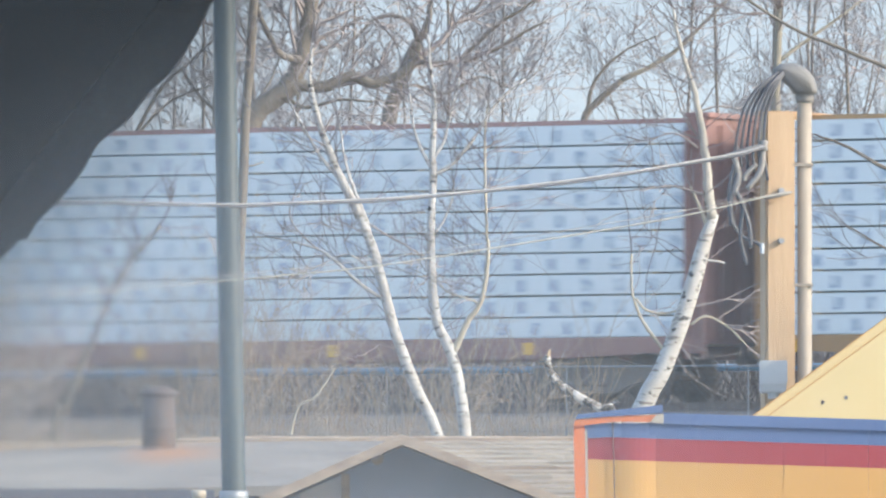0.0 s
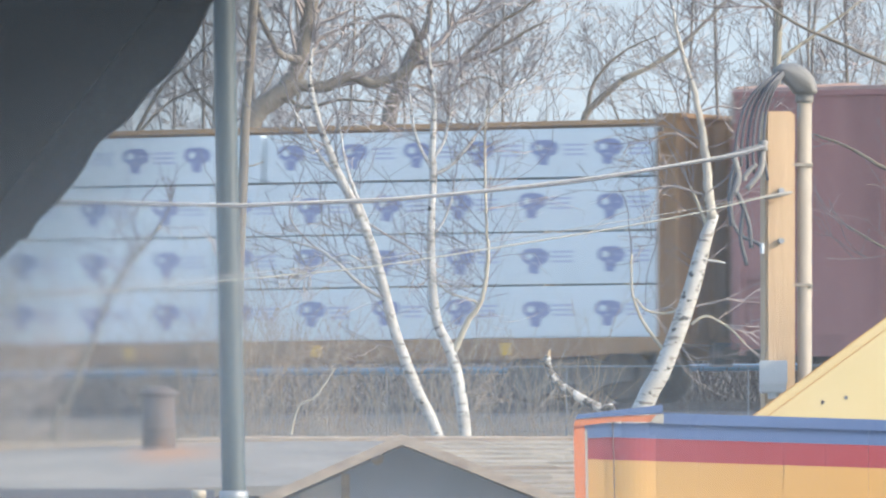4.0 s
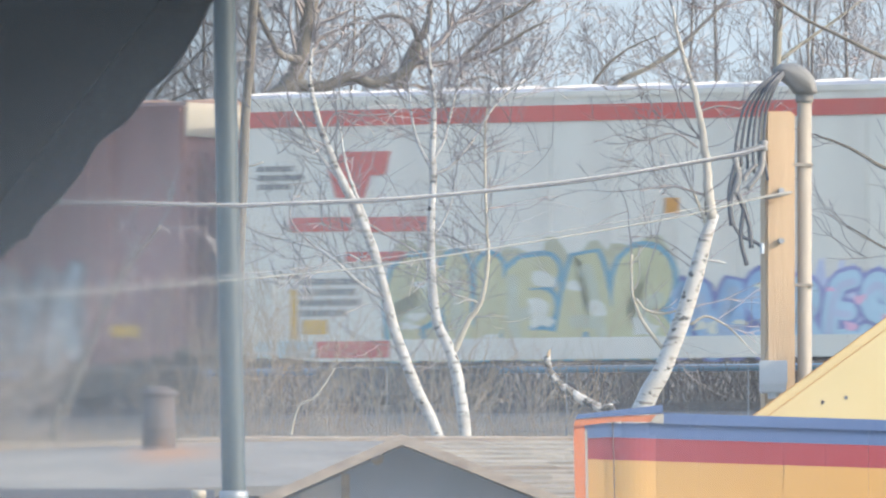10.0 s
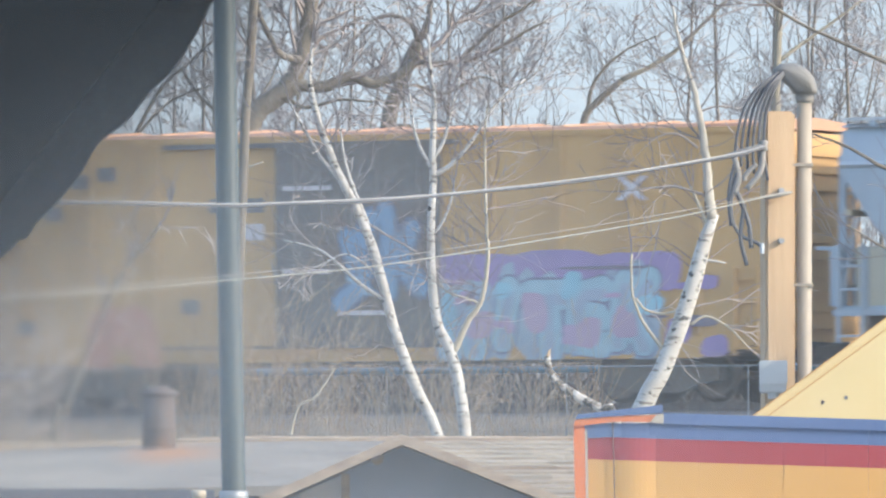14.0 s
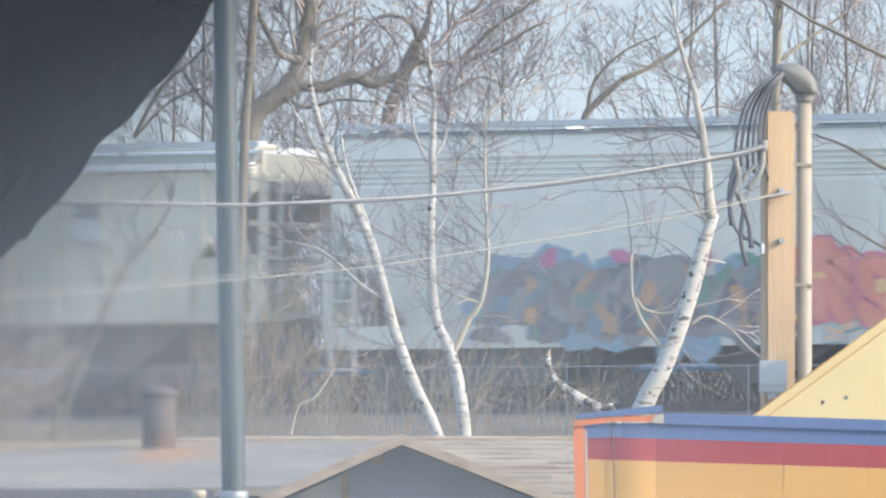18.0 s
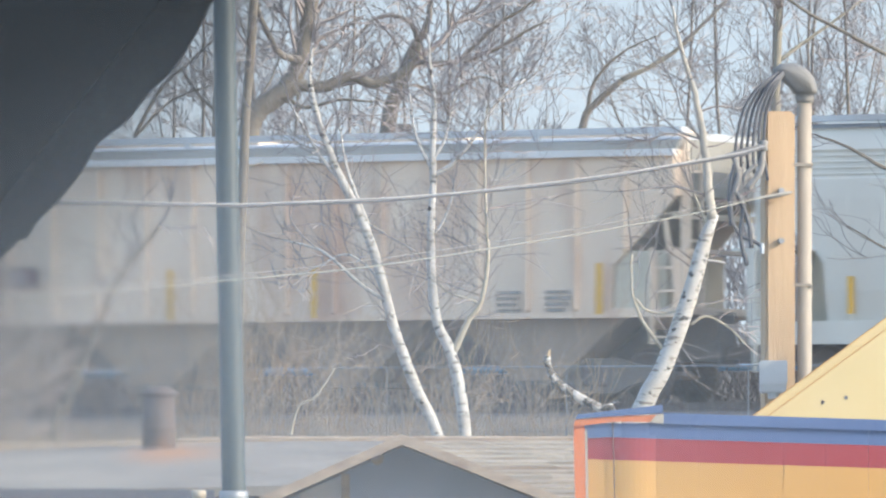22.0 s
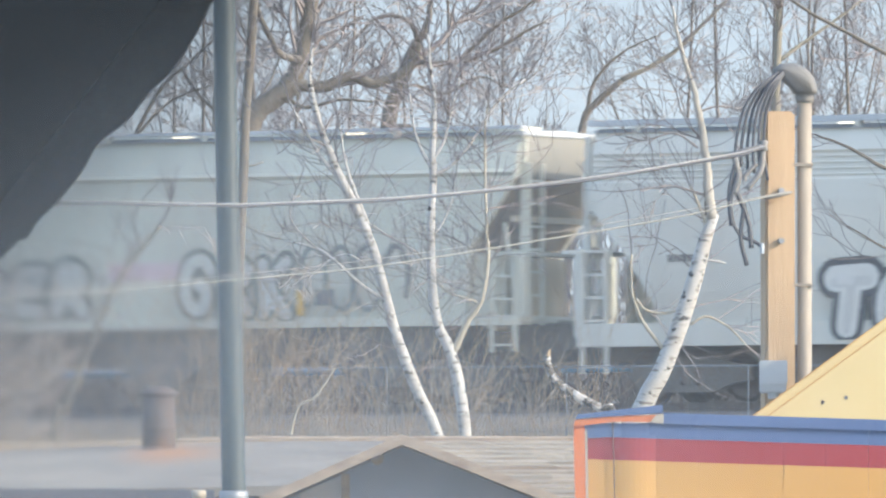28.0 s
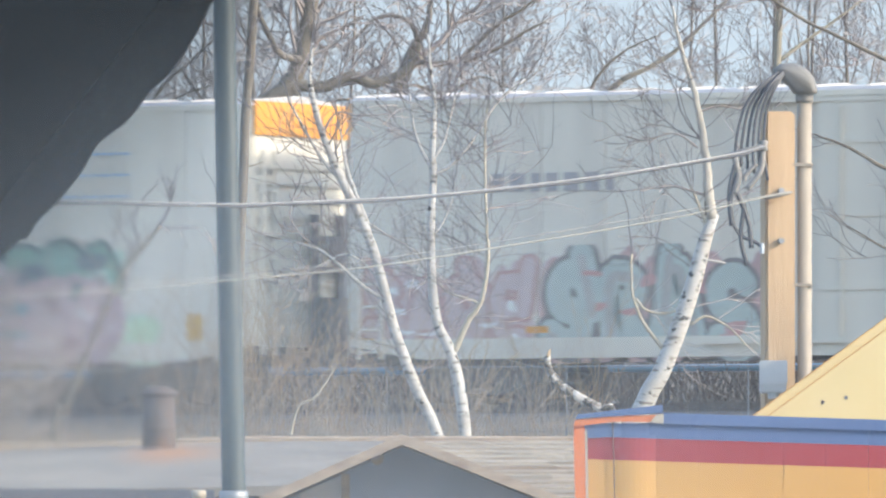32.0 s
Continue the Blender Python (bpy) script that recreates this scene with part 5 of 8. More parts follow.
c, Y = hopper_car("grey covered hopper car with large dark slogan lettering", 16.58, GREY_HOP, "plain", 4.62, 1.08, 0.16, steps=((3.6, 0.0), (3.01, 0.62), (2.73, 0.86), (1.24, 0.88)))
enter(c, 234.22, 16.58)
words(c, "We will", 1.02, 2.645, 0.80, Y, LETTER_GREY, 1.10)
words(c, "deliver", 1.21, 2.12, 0.80, Y, LETTER_GREY, 1.10)
g = Geo()
stroke(g, [(1.20, 1.20), (1.16, 1.95), (1.32, 2.02), (2.04, 1.98), (2.14, 1.82), (2.10, 1.30), (1.96, 1.16), (1.24, 1.20)], 0.045, Y - 0.006, 0, 1)
stroke(g, [(1.34, 1.78), (1.62, 1.90), (1.84, 1.74), (1.66, 1.56), (1.40, 1.48), (1.42, 1.30), (1.66, 1.26), (1.92, 1.36)], 0.075, Y - 0.007, 1, 1)
part("emblem", g, spray((0.35, 0.355, 0.335)), c, "faded grey curl in a rounded square")
bars(c, -6.72, 2.59, 0.5, 0.2, 2, STENCIL_DARK, Y, 102)
bars(c, -4.77, 1.69, 0.5, 0.3, 2, STENCIL_DARK, Y, 103)
bars(c, 4.13, 2.85, 0.5, 0.25, 3, STENCIL_DARK, Y, 104)
for x in (-7.11, -4.77, -2.51, -0.28, 1.98, 4.21, 6.73, 6.97):
    rect(c, x, x + 0.5, 1.11, 1.23, -1.60, SAFETY, "safety_stripe")
rect(c, -3.78, -3.34, 1.10, 1.29, -1.60, STENCIL, "notice_plate")

c, Y = hopper_car("tan covered hopper car with rust-streaked ribbed sides", 17.01, RUST_HOP, "ribbed", 4.6, 1.40, 0.10, 4, chute_mat=CHUTE_BROWN, steps=((3.4, 0.0), (2.26, 1.2), (1.5, 1.25)))
enter(c, 251.89, 17.01)
Y = -1.50
for i, (x, z, n) in enumerate(((-5.98, 2.47, 1), (-5.33, 2.47, 1), (-6.07, 2.02, 1), (-5.33, 2.02, 1), (-4.56, 2.02, 1))):
    rect(c, x, x + 0.62, z, z + 0.36, -1.595, PLATE_BROWN, "route_plate")
    words(c, ("", "P", "10", "04", "01")[i], x + 0.10, z + 0.07, 0.30, -1.605, STENCIL)
bars(c, 5.03, 1.50, 0.5, 0.4, 4, STENCIL_DARK, -1.60, 118)
bars(c, 5.95, 1.50, 0.5, 0.4, 4, STENCIL_DARK, -1.60, 119)
for x in (-1.38, 1.44, 6.91):
    rect(c, x, x + 0.13, 1.46, 2.30, -1.61, SAFETY, "safety_stripe")

c, Y = hopper_car("pale grey covered hopper car with green graffiti", 15.50, WHITE_HOP, "crease", 4.6, 0.92, 0.38, steps=((3.3, 0.0), (3.04, 0.35), (2.62, 0.96), (2.24, 1.27), (1.3, 1.29)))
enter(c, 269.42, 15.50)
bubbles(c, -4.76, -3.22, 0.96, 2.00, Y, (0.58, 0.60, 0.58), (0.17, 0.20, 0.20), 2, 121)
bubbles(c, -2.79, -1.05, 1.08, 1.88, Y, (0.58, 0.60, 0.58), (0.18, 0.21, 0.21), 4, 122)
graffiti(c, 0.24, 4.58, 0.94, 2.15, Y, (0.10, 0.36, 0.24), (0.06, 0.20, 0.15), (0.52, 0.62, 0.58), "<AGEK>", 123, 0.4, (0.14, 0.38, 0.29), 6, fat=0.19, rim=1.4, bend=1)
rect(c, -0.41, 0.56, 2.04, 2.15, Y, RED_PAINT, "red_bar")
bars(c, -0.30, 1.74, 0.9, 0.25, 2, STENCIL_DARK, Y, 124)
rect(c, 5.44, 5.86, 1.49, 1.78, Y, STENCIL_DARK, "dark_plate")
rect(c, -5.91, -5.79, 1.41, 2.02, Y, SAFETY, "safety_stripe")
rect(c, 5.94, 6.10, 1.41, 2.21, Y, SAFETY, "safety_stripe")

c, Y = hopper_car("grey covered hopper car with a white sill", 14.60, GREY_HOP, "plain", 4.6, 1.30, 0.18)
enter(c, 285.44, 14.60)
bars(c, -5.46, 2.20, 0.98, 0.28, 1, STENCIL_DARK, Y, 131)
bars(c, -5.35, 2.65, 0.7, 0.18, 1, STENCIL_DARK, Y, 132)
bars(c, -5.41, 1.67, 0.9, 0.4, 3, STENCIL_DARK, Y, 133)
rect(c, -3.16, -3.02, 1.74, 2.10, Y, RED_PAINT, "red_bar")
rect(c, 6.10, 6.23, 1.66, 2.54, -1.64, ORANGE_PAINT, "safety_stripe")

c, Y = hopper_car("grey covered hopper car with faded plain sides", 14.53, GREY_HOP, "plain", 4.6, 1.30, 0.18)
enter(c, 301.34, 14.53)

c, Y = hopper_car("grey covered hopper car with black outline graffiti", 14.45, GREY_HOP, "plain", 4.6, 1.30, 0.16)
enter(c, 316.94, 14.45)
graffiti(c, -3.65, -1.11, 1.50, 2.45, Y, (0.50, 0.49, 0.43), (0.13, 0.13, 0.12), (0.52, 0.51, 0.46), "MER", 141, 0.2, fat=0.15, rim=1.75)
graffiti(c, 0.63, 2.89, 1.46, 2.60, Y, (0.50, 0.49, 0.43), (0.14, 0.14, 0.12), (0.50, 0.48, 0.44), "GRK", 142, 0.3, fat=0.13, rim=1.8)
tag_lines(c, 2.99, 5.12, 1.55, 2.68, Y, (0.18, 0.19, 0.18), 4, 143)
rect(c, -0.79, 0.68, 2.12, 2.42, Y, spray((0.56, 0.42, 0.42)), "faded_panel")
rect(c, 3.29, 3.66, 1.66, 1.93, Y, STENCIL_DARK, "dark_plate")
for x in (-3.04, 2.41, 2.94):
    rect(c, x, x + 0.12, 1.50, 1.93, Y, SAFETY, "safety_stripe")

c, Y = hopper_car("pale grey covered hopper car with silver block graffiti", 16.44, WHITE_HOP, "crease", 4.6, 0.92, 0.38, body_end=0.8, steps=((3.9, 0.0), (3.3, 0.64), (2.28, 1.69), (1.8, 2.0), (1.3, 2.02)), left_end=0.24, left_steps=((3.2, 0.0), (2.54, 0.6), (1.6, 1.2), (1.3, 1.25)))
enter(c, 333.46, 16.44)
graffiti(c, -3.58, -0.70, 1.04, 2.14, Y, (0.60, 0.59, 0.54), (0.10, 0.10, 0.10), (0.60, 0.59, 0.55), "TEN", 151, 0.12, fat=0.20, rim=1.6)
graffiti(c, -0.62, 1.75, 1.10, 2.00, Y, (0.58, 0.57, 0.52), (0.22, 0.21, 0.20), (0.50, 0.36, 0.36), "SE<", 153, 0.3, fat=0.16, rim=1.5)
rect(c, -1.57, -0.07, 2.10, 2.52, Y - 0.022, spray((0.58, 0.42, 0.42)), "faded_panel")
rect(c, 0.42, 1.01, 2.12, 2.42, Y, STENCIL_DARK, "dark_plate")
rect(c, 2.61, 2.71, 1.46, 1.88, Y, SAFETY, "safety_stripe")
bars(c, -6.48, 2.30, 0.6, 0.2, 1, STENCIL_DARK, Y, 152)

# two more refrigerator cars
c = box_car("white refrigerator boxcar with pink and green graffiti", "boxcar", 20.03, WHITE_REEFER, ROOF_GREY, 5.22, 0.74, 16, (-2.45, 1.31, WHITE_REEFER), ORANGE_PAINT, True, "refrigerator_car", post=0.0)
enter(c, 352.74, 20.03)
Y = -1.575
bars(c, -8.83, 3.64, 2.8, 0.5, 1, STENCIL_MID, Y, 161)
rect(c, -5.44, -5.23, 3.79, 4.00, Y, SAFETY, "notice_plate")
part("emblem_shield", Geo().prism([(-4.13 + q, 3.41 + r) for q, r in ((0.12, 0.02), (0.4, -0.02), (0.66, 0.02), (0.74, 0.38), (0.0, 0.38))], Y - 0.008, Y), spray((0.50, 0.30, 0.34)), c)
part("emblem_band", Geo().prism([(-4.13 + q, 3.41 + r) for q, r in ((0.0, 0.40), (0.74, 0.40), (0.68, 0.72), (0.37, 0.78), (0.06, 0.72))], Y - 0.008, Y), spray((0.25, 0.27, 0.38)), c)
bars(c, -4.75, 3.22, 1.55, 0.16, 1, STENCIL_MID, Y, 162)
rect(c, -9.94, -9.66, 1.21, 1.60, Y - 0.006, SAFETY, "notice_plate")
rect(c, -9.94, -9.08, 1.03, 1.13, Y - 0.006, ORANGE_PAINT, "safety_stripe")
shards(c, -9.96, -2.44, 0.74, 2.10, Y, ((0.54, 0.43, 0.52), (0.20, 0.36, 0.37), (0.60, 0.52, 0.58), (0.60, 0.58, 0.58), (0.14, 0.20, 0.24)), 34, 168)
graffiti(c, -9.63, -2.54, 0.76, 2.12, Y - 0.010, (0.56, 0.42, 0.54), (0.16, 0.28, 0.30), (0.66, 0.58, 0.64), "<RKA>MK<A>", 163, 0.45, None, 6, fat=0.12, rim=1.5, bend=0)
graffiti(c, 2.20, 7.40, 1.95, 2.66, Y, (0.20, 0.38, 0.28), (0.08, 0.13, 0.13), (0.46, 0.62, 0.50), "CAOMCOA", 164, 0.3, (0.40, 0.56, 0.44), fat=0.26)
graffiti(c, 1.80, 7.34, 0.74, 2.20, Y - 0.022, (0.56, 0.40, 0.39), (0.30, 0.23, 0.24), (0.62, 0.50, 0.50), "USOSUOUOS", 165, 0.26, (0.50, 0.36, 0.36), 5, fat=0.25, rim=1.2)
blocks(c, Y - 0.005, (0.42, 0.58, 0.46), ((2.13, 3.27, 2.30, 2.71, 0.1), (4.84, 6.02, 2.31, 2.75, 0.0), (7.51, 8.00, 1.18, 1.56, 0.2)), 180)
blocks(c, Y - 0.046, (0.21, 0.36, 0.29), ((3.46, 4.47, 2.08, 2.48, 0.2), (5.93, 6.61, 2.20, 2.71, -0.1), (2.70, 3.40, 2.16, 2.49, 0.0), (4.15, 4.78, 2.00, 2.20, 0.0)), 181)
blocks(c, Y - 0.049, (0.12, 0.17, 0.19), ((2.10, 2.29, 1.79, 2.42, 0.0), (2.32, 2.55, 2.22, 2.41, 0.0), (4.27, 5.17, 2.25, 2.62, 0.1), (6.61, 7.25, 2.31, 2.60, 0.0), (5.46, 5.71, 2.07, 2.42, 0.4), (5.74, 6.02, 2.17, 2.45, -0.3), (1.34, 1.82, 0.81, 1.30, 0.0), (6.49, 6.71, 1.79, 2.11, 0.3)), 182)
blocks(c, Y - 0.052, (0.38, 0.25, 0.25), ((4.53, 4.84, 1.38, 1.97, 0.4), (3.81, 4.09, 1.22, 1.65, 0.3), (4.78, 4.97, 1.75, 2.13, 0.0), (5.96, 6.24, 1.58, 2.01, -0.5), (6.27, 6.71, 0.81, 1.19, 0.3), (2.45, 2.61, 1.34, 1.56, 0.0), (6.95, 7.20, 1.29, 1.51, 0.0), (2.96, 3.40, 1.88, 2.04, 0.2)), 183)
blocks(c, Y - 0.055, (0.62, 0.55, 0.53), ((4.81, 5.18, 2.21, 2.50, -0.2), (4.84, 5.22, 1.42, 1.59, 0.3), (6.61, 6.77, 1.51, 1.68, 0.0), (4.34, 4.72, 1.05, 1.32, 0.2)), 184)
blocks(c, Y - 0.058, (0.22, 0.36, 0.38), ((5.27, 5.70, 1.57, 1.75, 0.3), (5.14, 5.65, 1.17, 1.30, 0.1)), 185)
graffiti(c, 0.90, 1.95, 0.72, 1.50, Y, (0.20, 0.40, 0.34), (0.20, 0.38, 0.32), (0.3, 0.5, 0.42), "CO", 169, fat=0.3)
graffiti(c, 7.45, 8.29, 0.73, 1.40, Y, (0.50, 0.66, 0.42), (0.46, 0.62, 0.44), (0.6, 0.7, 0.5), 1, 166)
for i in range(3):
    rect(c, 5.69, 7.66, 4.26 - i * 0.36, 4.30 - i * 0.36, Y, spray((0.30, 0.45, 0.62)), "blue_line")
bars(c, 5.80, 3.90, 0.6, 0.15, 1, spray((0.30, 0.45, 0.62)), Y, 167)
part("door_rail", Geo().box(-2.56, 5.05, -1.70, -1.60, 4.77, 4.85), LADDER_GREY, c)
for z in (2.96, 2.30, 1.27, 1.02):
    part("door_bar", Geo().box(-2.39, 1.31, -1.71, -1.686, z - 0.03, z + 0.03), WHITE_REEFER, c)
rect(c, 8.79, 9.08, 1.10, 1.55, Y - 0.006, SAFETY, "notice_plate")
rect(c, 8.18, 9.18, 0.93, 1.02, Y - 0.006, ORANGE_PAINT, "safety_stripe")

he = 20.03 / 2
for y in (0.30, 1.15):
    part("end_post", Geo().box(he + 0.10, he + 0.22, y - 0.07, y + 0.07, 0.9, 3.26), UNDER, c, "dark end post")
for z in (2.85, 2.33):
    part("end_cross_bar", Geo().box(he + 0.20, he + 0.26, 0.1, 1.4, z - 0.05, z + 0.05), UNDER, c)
part("brake_box", Geo().box(he + 0.10, he + 0.42, 0.35, 1.45, 0.95, 1.86), UNDER, c, "dark brake gear housing", bevel=0.03)
part("brake_wheel", Geo().turn([(0.20, 0.0), (0.24, 0.02), (0.24, 0.05), (0.20, 0.06), (0.05, 0.05)], 18, "x", (he + 0.28, 0.72, 2.62)), STEEL_WORN, c, smooth=True)

c = box_car("grey-white refrigerator boxcar with green and red graffiti", "boxcar", 19.47, GREY_REEFER, ROOF_GREY, 5.22, 0.74, 16, (-0.85, -0.85 + 3.6, GREY_REEFER), ORANGE_PAINT, True, "refrigerator_car", post=0.0)
enter(c, 374.47, 19.47)
bars(c, -7.03, 3.50, 2.5, 0.5, 1, STENCIL_MID, Y, 171)
graffiti(c, -9.50, -6.30, 0.85, 2.22, Y, (0.44, 0.34, 0.32), (0.38, 0.22, 0.20), (0.58, 0.56, 0.54), "SAGE", 172, 0.35, (0.44, 0.33, 0.31), 3, fat=0.18, bend=1)
graffiti(c, -6.04, -1.95, 0.71, 2.36, Y, (0.34, 0.39, 0.35), (0.17, 0.15, 0.14), (0.42, 0.24, 0.22), "SRAS", 173, 0.25, (0.40, 0.27, 0.25), 2, fat=0.2, rim=1.4)
rect(c, -9.51, -8.97, 0.97, 1.10, Y - 0.006, SAFETY, "safety_stripe")
rect(c, -6.37, -5.94, 1.16, 1.27, Y - 0.006, ORANGE_PAINT, "safety_stripe")

# ---- trees and brush ----
def smooth_path(pts, k=4):
    """A rounded path through the points (Catmull-Rom)."""
    p = [Vector(q) for q in pts]
    p = [p[0] * 2 - p[1]] + p + [p[-1] * 2 - p[-2]]
    out = []
    for i in range(1, len(p) - 2):
        a, b, c, d = p[i - 1:i + 3]
        for j in range(k):
            t = j / k
            out.append(0.5 * (2 * b + (c - a) * t + (2 * a - 5 * b + 4 * c - d) * t * t + (3 * b - a - 3 * c + d) * t ** 3))
    return out + [p[-2]]


def shake(rng, k=1.0):
    return Vector((rng.uniform(-k, k), rng.uniform(-k, k), rng.uniform(-k, k)))


def twig(g, p, d, length, r, depth, rng, up=0.10, wander=0.24, thin=0.008, kids=(2, 4)):
    """One shoot with its own shoots."""
    n = 5 if depth else 4
    pts, way = [p], d.normalized()
    for i in range(n):
        way = (way + shake(rng, wander) + Vector((0, 0, up))).normalized()
        pts.append(pts[-1] + way * (length / n))
    g.tube(pts, [max(thin * (1.0 if depth else 0.65), r * (1 - 0.7 * i / n)) for i in range(n + 1)], 4 if r > 0.03 else 3)
    if depth:
        for k in range(rng.randint(*kids)):
            i = rng.randint(1, n)
            side = way.cross(shake(rng)).normalized()
            a = rng.uniform(0.35, 1.15)
            twig(g, pts[i], way * math.cos(a) + side * math.sin(a), length * rng.uniform(0.5, 0.85), max(thin, r * 0.55), depth - 1, rng, up, wander, thin, kids)


def limb(parent, name, pts, r0, r1, mat, crown, rng, shoots=8, length=1.2, depth=2, up=0.1, sides=8, thin=0.0065, start=0.25, label="", spread=(0.5, 1.1), kids=(2, 4)):
    """A curved limb as a part, with shoots added to the crown."""
    if depth == 3:
        r0, r1 = r0 * 0.8, r1 * 0.75
    if thin < 0.006:
        length, shoots, kids = length * 1.6, int(shoots * 0.75 + 0.5), (1, 3)
    path = smooth_path(pts)
    n = len(path) - 1
    g = Geo().tube([p + shake(rng, r0 * 0.12) for p in path], [r0 + (r1 - r0) * i / n for i in range(n + 1)], sides)
    ob = part(name, g, mat, parent, label, smooth=True)
    for k in range(shoots):
        i = min(n - 1, int((start + (1 - start) * rng.random()) * n))
        way = (path[i + 1] - path[i]).normalized()
        side = way.cross(shake(rng)).normalized()
        a = rng.uniform(*spread)
        r = max(thin, (r0 + (r1 - r0) * i / n) * 0.30)
        twig(crown, path[i], way * math.cos(a) + side * math.sin(a), length * rng.uniform(0.6, 1.2), r, depth, rng, up * 0.6, 0.26, thin, kids)
    if shoots:
        twig(crown, path[-1], path[-1] - path[-2], length, max(thin, r1), depth, rng, up * 0.6, 0.26, thin, kids)
    return ob


def crown_part(g, mat, parent, label="fine bare twigs"):
    ob = part("crown", g, mat, parent, label)
    ob["kind"] = "stuff"


def big_trees():
    rng = random.Random(5)
    # large spreading tree beyond the track
    t = thing("bare_tree", "large bare grey-barked tree with a thick bent limb beyond the track", "tree", "bare trees", at=Matrix.Identity(4))
    g = Geo()
    part("trunk", Geo().tube(smooth_path([(-4.453, 235.000, 4.915), (-4.218, 235.000, 9.380), (-4.019, 235.000, 11.671), (-3.513, 235.000, 12.258), (-3.043, 235.000, 12.575)]), [0.25 - 0.0030 * i for i in range(17)], 10), BARK_DARK, t, smooth=True)
    limb(t, "limb", [(-3.40, 235.000, 12.25), (-3.02, 235.000, 12.90), (-2.84, 235.000, 13.75), (-2.70, 235.000, 14.95)], 0.26, 0.20, BARK_DARK, g, rng, 14, 1.5, 3)
    limb(t, "limb", [(-3.102, 235.000, 12.552), (-2.456, 235.000, 12.517), (-1.927, 235.000, 12.740), (-1.433, 235.000, 12.575), (-0.811, 235.000, 12.834), (-0.458, 235.000, 13.163)], 0.17, 0.11, BARK_DARK, g, rng, 16, 1.3, 3)
    limb(t, "limb", [(-2.926, 235.000, 13.081), (-3.323, 234.000, 13.117), (-3.635, 233.000, 13.572), (-3.868, 233.000, 14.155), (-4.008, 233.000, 14.679)], 0.10, 0.05, BARK_DARK, g, rng, 12, 1.2, 3)
    limb(t, "limb", [(-3.337, 235.000, 12.376), (-2.879, 236.000, 12.123), (-2.171, 236.000, 12.288), (-1.463, 236.000, 12.241)], 0.05, 0.025, BARK_DARK, g, rng, 9, 0.9, 2)
    crown_part(g, TWIG, t)
    t = thing("bare_tree", "bare tree with a leaning trunk and arching limbs beyond the track", "tree", "bare trees", at=Matrix.Identity(4))
    g = Geo()
    part("trunk", Geo().tube(smooth_path([(-1.392, 240.000, 4.968), (-1.248, 240.000, 9.768), (-1.152, 240.000, 11.988), (-0.936, 240.000, 12.672), (-0.720, 240.000, 13.272), (-0.528, 240.000, 13.680)]), [0.20 - 0.0035 * i for i in range(21)], 10), BARK_DARK, t, smooth=True)
    limb(t, "limb", [(-0.528, 240.000, 13.680), (-0.648, 240.000, 14.040), (-1.008, 240.000, 14.232), (-1.464, 240.000, 14.160), (-1.752, 240.000, 13.872)], 0.09, 0.03, BARK_DARK, g, rng, 12, 1.1, 3)
    limb(t, "limb", [(-0.528, 240.000, 13.680), (-0.324, 240.000, 14.112), (-0.264, 240.000, 14.568), (-0.192, 240.000, 15.048)], 0.10, 0.06, BARK_DARK, g, rng, 12, 1.3, 3)
    limb(t, "limb", [(-0.720, 240.000, 13.272), (-0.143, 239.000, 13.167), (0.574, 239.000, 13.274), (1.195, 239.000, 13.514), (1.685, 239.000, 13.824), (2.199, 239.000, 14.087)], 0.10, 0.03, BARK_DARK, g, rng, 16, 1.2, 3)
    limb(t, "limb", [(0.311, 239.000, 13.227), (0.741, 239.000, 13.609), (1.195, 239.000, 14.039), (1.804, 239.000, 14.422), (2.282, 239.000, 14.876)], 0.07, 0.03, BARK_DARK, g, rng, 14, 1.1, 3)
    limb(t, "limb", [(-0.936, 240.000, 12.672), (-0.590, 241.000, 12.811), (0.072, 241.000, 12.630), (0.795, 241.000, 12.992), (1.458, 241.000, 12.751), (2.121, 241.000, 13.173)], 0.05, 0.02, BARK_DARK, g, rng, 14, 1.0, 3)
    crown_part(g, TWIG, t)
    w = thing("rope_swing", "dark rope with a small block hanging from a bare limb", "swing", at=Matrix.Translation((-0.80, 236.0, 11.70)))
    part("rope", Geo().tube([(0, 0, 0.06), (-0.01, 0, 0.5), (-0.03, 0, 1.10)], 0.022, 6), BRAMBLE, w)
    part("block", Geo().box(-0.15, 0.15, -0.1, 0.1, -0.09, 0.07), BRAMBLE, w, bevel=0.02)
    t = thing("bare_tree", "slender bare tree with a long slanting trunk beyond the track", "tree", "bare trees", at=Matrix.Identity(4))
    g = Geo()
    part("trunk", Geo().tube(smooth_path([(2.392, 238.000, 4.709), (2.689, 238.000, 9.707), (2.951, 238.000, 11.825), (3.261, 238.000, 12.325), (3.760, 238.000, 12.777)]), [0.105 - 0.0025 * i for i in range(17)], 10), BARK_DARK, t, smooth=True)
    limb(t, "limb", [(3.760, 238.000, 12.777), (4.355, 238.000, 13.062), (4.903, 238.000, 13.396), (5.486, 238.000, 13.967), (6.200, 238.000, 14.705)], 0.075, 0.04, BARK_MID, g, rng, 14, 1.1, 3)
    limb(t, "limb", [(3.046, 238.000, 12.015), (3.118, 238.000, 12.563), (3.427, 238.000, 13.062), (3.903, 238.000, 13.443), (4.534, 238.000, 13.729)], 0.06, 0.02, BARK_DARK, g, rng, 10, 0.9, 3)
    crown_part(g, TWIG, t)
    t = thing("bare_tree", "bare tree with an upright pale trunk beyond the track", "tree", "bare trees", at=Matrix.Identity(4))
    g = Geo()
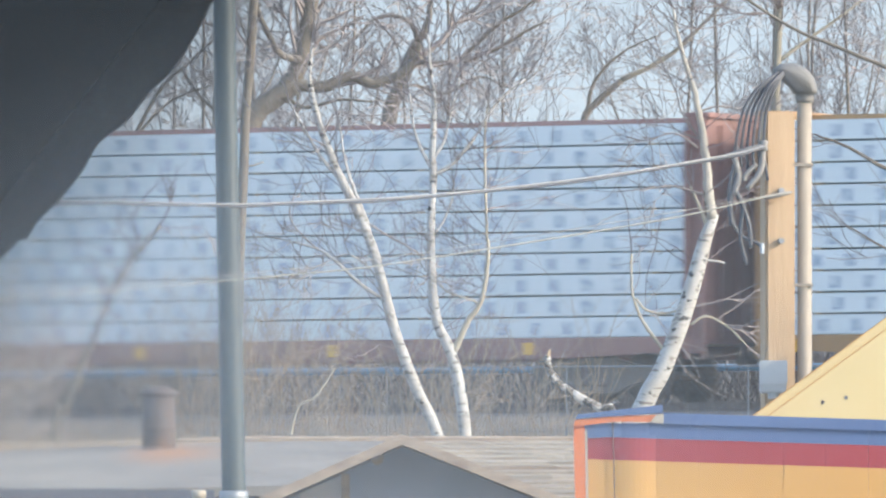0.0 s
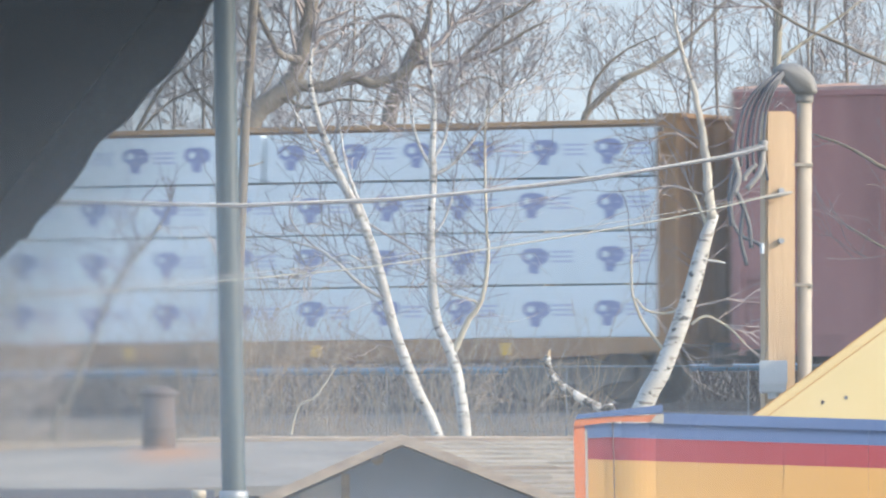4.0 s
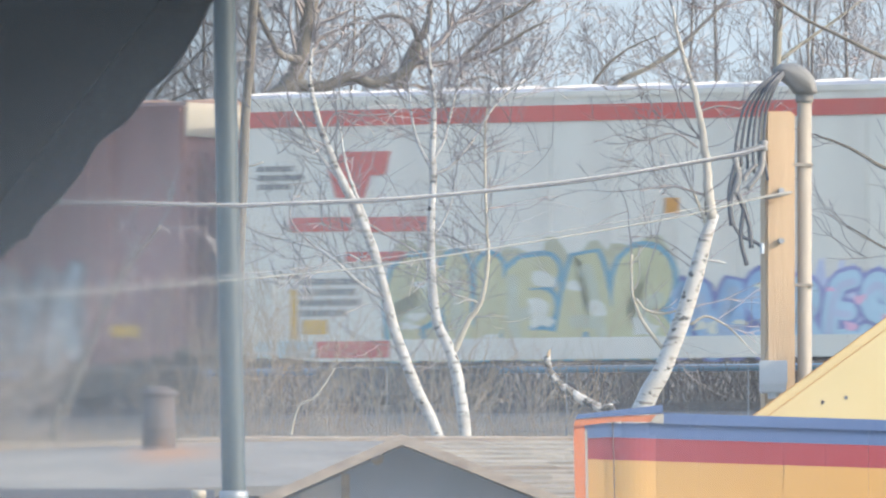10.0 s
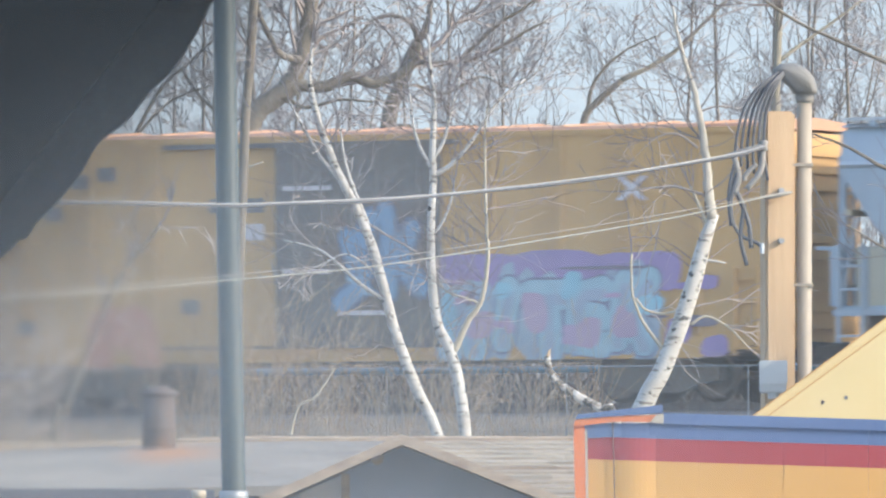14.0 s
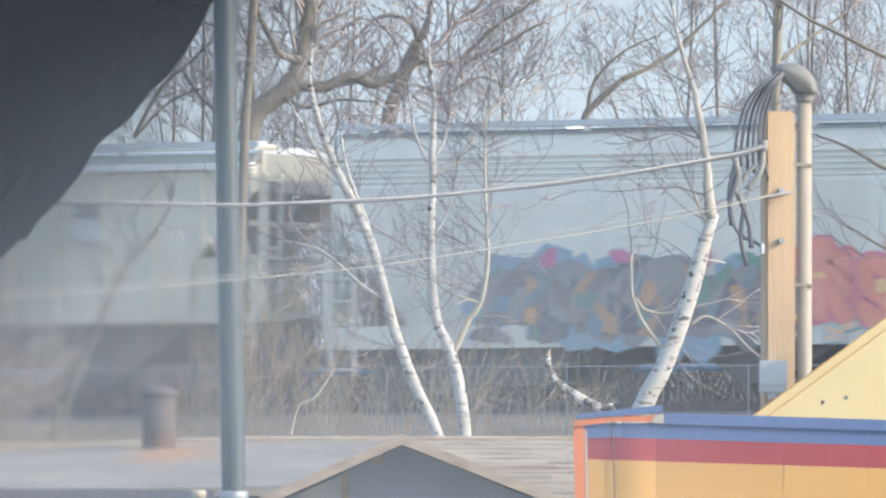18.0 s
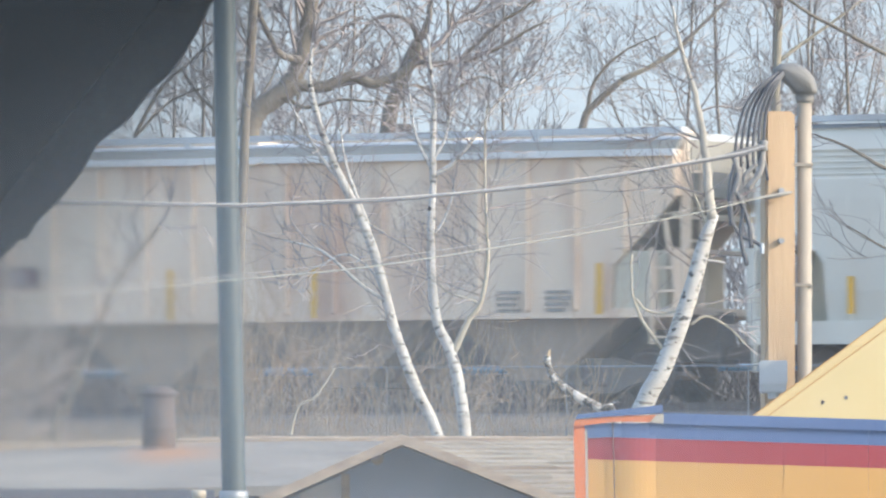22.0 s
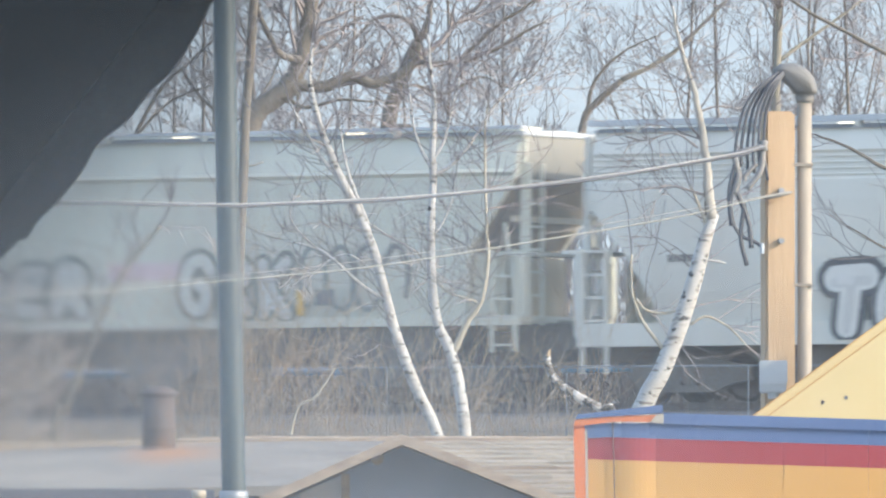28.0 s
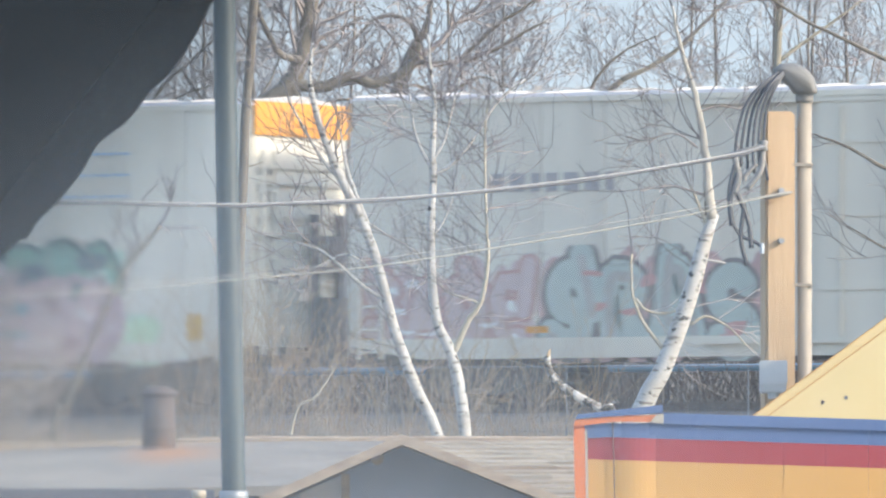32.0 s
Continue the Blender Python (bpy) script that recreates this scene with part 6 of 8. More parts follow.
    limb(t, "trunk", [(6.774, 232.000, 4.650), (6.844, 232.000, 9.522), (6.867, 232.000, 12.886), (6.960, 232.000, 14.858)], 0.13, 0.09, BARK_MID, g, rng, 16, 1.4, 3, start=0.75)
    limb(t, "limb", [(6.867, 232.000, 12.886), (7.494, 232.000, 13.350), (8.306, 232.000, 13.930), (9.002, 232.000, 14.510)], 0.06, 0.02, BARK_PALE, g, rng, 10, 1.1, 3)
    crown_part(g, TWIG, t)
    t = thing("bare_tree", "bare tree with many fine slanting limbs beyond the track", "tree", "bare trees", at=Matrix.Identity(4))
    g = Geo()
    limb(t, "trunk", [(-4.862, 236.000, 4.689), (-4.767, 236.000, 9.645), (-4.720, 236.000, 12.241), (-4.555, 236.000, 13.657), (-4.413, 236.000, 15.073)], 0.15, 0.09, BARK_DARK, g, rng, 12, 1.3, 3, start=0.6)
    limb(t, "limb", [(-4.720, 236.000, 12.005), (-5.121, 236.000, 12.418), (-5.499, 236.000, 12.973), (-5.829, 236.000, 13.421)], 0.05, 0.02, BARK_DARK, g, rng, 8, 0.9, 3)
    limb(t, "limb", [(-6.443, 236.000, 11.533), (-5.924, 236.000, 12.477), (-5.334, 236.000, 13.044), (-4.649, 236.000, 13.681)], 0.06, 0.03, BARK_DARK, g, rng, 10, 0.9, 3)
    limb(t, "limb", [(-6.466, 236.000, 11.486), (-5.711, 236.000, 12.241), (-4.862, 236.000, 12.595), (-4.177, 236.000, 12.949)], 0.045, 0.02, BARK_DARK, g, rng, 8, 0.8, 3)
    crown_part(g, TWIG, t)
    # more bare trees behind
    for i, (bearing, d, s, lean) in enumerate(((-0.0242, 262, 1, 0.02), (-0.0157, 258, 1, -0.03), (-0.0087, 268, 1, 0.02), (0.0003, 262, 1, 0), (0.0048, 274, 0.9, 0.02), (0.0205, 270, 0.75, 0.03), (0.0253, 262, 0.95, -0.02), (0.0338, 262, 1, -0.03), (0.0383, 256, 1.1, 0.03), (0.0283, 250, 0.9, 0.02), (0.0360, 248, 1, -0.01), (0.0318, 252, 0.8, 0.03), (-0.0217, 250, 0.9, 0.01), (-0.0122, 250, 0.8, -0.02))):
        bx = bearing * d
        t = thing("bare_tree", "bare winter tree with fine twigs in the woods behind", "tree", "bare trees", at=Matrix.Identity(4))
        g = Geo()
        pts = [(bx + lean * z + rng.uniform(-0.1, 0.1), d + rng.uniform(-0.2, 0.2), 3.9 + z) for z in (0, 2.5, 5.0, 7.5, 10.0, 12.5)]
        limb(t, "trunk", pts, 0.085 * s, 0.04, BARK_DARK, g, rng, int(10 * s), 1.5 * s, 3, 0.16, 7, 0.007, 0.42)
        for q in range(2):
            z = rng.uniform(5.5, 8.0)
            w = rng.choice((-1, 1)) * rng.uniform(0.8, 1.7)
            limb(t, "limb", [(bx + lean * z, d, 3.9 + z), (bx + lean * z + w * 0.4, d + 0.3, 4.5 + z), (bx + lean * z + w, d + 0.5, 5.6 + z), (bx + lean * z + w * 1.3, d + 0.6, 7.2 + z)], 0.05, 0.02, BARK_DARK, g, rng, 6, 1.2, 3, 0.14, 6, 0.007)
        crown_part(g, TWIG, t)


big_trees()


def near_trees():
    rng = random.Random(9)
    t = thing("birch_tree", "slender white birch leaning to one side, bare winter branches", "tree", "birch trees", at=Matrix.Identity(4))
    g = Geo()
    part("trunk", Geo().tube(smooth_path([(0.092, 115.000, -0.050), (0.035, 115.000, 3.055), (-0.058, 115.000, 3.803), (-0.253, 115.000, 4.234), (-0.483, 115.000, 4.838), (-0.587, 115.000, 5.240), (-0.713, 115.000, 5.700), (-0.851, 115.000, 6.046)], 3), [0.064, 0.063, 0.062, 0.062, 0.061, 0.060, 0.059, 0.058, 0.058, 0.057, 0.056, 0.055, 0.054, 0.054, 0.053, 0.052, 0.051, 0.050, 0.050, 0.048, 0.046, 0.044], 12), BIRCH, t, smooth=True)
    limb(t, "limb", [(-0.840, 115.000, 6.022), (-1.035, 115.000, 6.402), (-1.208, 115.000, 6.822), (-1.305, 115.000, 7.138), (-1.357, 115.000, 7.454), (-1.328, 115.000, 7.799)], 0.052, 0.014, BIRCH, g, rng, 10, 0.55, 2, thin=0.0055)
    limb(t, "limb", [(-0.742, 115.000, 5.758), (-0.782, 115.000, 5.988), (-0.897, 115.000, 6.276), (-0.989, 115.000, 6.563), (-1.058, 115.000, 6.966)], 0.030, 0.008, BIRCH, g, rng, 6, 0.4, 2, thin=0.0055)
    limb(t, "limb", [(-1.024, 115.000, 6.379), (-1.202, 115.000, 6.575), (-1.374, 115.000, 6.851), (-1.564, 115.000, 7.195)], 0.022, 0.011, BIRCH, g, rng, 6, 0.4, 2, thin=0.0055)
    limb(t, "limb", [(-0.552, 115.000, 5.154), (-0.828, 115.000, 5.327), (-1.104, 115.000, 5.574), (-1.288, 115.000, 5.700), (-1.633, 115.000, 5.793)], 0.022, 0.011, BIRCH, g, rng, 7, 0.45, 2, thin=0.0055)
    limb(t, "limb", [(-0.621, 115.000, 5.327), (-0.782, 115.000, 5.528), (-1.000, 115.000, 5.643), (-1.254, 115.000, 5.528), (-1.518, 115.000, 5.413)], 0.013, 0.008, BIRCH, g, rng, 6, 0.4, 2, thin=0.007)
    limb(t, "limb", [(-0.828, 115.000, 5.999), (-0.540, 115.000, 5.816), (-0.282, 115.000, 5.672), (-0.081, 115.000, 5.470)], 0.012, 0.008, TWIG, g, rng, 5, 0.35, 1, thin=0.007)
    limb(t, "limb", [(-1.288, 115.000, 5.700), (-1.472, 115.000, 5.873), (-1.564, 115.000, 6.046), (-1.518, 115.000, 6.247)], 0.010, 0.007, TWIG, g, rng, 4, 0.3, 1, thin=0.007)
    limb(t, "limb", [(-1.230, 115.000, 6.851), (-1.087, 115.000, 7.081), (-0.828, 115.000, 7.052), (-0.483, 115.000, 7.081)], 0.012, 0.006, TWIG, g, rng, 4, 0.3, 1, thin=0.005)
    crown_part(g, TWIG, t)
    t = thing("birch_tree", "white forked birch with fine bare branches", "tree", "birch trees", at=Matrix.Identity(4))
    g = Geo()
    part("trunk", Geo().tube(smooth_path([(0.305, 113.000, -0.052), (0.282, 113.000, 3.044), (0.226, 113.000, 3.779), (0.158, 113.000, 4.287), (0.068, 113.000, 4.637), (-0.057, 113.000, 4.897), (-0.113, 113.000, 5.361), (-0.119, 113.000, 5.869), (-0.096, 113.000, 6.321)], 3), [0.066, 0.065, 0.064, 0.063, 0.062, 0.061, 0.060, 0.060, 0.059, 0.058, 0.057, 0.056, 0.055, 0.054, 0.052, 0.050, 0.049, 0.047, 0.045, 0.044, 0.042, 0.040, 0.039, 0.037, 0.035], 12), BIRCH, t, smooth=True)
    limb(t, "limb", [(-0.096, 113.000, 6.310), (-0.107, 113.000, 6.660), (-0.090, 113.000, 7.056), (-0.124, 113.000, 7.423), (-0.147, 113.000, 7.790)], 0.042, 0.010, BIRCH, g, rng, 12, 0.5, 2, thin=0.0055)
    limb(t, "limb", [(-0.096, 113.000, 6.378), (0.090, 113.000, 6.491), (0.305, 113.000, 6.745), (0.542, 113.000, 7.112), (0.825, 113.000, 7.338)], 0.026, 0.011, BIRCH, g, rng, 10, 0.45, 2, thin=0.0055)
    limb(t, "limb", [(-0.107, 113.000, 6.434), (-0.237, 113.000, 6.671), (-0.305, 113.000, 6.914), (-0.339, 113.000, 7.197)], 0.020, 0.011, BIRCH, g, rng, 6, 0.35, 2, thin=0.0055)
    limb(t, "limb", [(-0.102, 113.000, 6.547), (0.006, 113.000, 6.717), (0.090, 113.000, 7.056), (0.175, 113.000, 7.395)], 0.020, 0.011, BIRCH, g, rng, 6, 0.4, 2, thin=0.0055)
    limb(t, "limb", [(-0.113, 113.000, 5.756), (0.006, 113.000, 5.926), (0.090, 113.000, 6.152), (0.107, 113.000, 6.321)], 0.014, 0.009, BIRCH, g, rng, 4, 0.3, 1, thin=0.005)
    limb(t, "limb", [(0.103, 113.000, 4.608), (0.189, 113.000, 4.784), (0.254, 113.000, 4.921), (0.355, 113.000, 5.062), (0.401, 113.000, 5.173), (0.436, 113.000, 5.416), (0.451, 113.000, 5.668), (0.436, 113.000, 5.870), (0.418, 113.000, 6.720), (0.450, 113.000, 7.130)], 0.036, 0.008, BARK_PALE, g, rng, 16, 0.5, 2, thin=0.0045, start=0.45)
    limb(t, "limb", [(0.365, 113.000, 5.082), (0.305, 113.000, 5.118), (0.214, 113.000, 5.153), (0.113, 113.000, 5.178), (0.022, 113.000, 5.224), (-0.049, 113.000, 5.325)], 0.014, 0.006, BARK_PALE, g, rng, 4, 0.3, 1, thin=0.005)
    crown_part(g, TWIG, t)
    t = thing("birch_tree", "thick leaning white birch with a bent grey top", "tree", "birch trees", at=Matrix.Identity(4))
    g = Geo()
    part("trunk", Geo().tube(smooth_path([(1.280, 100.000, -0.050), (1.580, 100.000, 3.170), (1.790, 100.000, 3.910), (1.930, 100.000, 4.170), (2.090, 100.000, 4.570), (2.220, 100.000, 4.970), (2.320, 100.000, 5.345), (2.410, 100.000, 5.580)], 3), [0.100, 0.098, 0.095, 0.093, 0.090, 0.088, 0.086, 0.085, 0.083, 0.082, 0.080, 0.078, 0.077, 0.075, 0.074, 0.072, 0.070, 0.066, 0.061, 0.054, 0.046, 0.037], 12), BIRCH, t, smooth=True)
    limb(t, "limb", [(2.390, 100.000, 5.530), (2.350, 100.000, 5.770), (2.330, 100.000, 6.070), (2.280, 100.000, 6.395), (2.210, 100.000, 6.720), (2.110, 100.000, 7.020), (2.030, 100.000, 7.420)], 0.050, 0.013, BARK_GREY, g, rng, 12, 0.6, 2, thin=0.005)
    limb(t, "limb", [(1.950, 100.000, 4.380), (1.830, 100.000, 4.530), (1.760, 100.000, 4.640), (1.705, 100.000, 4.770), (1.675, 100.000, 4.880), (1.665, 100.000, 5.071), (1.670, 100.000, 5.221)], 0.017, 0.010, BARK_PALE, g, rng, 4, 0.4, 1, thin=0.005)
    limb(t, "limb", [(1.710, 100.000, 4.830), (1.770, 100.000, 4.745), (1.845, 100.000, 4.710), (1.955, 100.000, 4.695), (2.080, 100.000, 4.720)], 0.010, 0.011, BARK_PALE, g, rng, 4, 0.35, 1, thin=0.005)
    limb(t, "limb", [(2.190, 100.000, 4.595), (2.330, 100.000, 4.670), (2.530, 100.000, 4.570), (2.680, 100.000, 4.420)], 0.014, 0.006, BARK_PALE, g, rng, 5, 0.4, 1, thin=0.005)
    limb(t, "limb", [(2.280, 100.000, 5.170), (2.390, 100.000, 5.160), (2.505, 100.000, 5.140)], 0.016, 0.008, BIRCH, g, rng, 0)
    limb(t, "limb", [(2.310, 100.000, 5.746), (2.075, 100.000, 5.816), (1.925, 100.000, 5.816), (1.575, 100.000, 5.776)], 0.013, 0.005, TWIG, g, rng, 9, 0.32, 2, thin=0.0035)
    limb(t, "limb", [(2.260, 100.000, 6.162), (2.080, 100.000, 6.282), (1.905, 100.000, 6.262), (1.770, 100.000, 6.152)], 0.011, 0.004, TWIG, g, rng, 10, 0.32, 2, thin=0.0035)
    limb(t, "limb", [(2.240, 100.000, 6.472), (2.455, 100.000, 6.532), (2.730, 100.000, 6.472)], 0.011, 0.004, TWIG, g, rng, 8, 0.3, 2, thin=0.0035)
    limb(t, "stub", [(2.350, 100.000, 5.561), (2.335, 100.000, 5.746), (2.325, 100.000, 5.881)], 0.030, 0.022, BARK_DARK, g, rng, 0, label="dark broken stub")
    limb(t, "limb", [(2.340, 100.000, 5.470), (2.260, 100.000, 5.670), (2.190, 100.000, 5.820)], 0.020, 0.010, BARK_PALE, g, rng, 3, 0.3, 1, thin=0.005)
    crown_part(g, TWIG, t)
    t = thing("broken_birch", "broken white birch stem bent over in the brush", "tree", "birch trees", at=Matrix.Identity(4))
    path = smooth_path([(1.799, 104.000, -0.049), (1.643, 104.000, 3.513), (1.440, 104.000, 3.903), (1.316, 104.000, 3.980), (1.195, 104.000, 4.051), (1.088, 104.000, 4.126), (1.016, 104.000, 4.206), (0.967, 104.000, 4.300), (0.970, 104.000, 4.393)], 4)
    n = len(path) - 1
    part("trunk", Geo().tube([p + shake(rng, 0.009) for p in path], [(0.052 - 0.020 * i / n) * rng.uniform(0.78, 1.15) for i in range(n + 1)], 9), BIRCH_ROUGH, t)
    for f in (0.55, 0.66, 0.74, 0.83, 0.91):
        p = path[int(f * n)]
        part("peeling_bark", Geo().tube([p + Vector((0.02, -0.03, -0.03)), p + Vector((-0.01, -0.045, 0.012)), p + Vector((-0.035, -0.035, 0.035))], [0.016, 0.026, 0.006], 5), BARK_DARK if f != 0.74 else BIRCH, t)
    part("splinter", Geo().tube([path[-1], path[-1] + Vector((0.008, 0, 0.05)), path[-1] + Vector((0.03, 0, 0.07))], [0.022, 0.012, 0.003], 5), STALK, t, "torn tan wood at the break")
    t = thing("bare_tree", "thin grey-barked tree standing before the track", "tree", "bare trees", at=Matrix.Identity(4))
    g = Geo()
    limb(t, "trunk", [(-2.368, 128.000, -0.051), (-2.342, 128.000, 4.026), (-2.298, 128.000, 6.010), (-2.246, 128.000, 7.354), (-2.202, 128.000, 8.058), (-2.125, 128.000, 9.274)], 0.060, 0.050, BARK_DARK, g, rng, 8, 0.8, 2, start=0.7, thin=0.0055)
    limb(t, "limb", [(-2.214, 128.000, 7.002), (-2.138, 128.000, 7.021), (-2.035, 128.000, 7.059)], 0.012, 0.008, BARK_PALE, g, rng, 0)
    crown_part(g, TWIG, t)
    t = thing("sapling", "dry brown sapling in front of the track", "tree", "", at=Matrix.Identity(4))
    g = Geo()
    limb(t, "trunk", [(-5.100, 140.000, -0.050), (-4.788, 140.000, 4.177), (-4.711, 140.000, 4.359), (-4.417, 140.000, 5.095), (-4.228, 140.000, 5.578), (-4.053, 140.000, 5.971), (-3.864, 140.000, 6.265), (-3.647, 140.000, 6.524), (-3.514, 140.000, 6.699)], 0.042, 0.026, BARK_DARK, g, rng, 8, 0.6, 2, start=0.5, thin=0.007)
    crown_part(g, TWIG, t)
    t = thing("fallen_branch", "pale dead branch leaning in the brush", "branch", "", at=Matrix.Identity(4))
    limb(t, "stem", [(-2.073, 142.000, -0.057), (-1.981, 142.000, 3.209), (-1.860, 142.000, 4.381), (-1.626, 142.000, 4.594), (-1.463, 142.000, 4.807), (-1.363, 142.000, 4.970)], 0.018, 0.012, BARK_PALE, Geo(), rng, 0)


def fine_twigs():
    """Thin dark shoots along the birch stems, one spray under each tree."""
    rng = random.Random(41)
    birches = [ob for ob in bpy.data.objects if ob.name.startswith("birch_tree")]
    for ob, d, line, n in ((birches[0], 115.0, ((-0.25, 4.3), (-0.58, 5.2), (-0.85, 6.05), (-1.21, 6.82), (-1.35, 7.5)), 24), (birches[1], 113.0, ((0.07, 4.7), (-0.11, 5.4), (-0.11, 6.3), (-0.10, 7.0), (-0.14, 7.7)), 22),
                           (birches[1], 113.0, ((0.36, 5.1), (0.44, 5.8), (0.42, 6.4), (0.44, 7.1)), 20), (birches[2], 100.0, ((2.22, 5.0), (2.38, 5.5), (2.33, 6.1), (2.2, 6.75), (2.05, 7.4)), 18)):
        g = Geo()
        for i in range(n):
            f = rng.random() * (len(line) - 1.001)
            (ax, az), (bx, bz) = line[int(f)], line[int(f) + 1]
            u = f - int(f)
            p = Vector((ax + (bx - ax) * u, d, az + (bz - az) * u))
            way = Vector((rng.choice((-1, 1)) * rng.uniform(0.5, 1.0), rng.uniform(-0.6, 0.6), rng.uniform(0.0, 0.9)))
            twig(g, p, way, rng.uniform(0.4, 0.85), 0.0065, 2, rng, 0.06, 0.2, 0.0034, (1, 3))
        tagged(part("fine_twigs", g, TWIG_DARK, ob, "fine dark shoots"), kind="stuff")


near_trees()
fine_twigs()

SWAY = []


def right_tree():
    """A tree outside the view whose low limb swings in the wind."""
    rng = random.Random(12)
    t = thing("bare_tree", "bare tree reaching in with a limb that swings in the wind", "tree", "bare trees", at=Matrix.Translation((4.565, 95.000, 6.385)))
    b = Vector((4.565, 95.000, 6.385))
    base = Vector((4.684, 95.000, 0.001))
    g = Geo()
    limb(t, "trunk", [base - b, Vector((4.636, 95.000, 3.891)) - b, Vector((4.565, 95.000, 6.385)) - b, Vector((4.494, 95.000, 8.642)) - b], 0.16, 0.10, BARK_DARK, g, rng, 0)
    limb(t, "limb", [Vector(q) - b for q in ((4.588, 95.000, 5.506), (4.114, 95.000, 5.673), (3.724, 95.000, 5.801), (3.425, 95.000, 5.972), (3.126, 95.000, 6.086))], 0.025, 0.009, BARK_DARK, g, rng, 7, 0.4, 2, thin=0.004)
    limb(t, "limb", [Vector(q) - b for q in ((4.598, 95.000, 4.746), (4.114, 95.000, 4.937), (3.724, 95.000, 5.127), (3.401, 95.000, 5.316))], 0.02, 0.006, BARK_DARK, g, rng, 7, 0.4, 2, thin=0.004)
    crown_part(g, TWIG, t)
    g2 = Geo()
    br = limb(t, "swinging_limb", [Vector(q) - b for q in ((4.565, 95.000, 6.385), (4.114, 95.000, 6.504), (3.724, 95.000, 6.656), (3.306, 95.000, 6.827), (2.926, 95.000, 6.989), (2.537, 95.000, 7.240), (2.119, 95.000, 7.502))], 0.021, 0.010, BARK_DARK, g2, rng, 9, 0.6, 2, thin=0.005)
    ob = part("twig_spray", g2, TWIG_DARK, br)
    ob["kind"] = "stuff"
    SWAY.append(br)


right_tree()


def brush():
    rng = random.Random(17)

    def stems(name, label, count, s0, s1, o0, o1, h0, h1, mat, depth, thin, lean=0.25, wander=0.12, drift=0.0, kids=(2, 3)):
        g = Geo()
        for i in range(count):
            s, o = rng.uniform(s0, s1), rng.uniform(o0, o1)
            p = Vector(on_track(s, o, ground_z(o) - 0.05))
            d = Vector((rng.uniform(-lean, lean) + drift, rng.uniform(-lean, lean), 1))
            twig(g, p, d, rng.uniform(h0, h1), rng.uniform(thin, thin * 1.8), depth, rng, 0.10, wander, thin, kids)
        return solid(name, g, mat, label, "brush", kind="stuff")
    stems("brush", "thin upright dry stems on the embankment slope", 80, -11, 11, -10, -5.0, 0.5, 1.3, TWIG_MID, 1, 0.0036, 0.16, 0.10, 0.0, (0, 2))
    stems("brush", "fine tan brush stems on the embankment slope", 190, -1.5, 5.0, -10, -5.0, 0.6, 1.45, STRAW, 2, 0.0036, 0.20, 0.15, 0.0, (0, 3))
    stems("tall_brush", "wind-bent dry shrubs with pale pinkish stems", 90, -11.0, -7.2, -10, -5, 1.0, 2.0, PALE_STEM, 3, 0.008, 0.25, 0.16, 0.45)
    stems("tall_brush", "wind-bent tan shrubs with wispy bare tops", 75, -7.4, -4.8, -9.5, -6, 1.1, 2.2, PALE_STEM, 3, 0.0055, 0.16, 0.13, 0.42, (1, 3))
    stems("tall_brush", "thin upright tan saplings among the birches", 78, -1.7, 1.3, -9.5, -6.5, 1.2, 2.5, STALK, 2, 0.0052, 0.12, 0.12, 0.0, (1, 3))
    stems("tall_brush", "thin upright saplings beside the broken birch", 70, 1.2, 6.0, -9.5, -6.5, 0.9, 1.8, STALK, 2, 0.0044, 0.16, 0.13, 0.0, (1, 3))
    stems("undergrowth", "low dark bramble tangle on the bank beyond the track", 1100, -15, 13, 3.4, 8.5, 0.6, 1.4, BRAMBLE, 2, 0.008, 0.5)
    stems("thicket", "dense bare thicket beyond the track", 700, -16, 14, 6, 22, 1.2, 2.6, TWIG, 2, 0.012, 0.3)
    g = Geo()
    for i in range(3600):
        s, o = rng.uniform(-11, 11), rng.uniform(-9.5, -3.6)
        p = Vector(on_track(s, o, ground_z(o) - 0.04))
        q = p + Vector((rng.uniform(-0.12, 0.12), rng.uniform(-0.12, 0.12), rng.uniform(0.12, 0.42)))
        g.tube([p, p.lerp(q, 0.6) + shake(rng, 0.02), q], [0.006, 0.005, 0.002], 3)
    solid("dry_grass", g, STRAW, "tufts of dry straw-coloured grass on the embankment", "grass", kind="stuff")


brush()

# ---- fence in front of the track ----
GALV = surface("galvanised_steel", (0.24, 0.26, 0.28), (0.34, 0.36, 0.38), 6.0, 0.5, 0.5)


FENCE_STEEL = surface("dull_fence_steel", (0.17, 0.20, 0.23), (0.22, 0.25, 0.28), 3.0, 0.7, 0.1)


def fence():
    f = thing("chain_link_fence", "thin galvanised fence of posts and a top rail in the brush", "fence", at=Matrix.Identity(4))
    a, b = Vector((-13.0, 188.0, 0)), Vector((8.0, 181.8, 0))
    way = (b - a).normalized()
    top = 5.75

    def at(s, z):
        return a + way * s + Vector((0, 0, z))
    for k in range(8):
        part("fence_post", Geo().tube([at(0.4 + k * 3.05, 4.1), at(0.4 + k * 3.05, top)], 0.010, 8), FENCE_STEEL, f)
    n = (b - a).length
    part("top_rail", Geo().tube([at(0, top), at(n, top)], 0.011, 6), FENCE_STEEL, f)
    part("tension_wire", Geo().tube([at(0, 4.7), at(n, 4.7)], 0.004, 4), GALV, f)
    g = Geo()
    for k in range(int(n / 0.12) - 4):
        g.tube([at(k * 0.12, 4.7), at(k * 0.12 + 0.5, 5.2), at(k * 0.12, top)], 0.002, 3)
    ob = part("wire_mesh", g, GALV, f)
    ob["kind"] = "stuff"


fence()

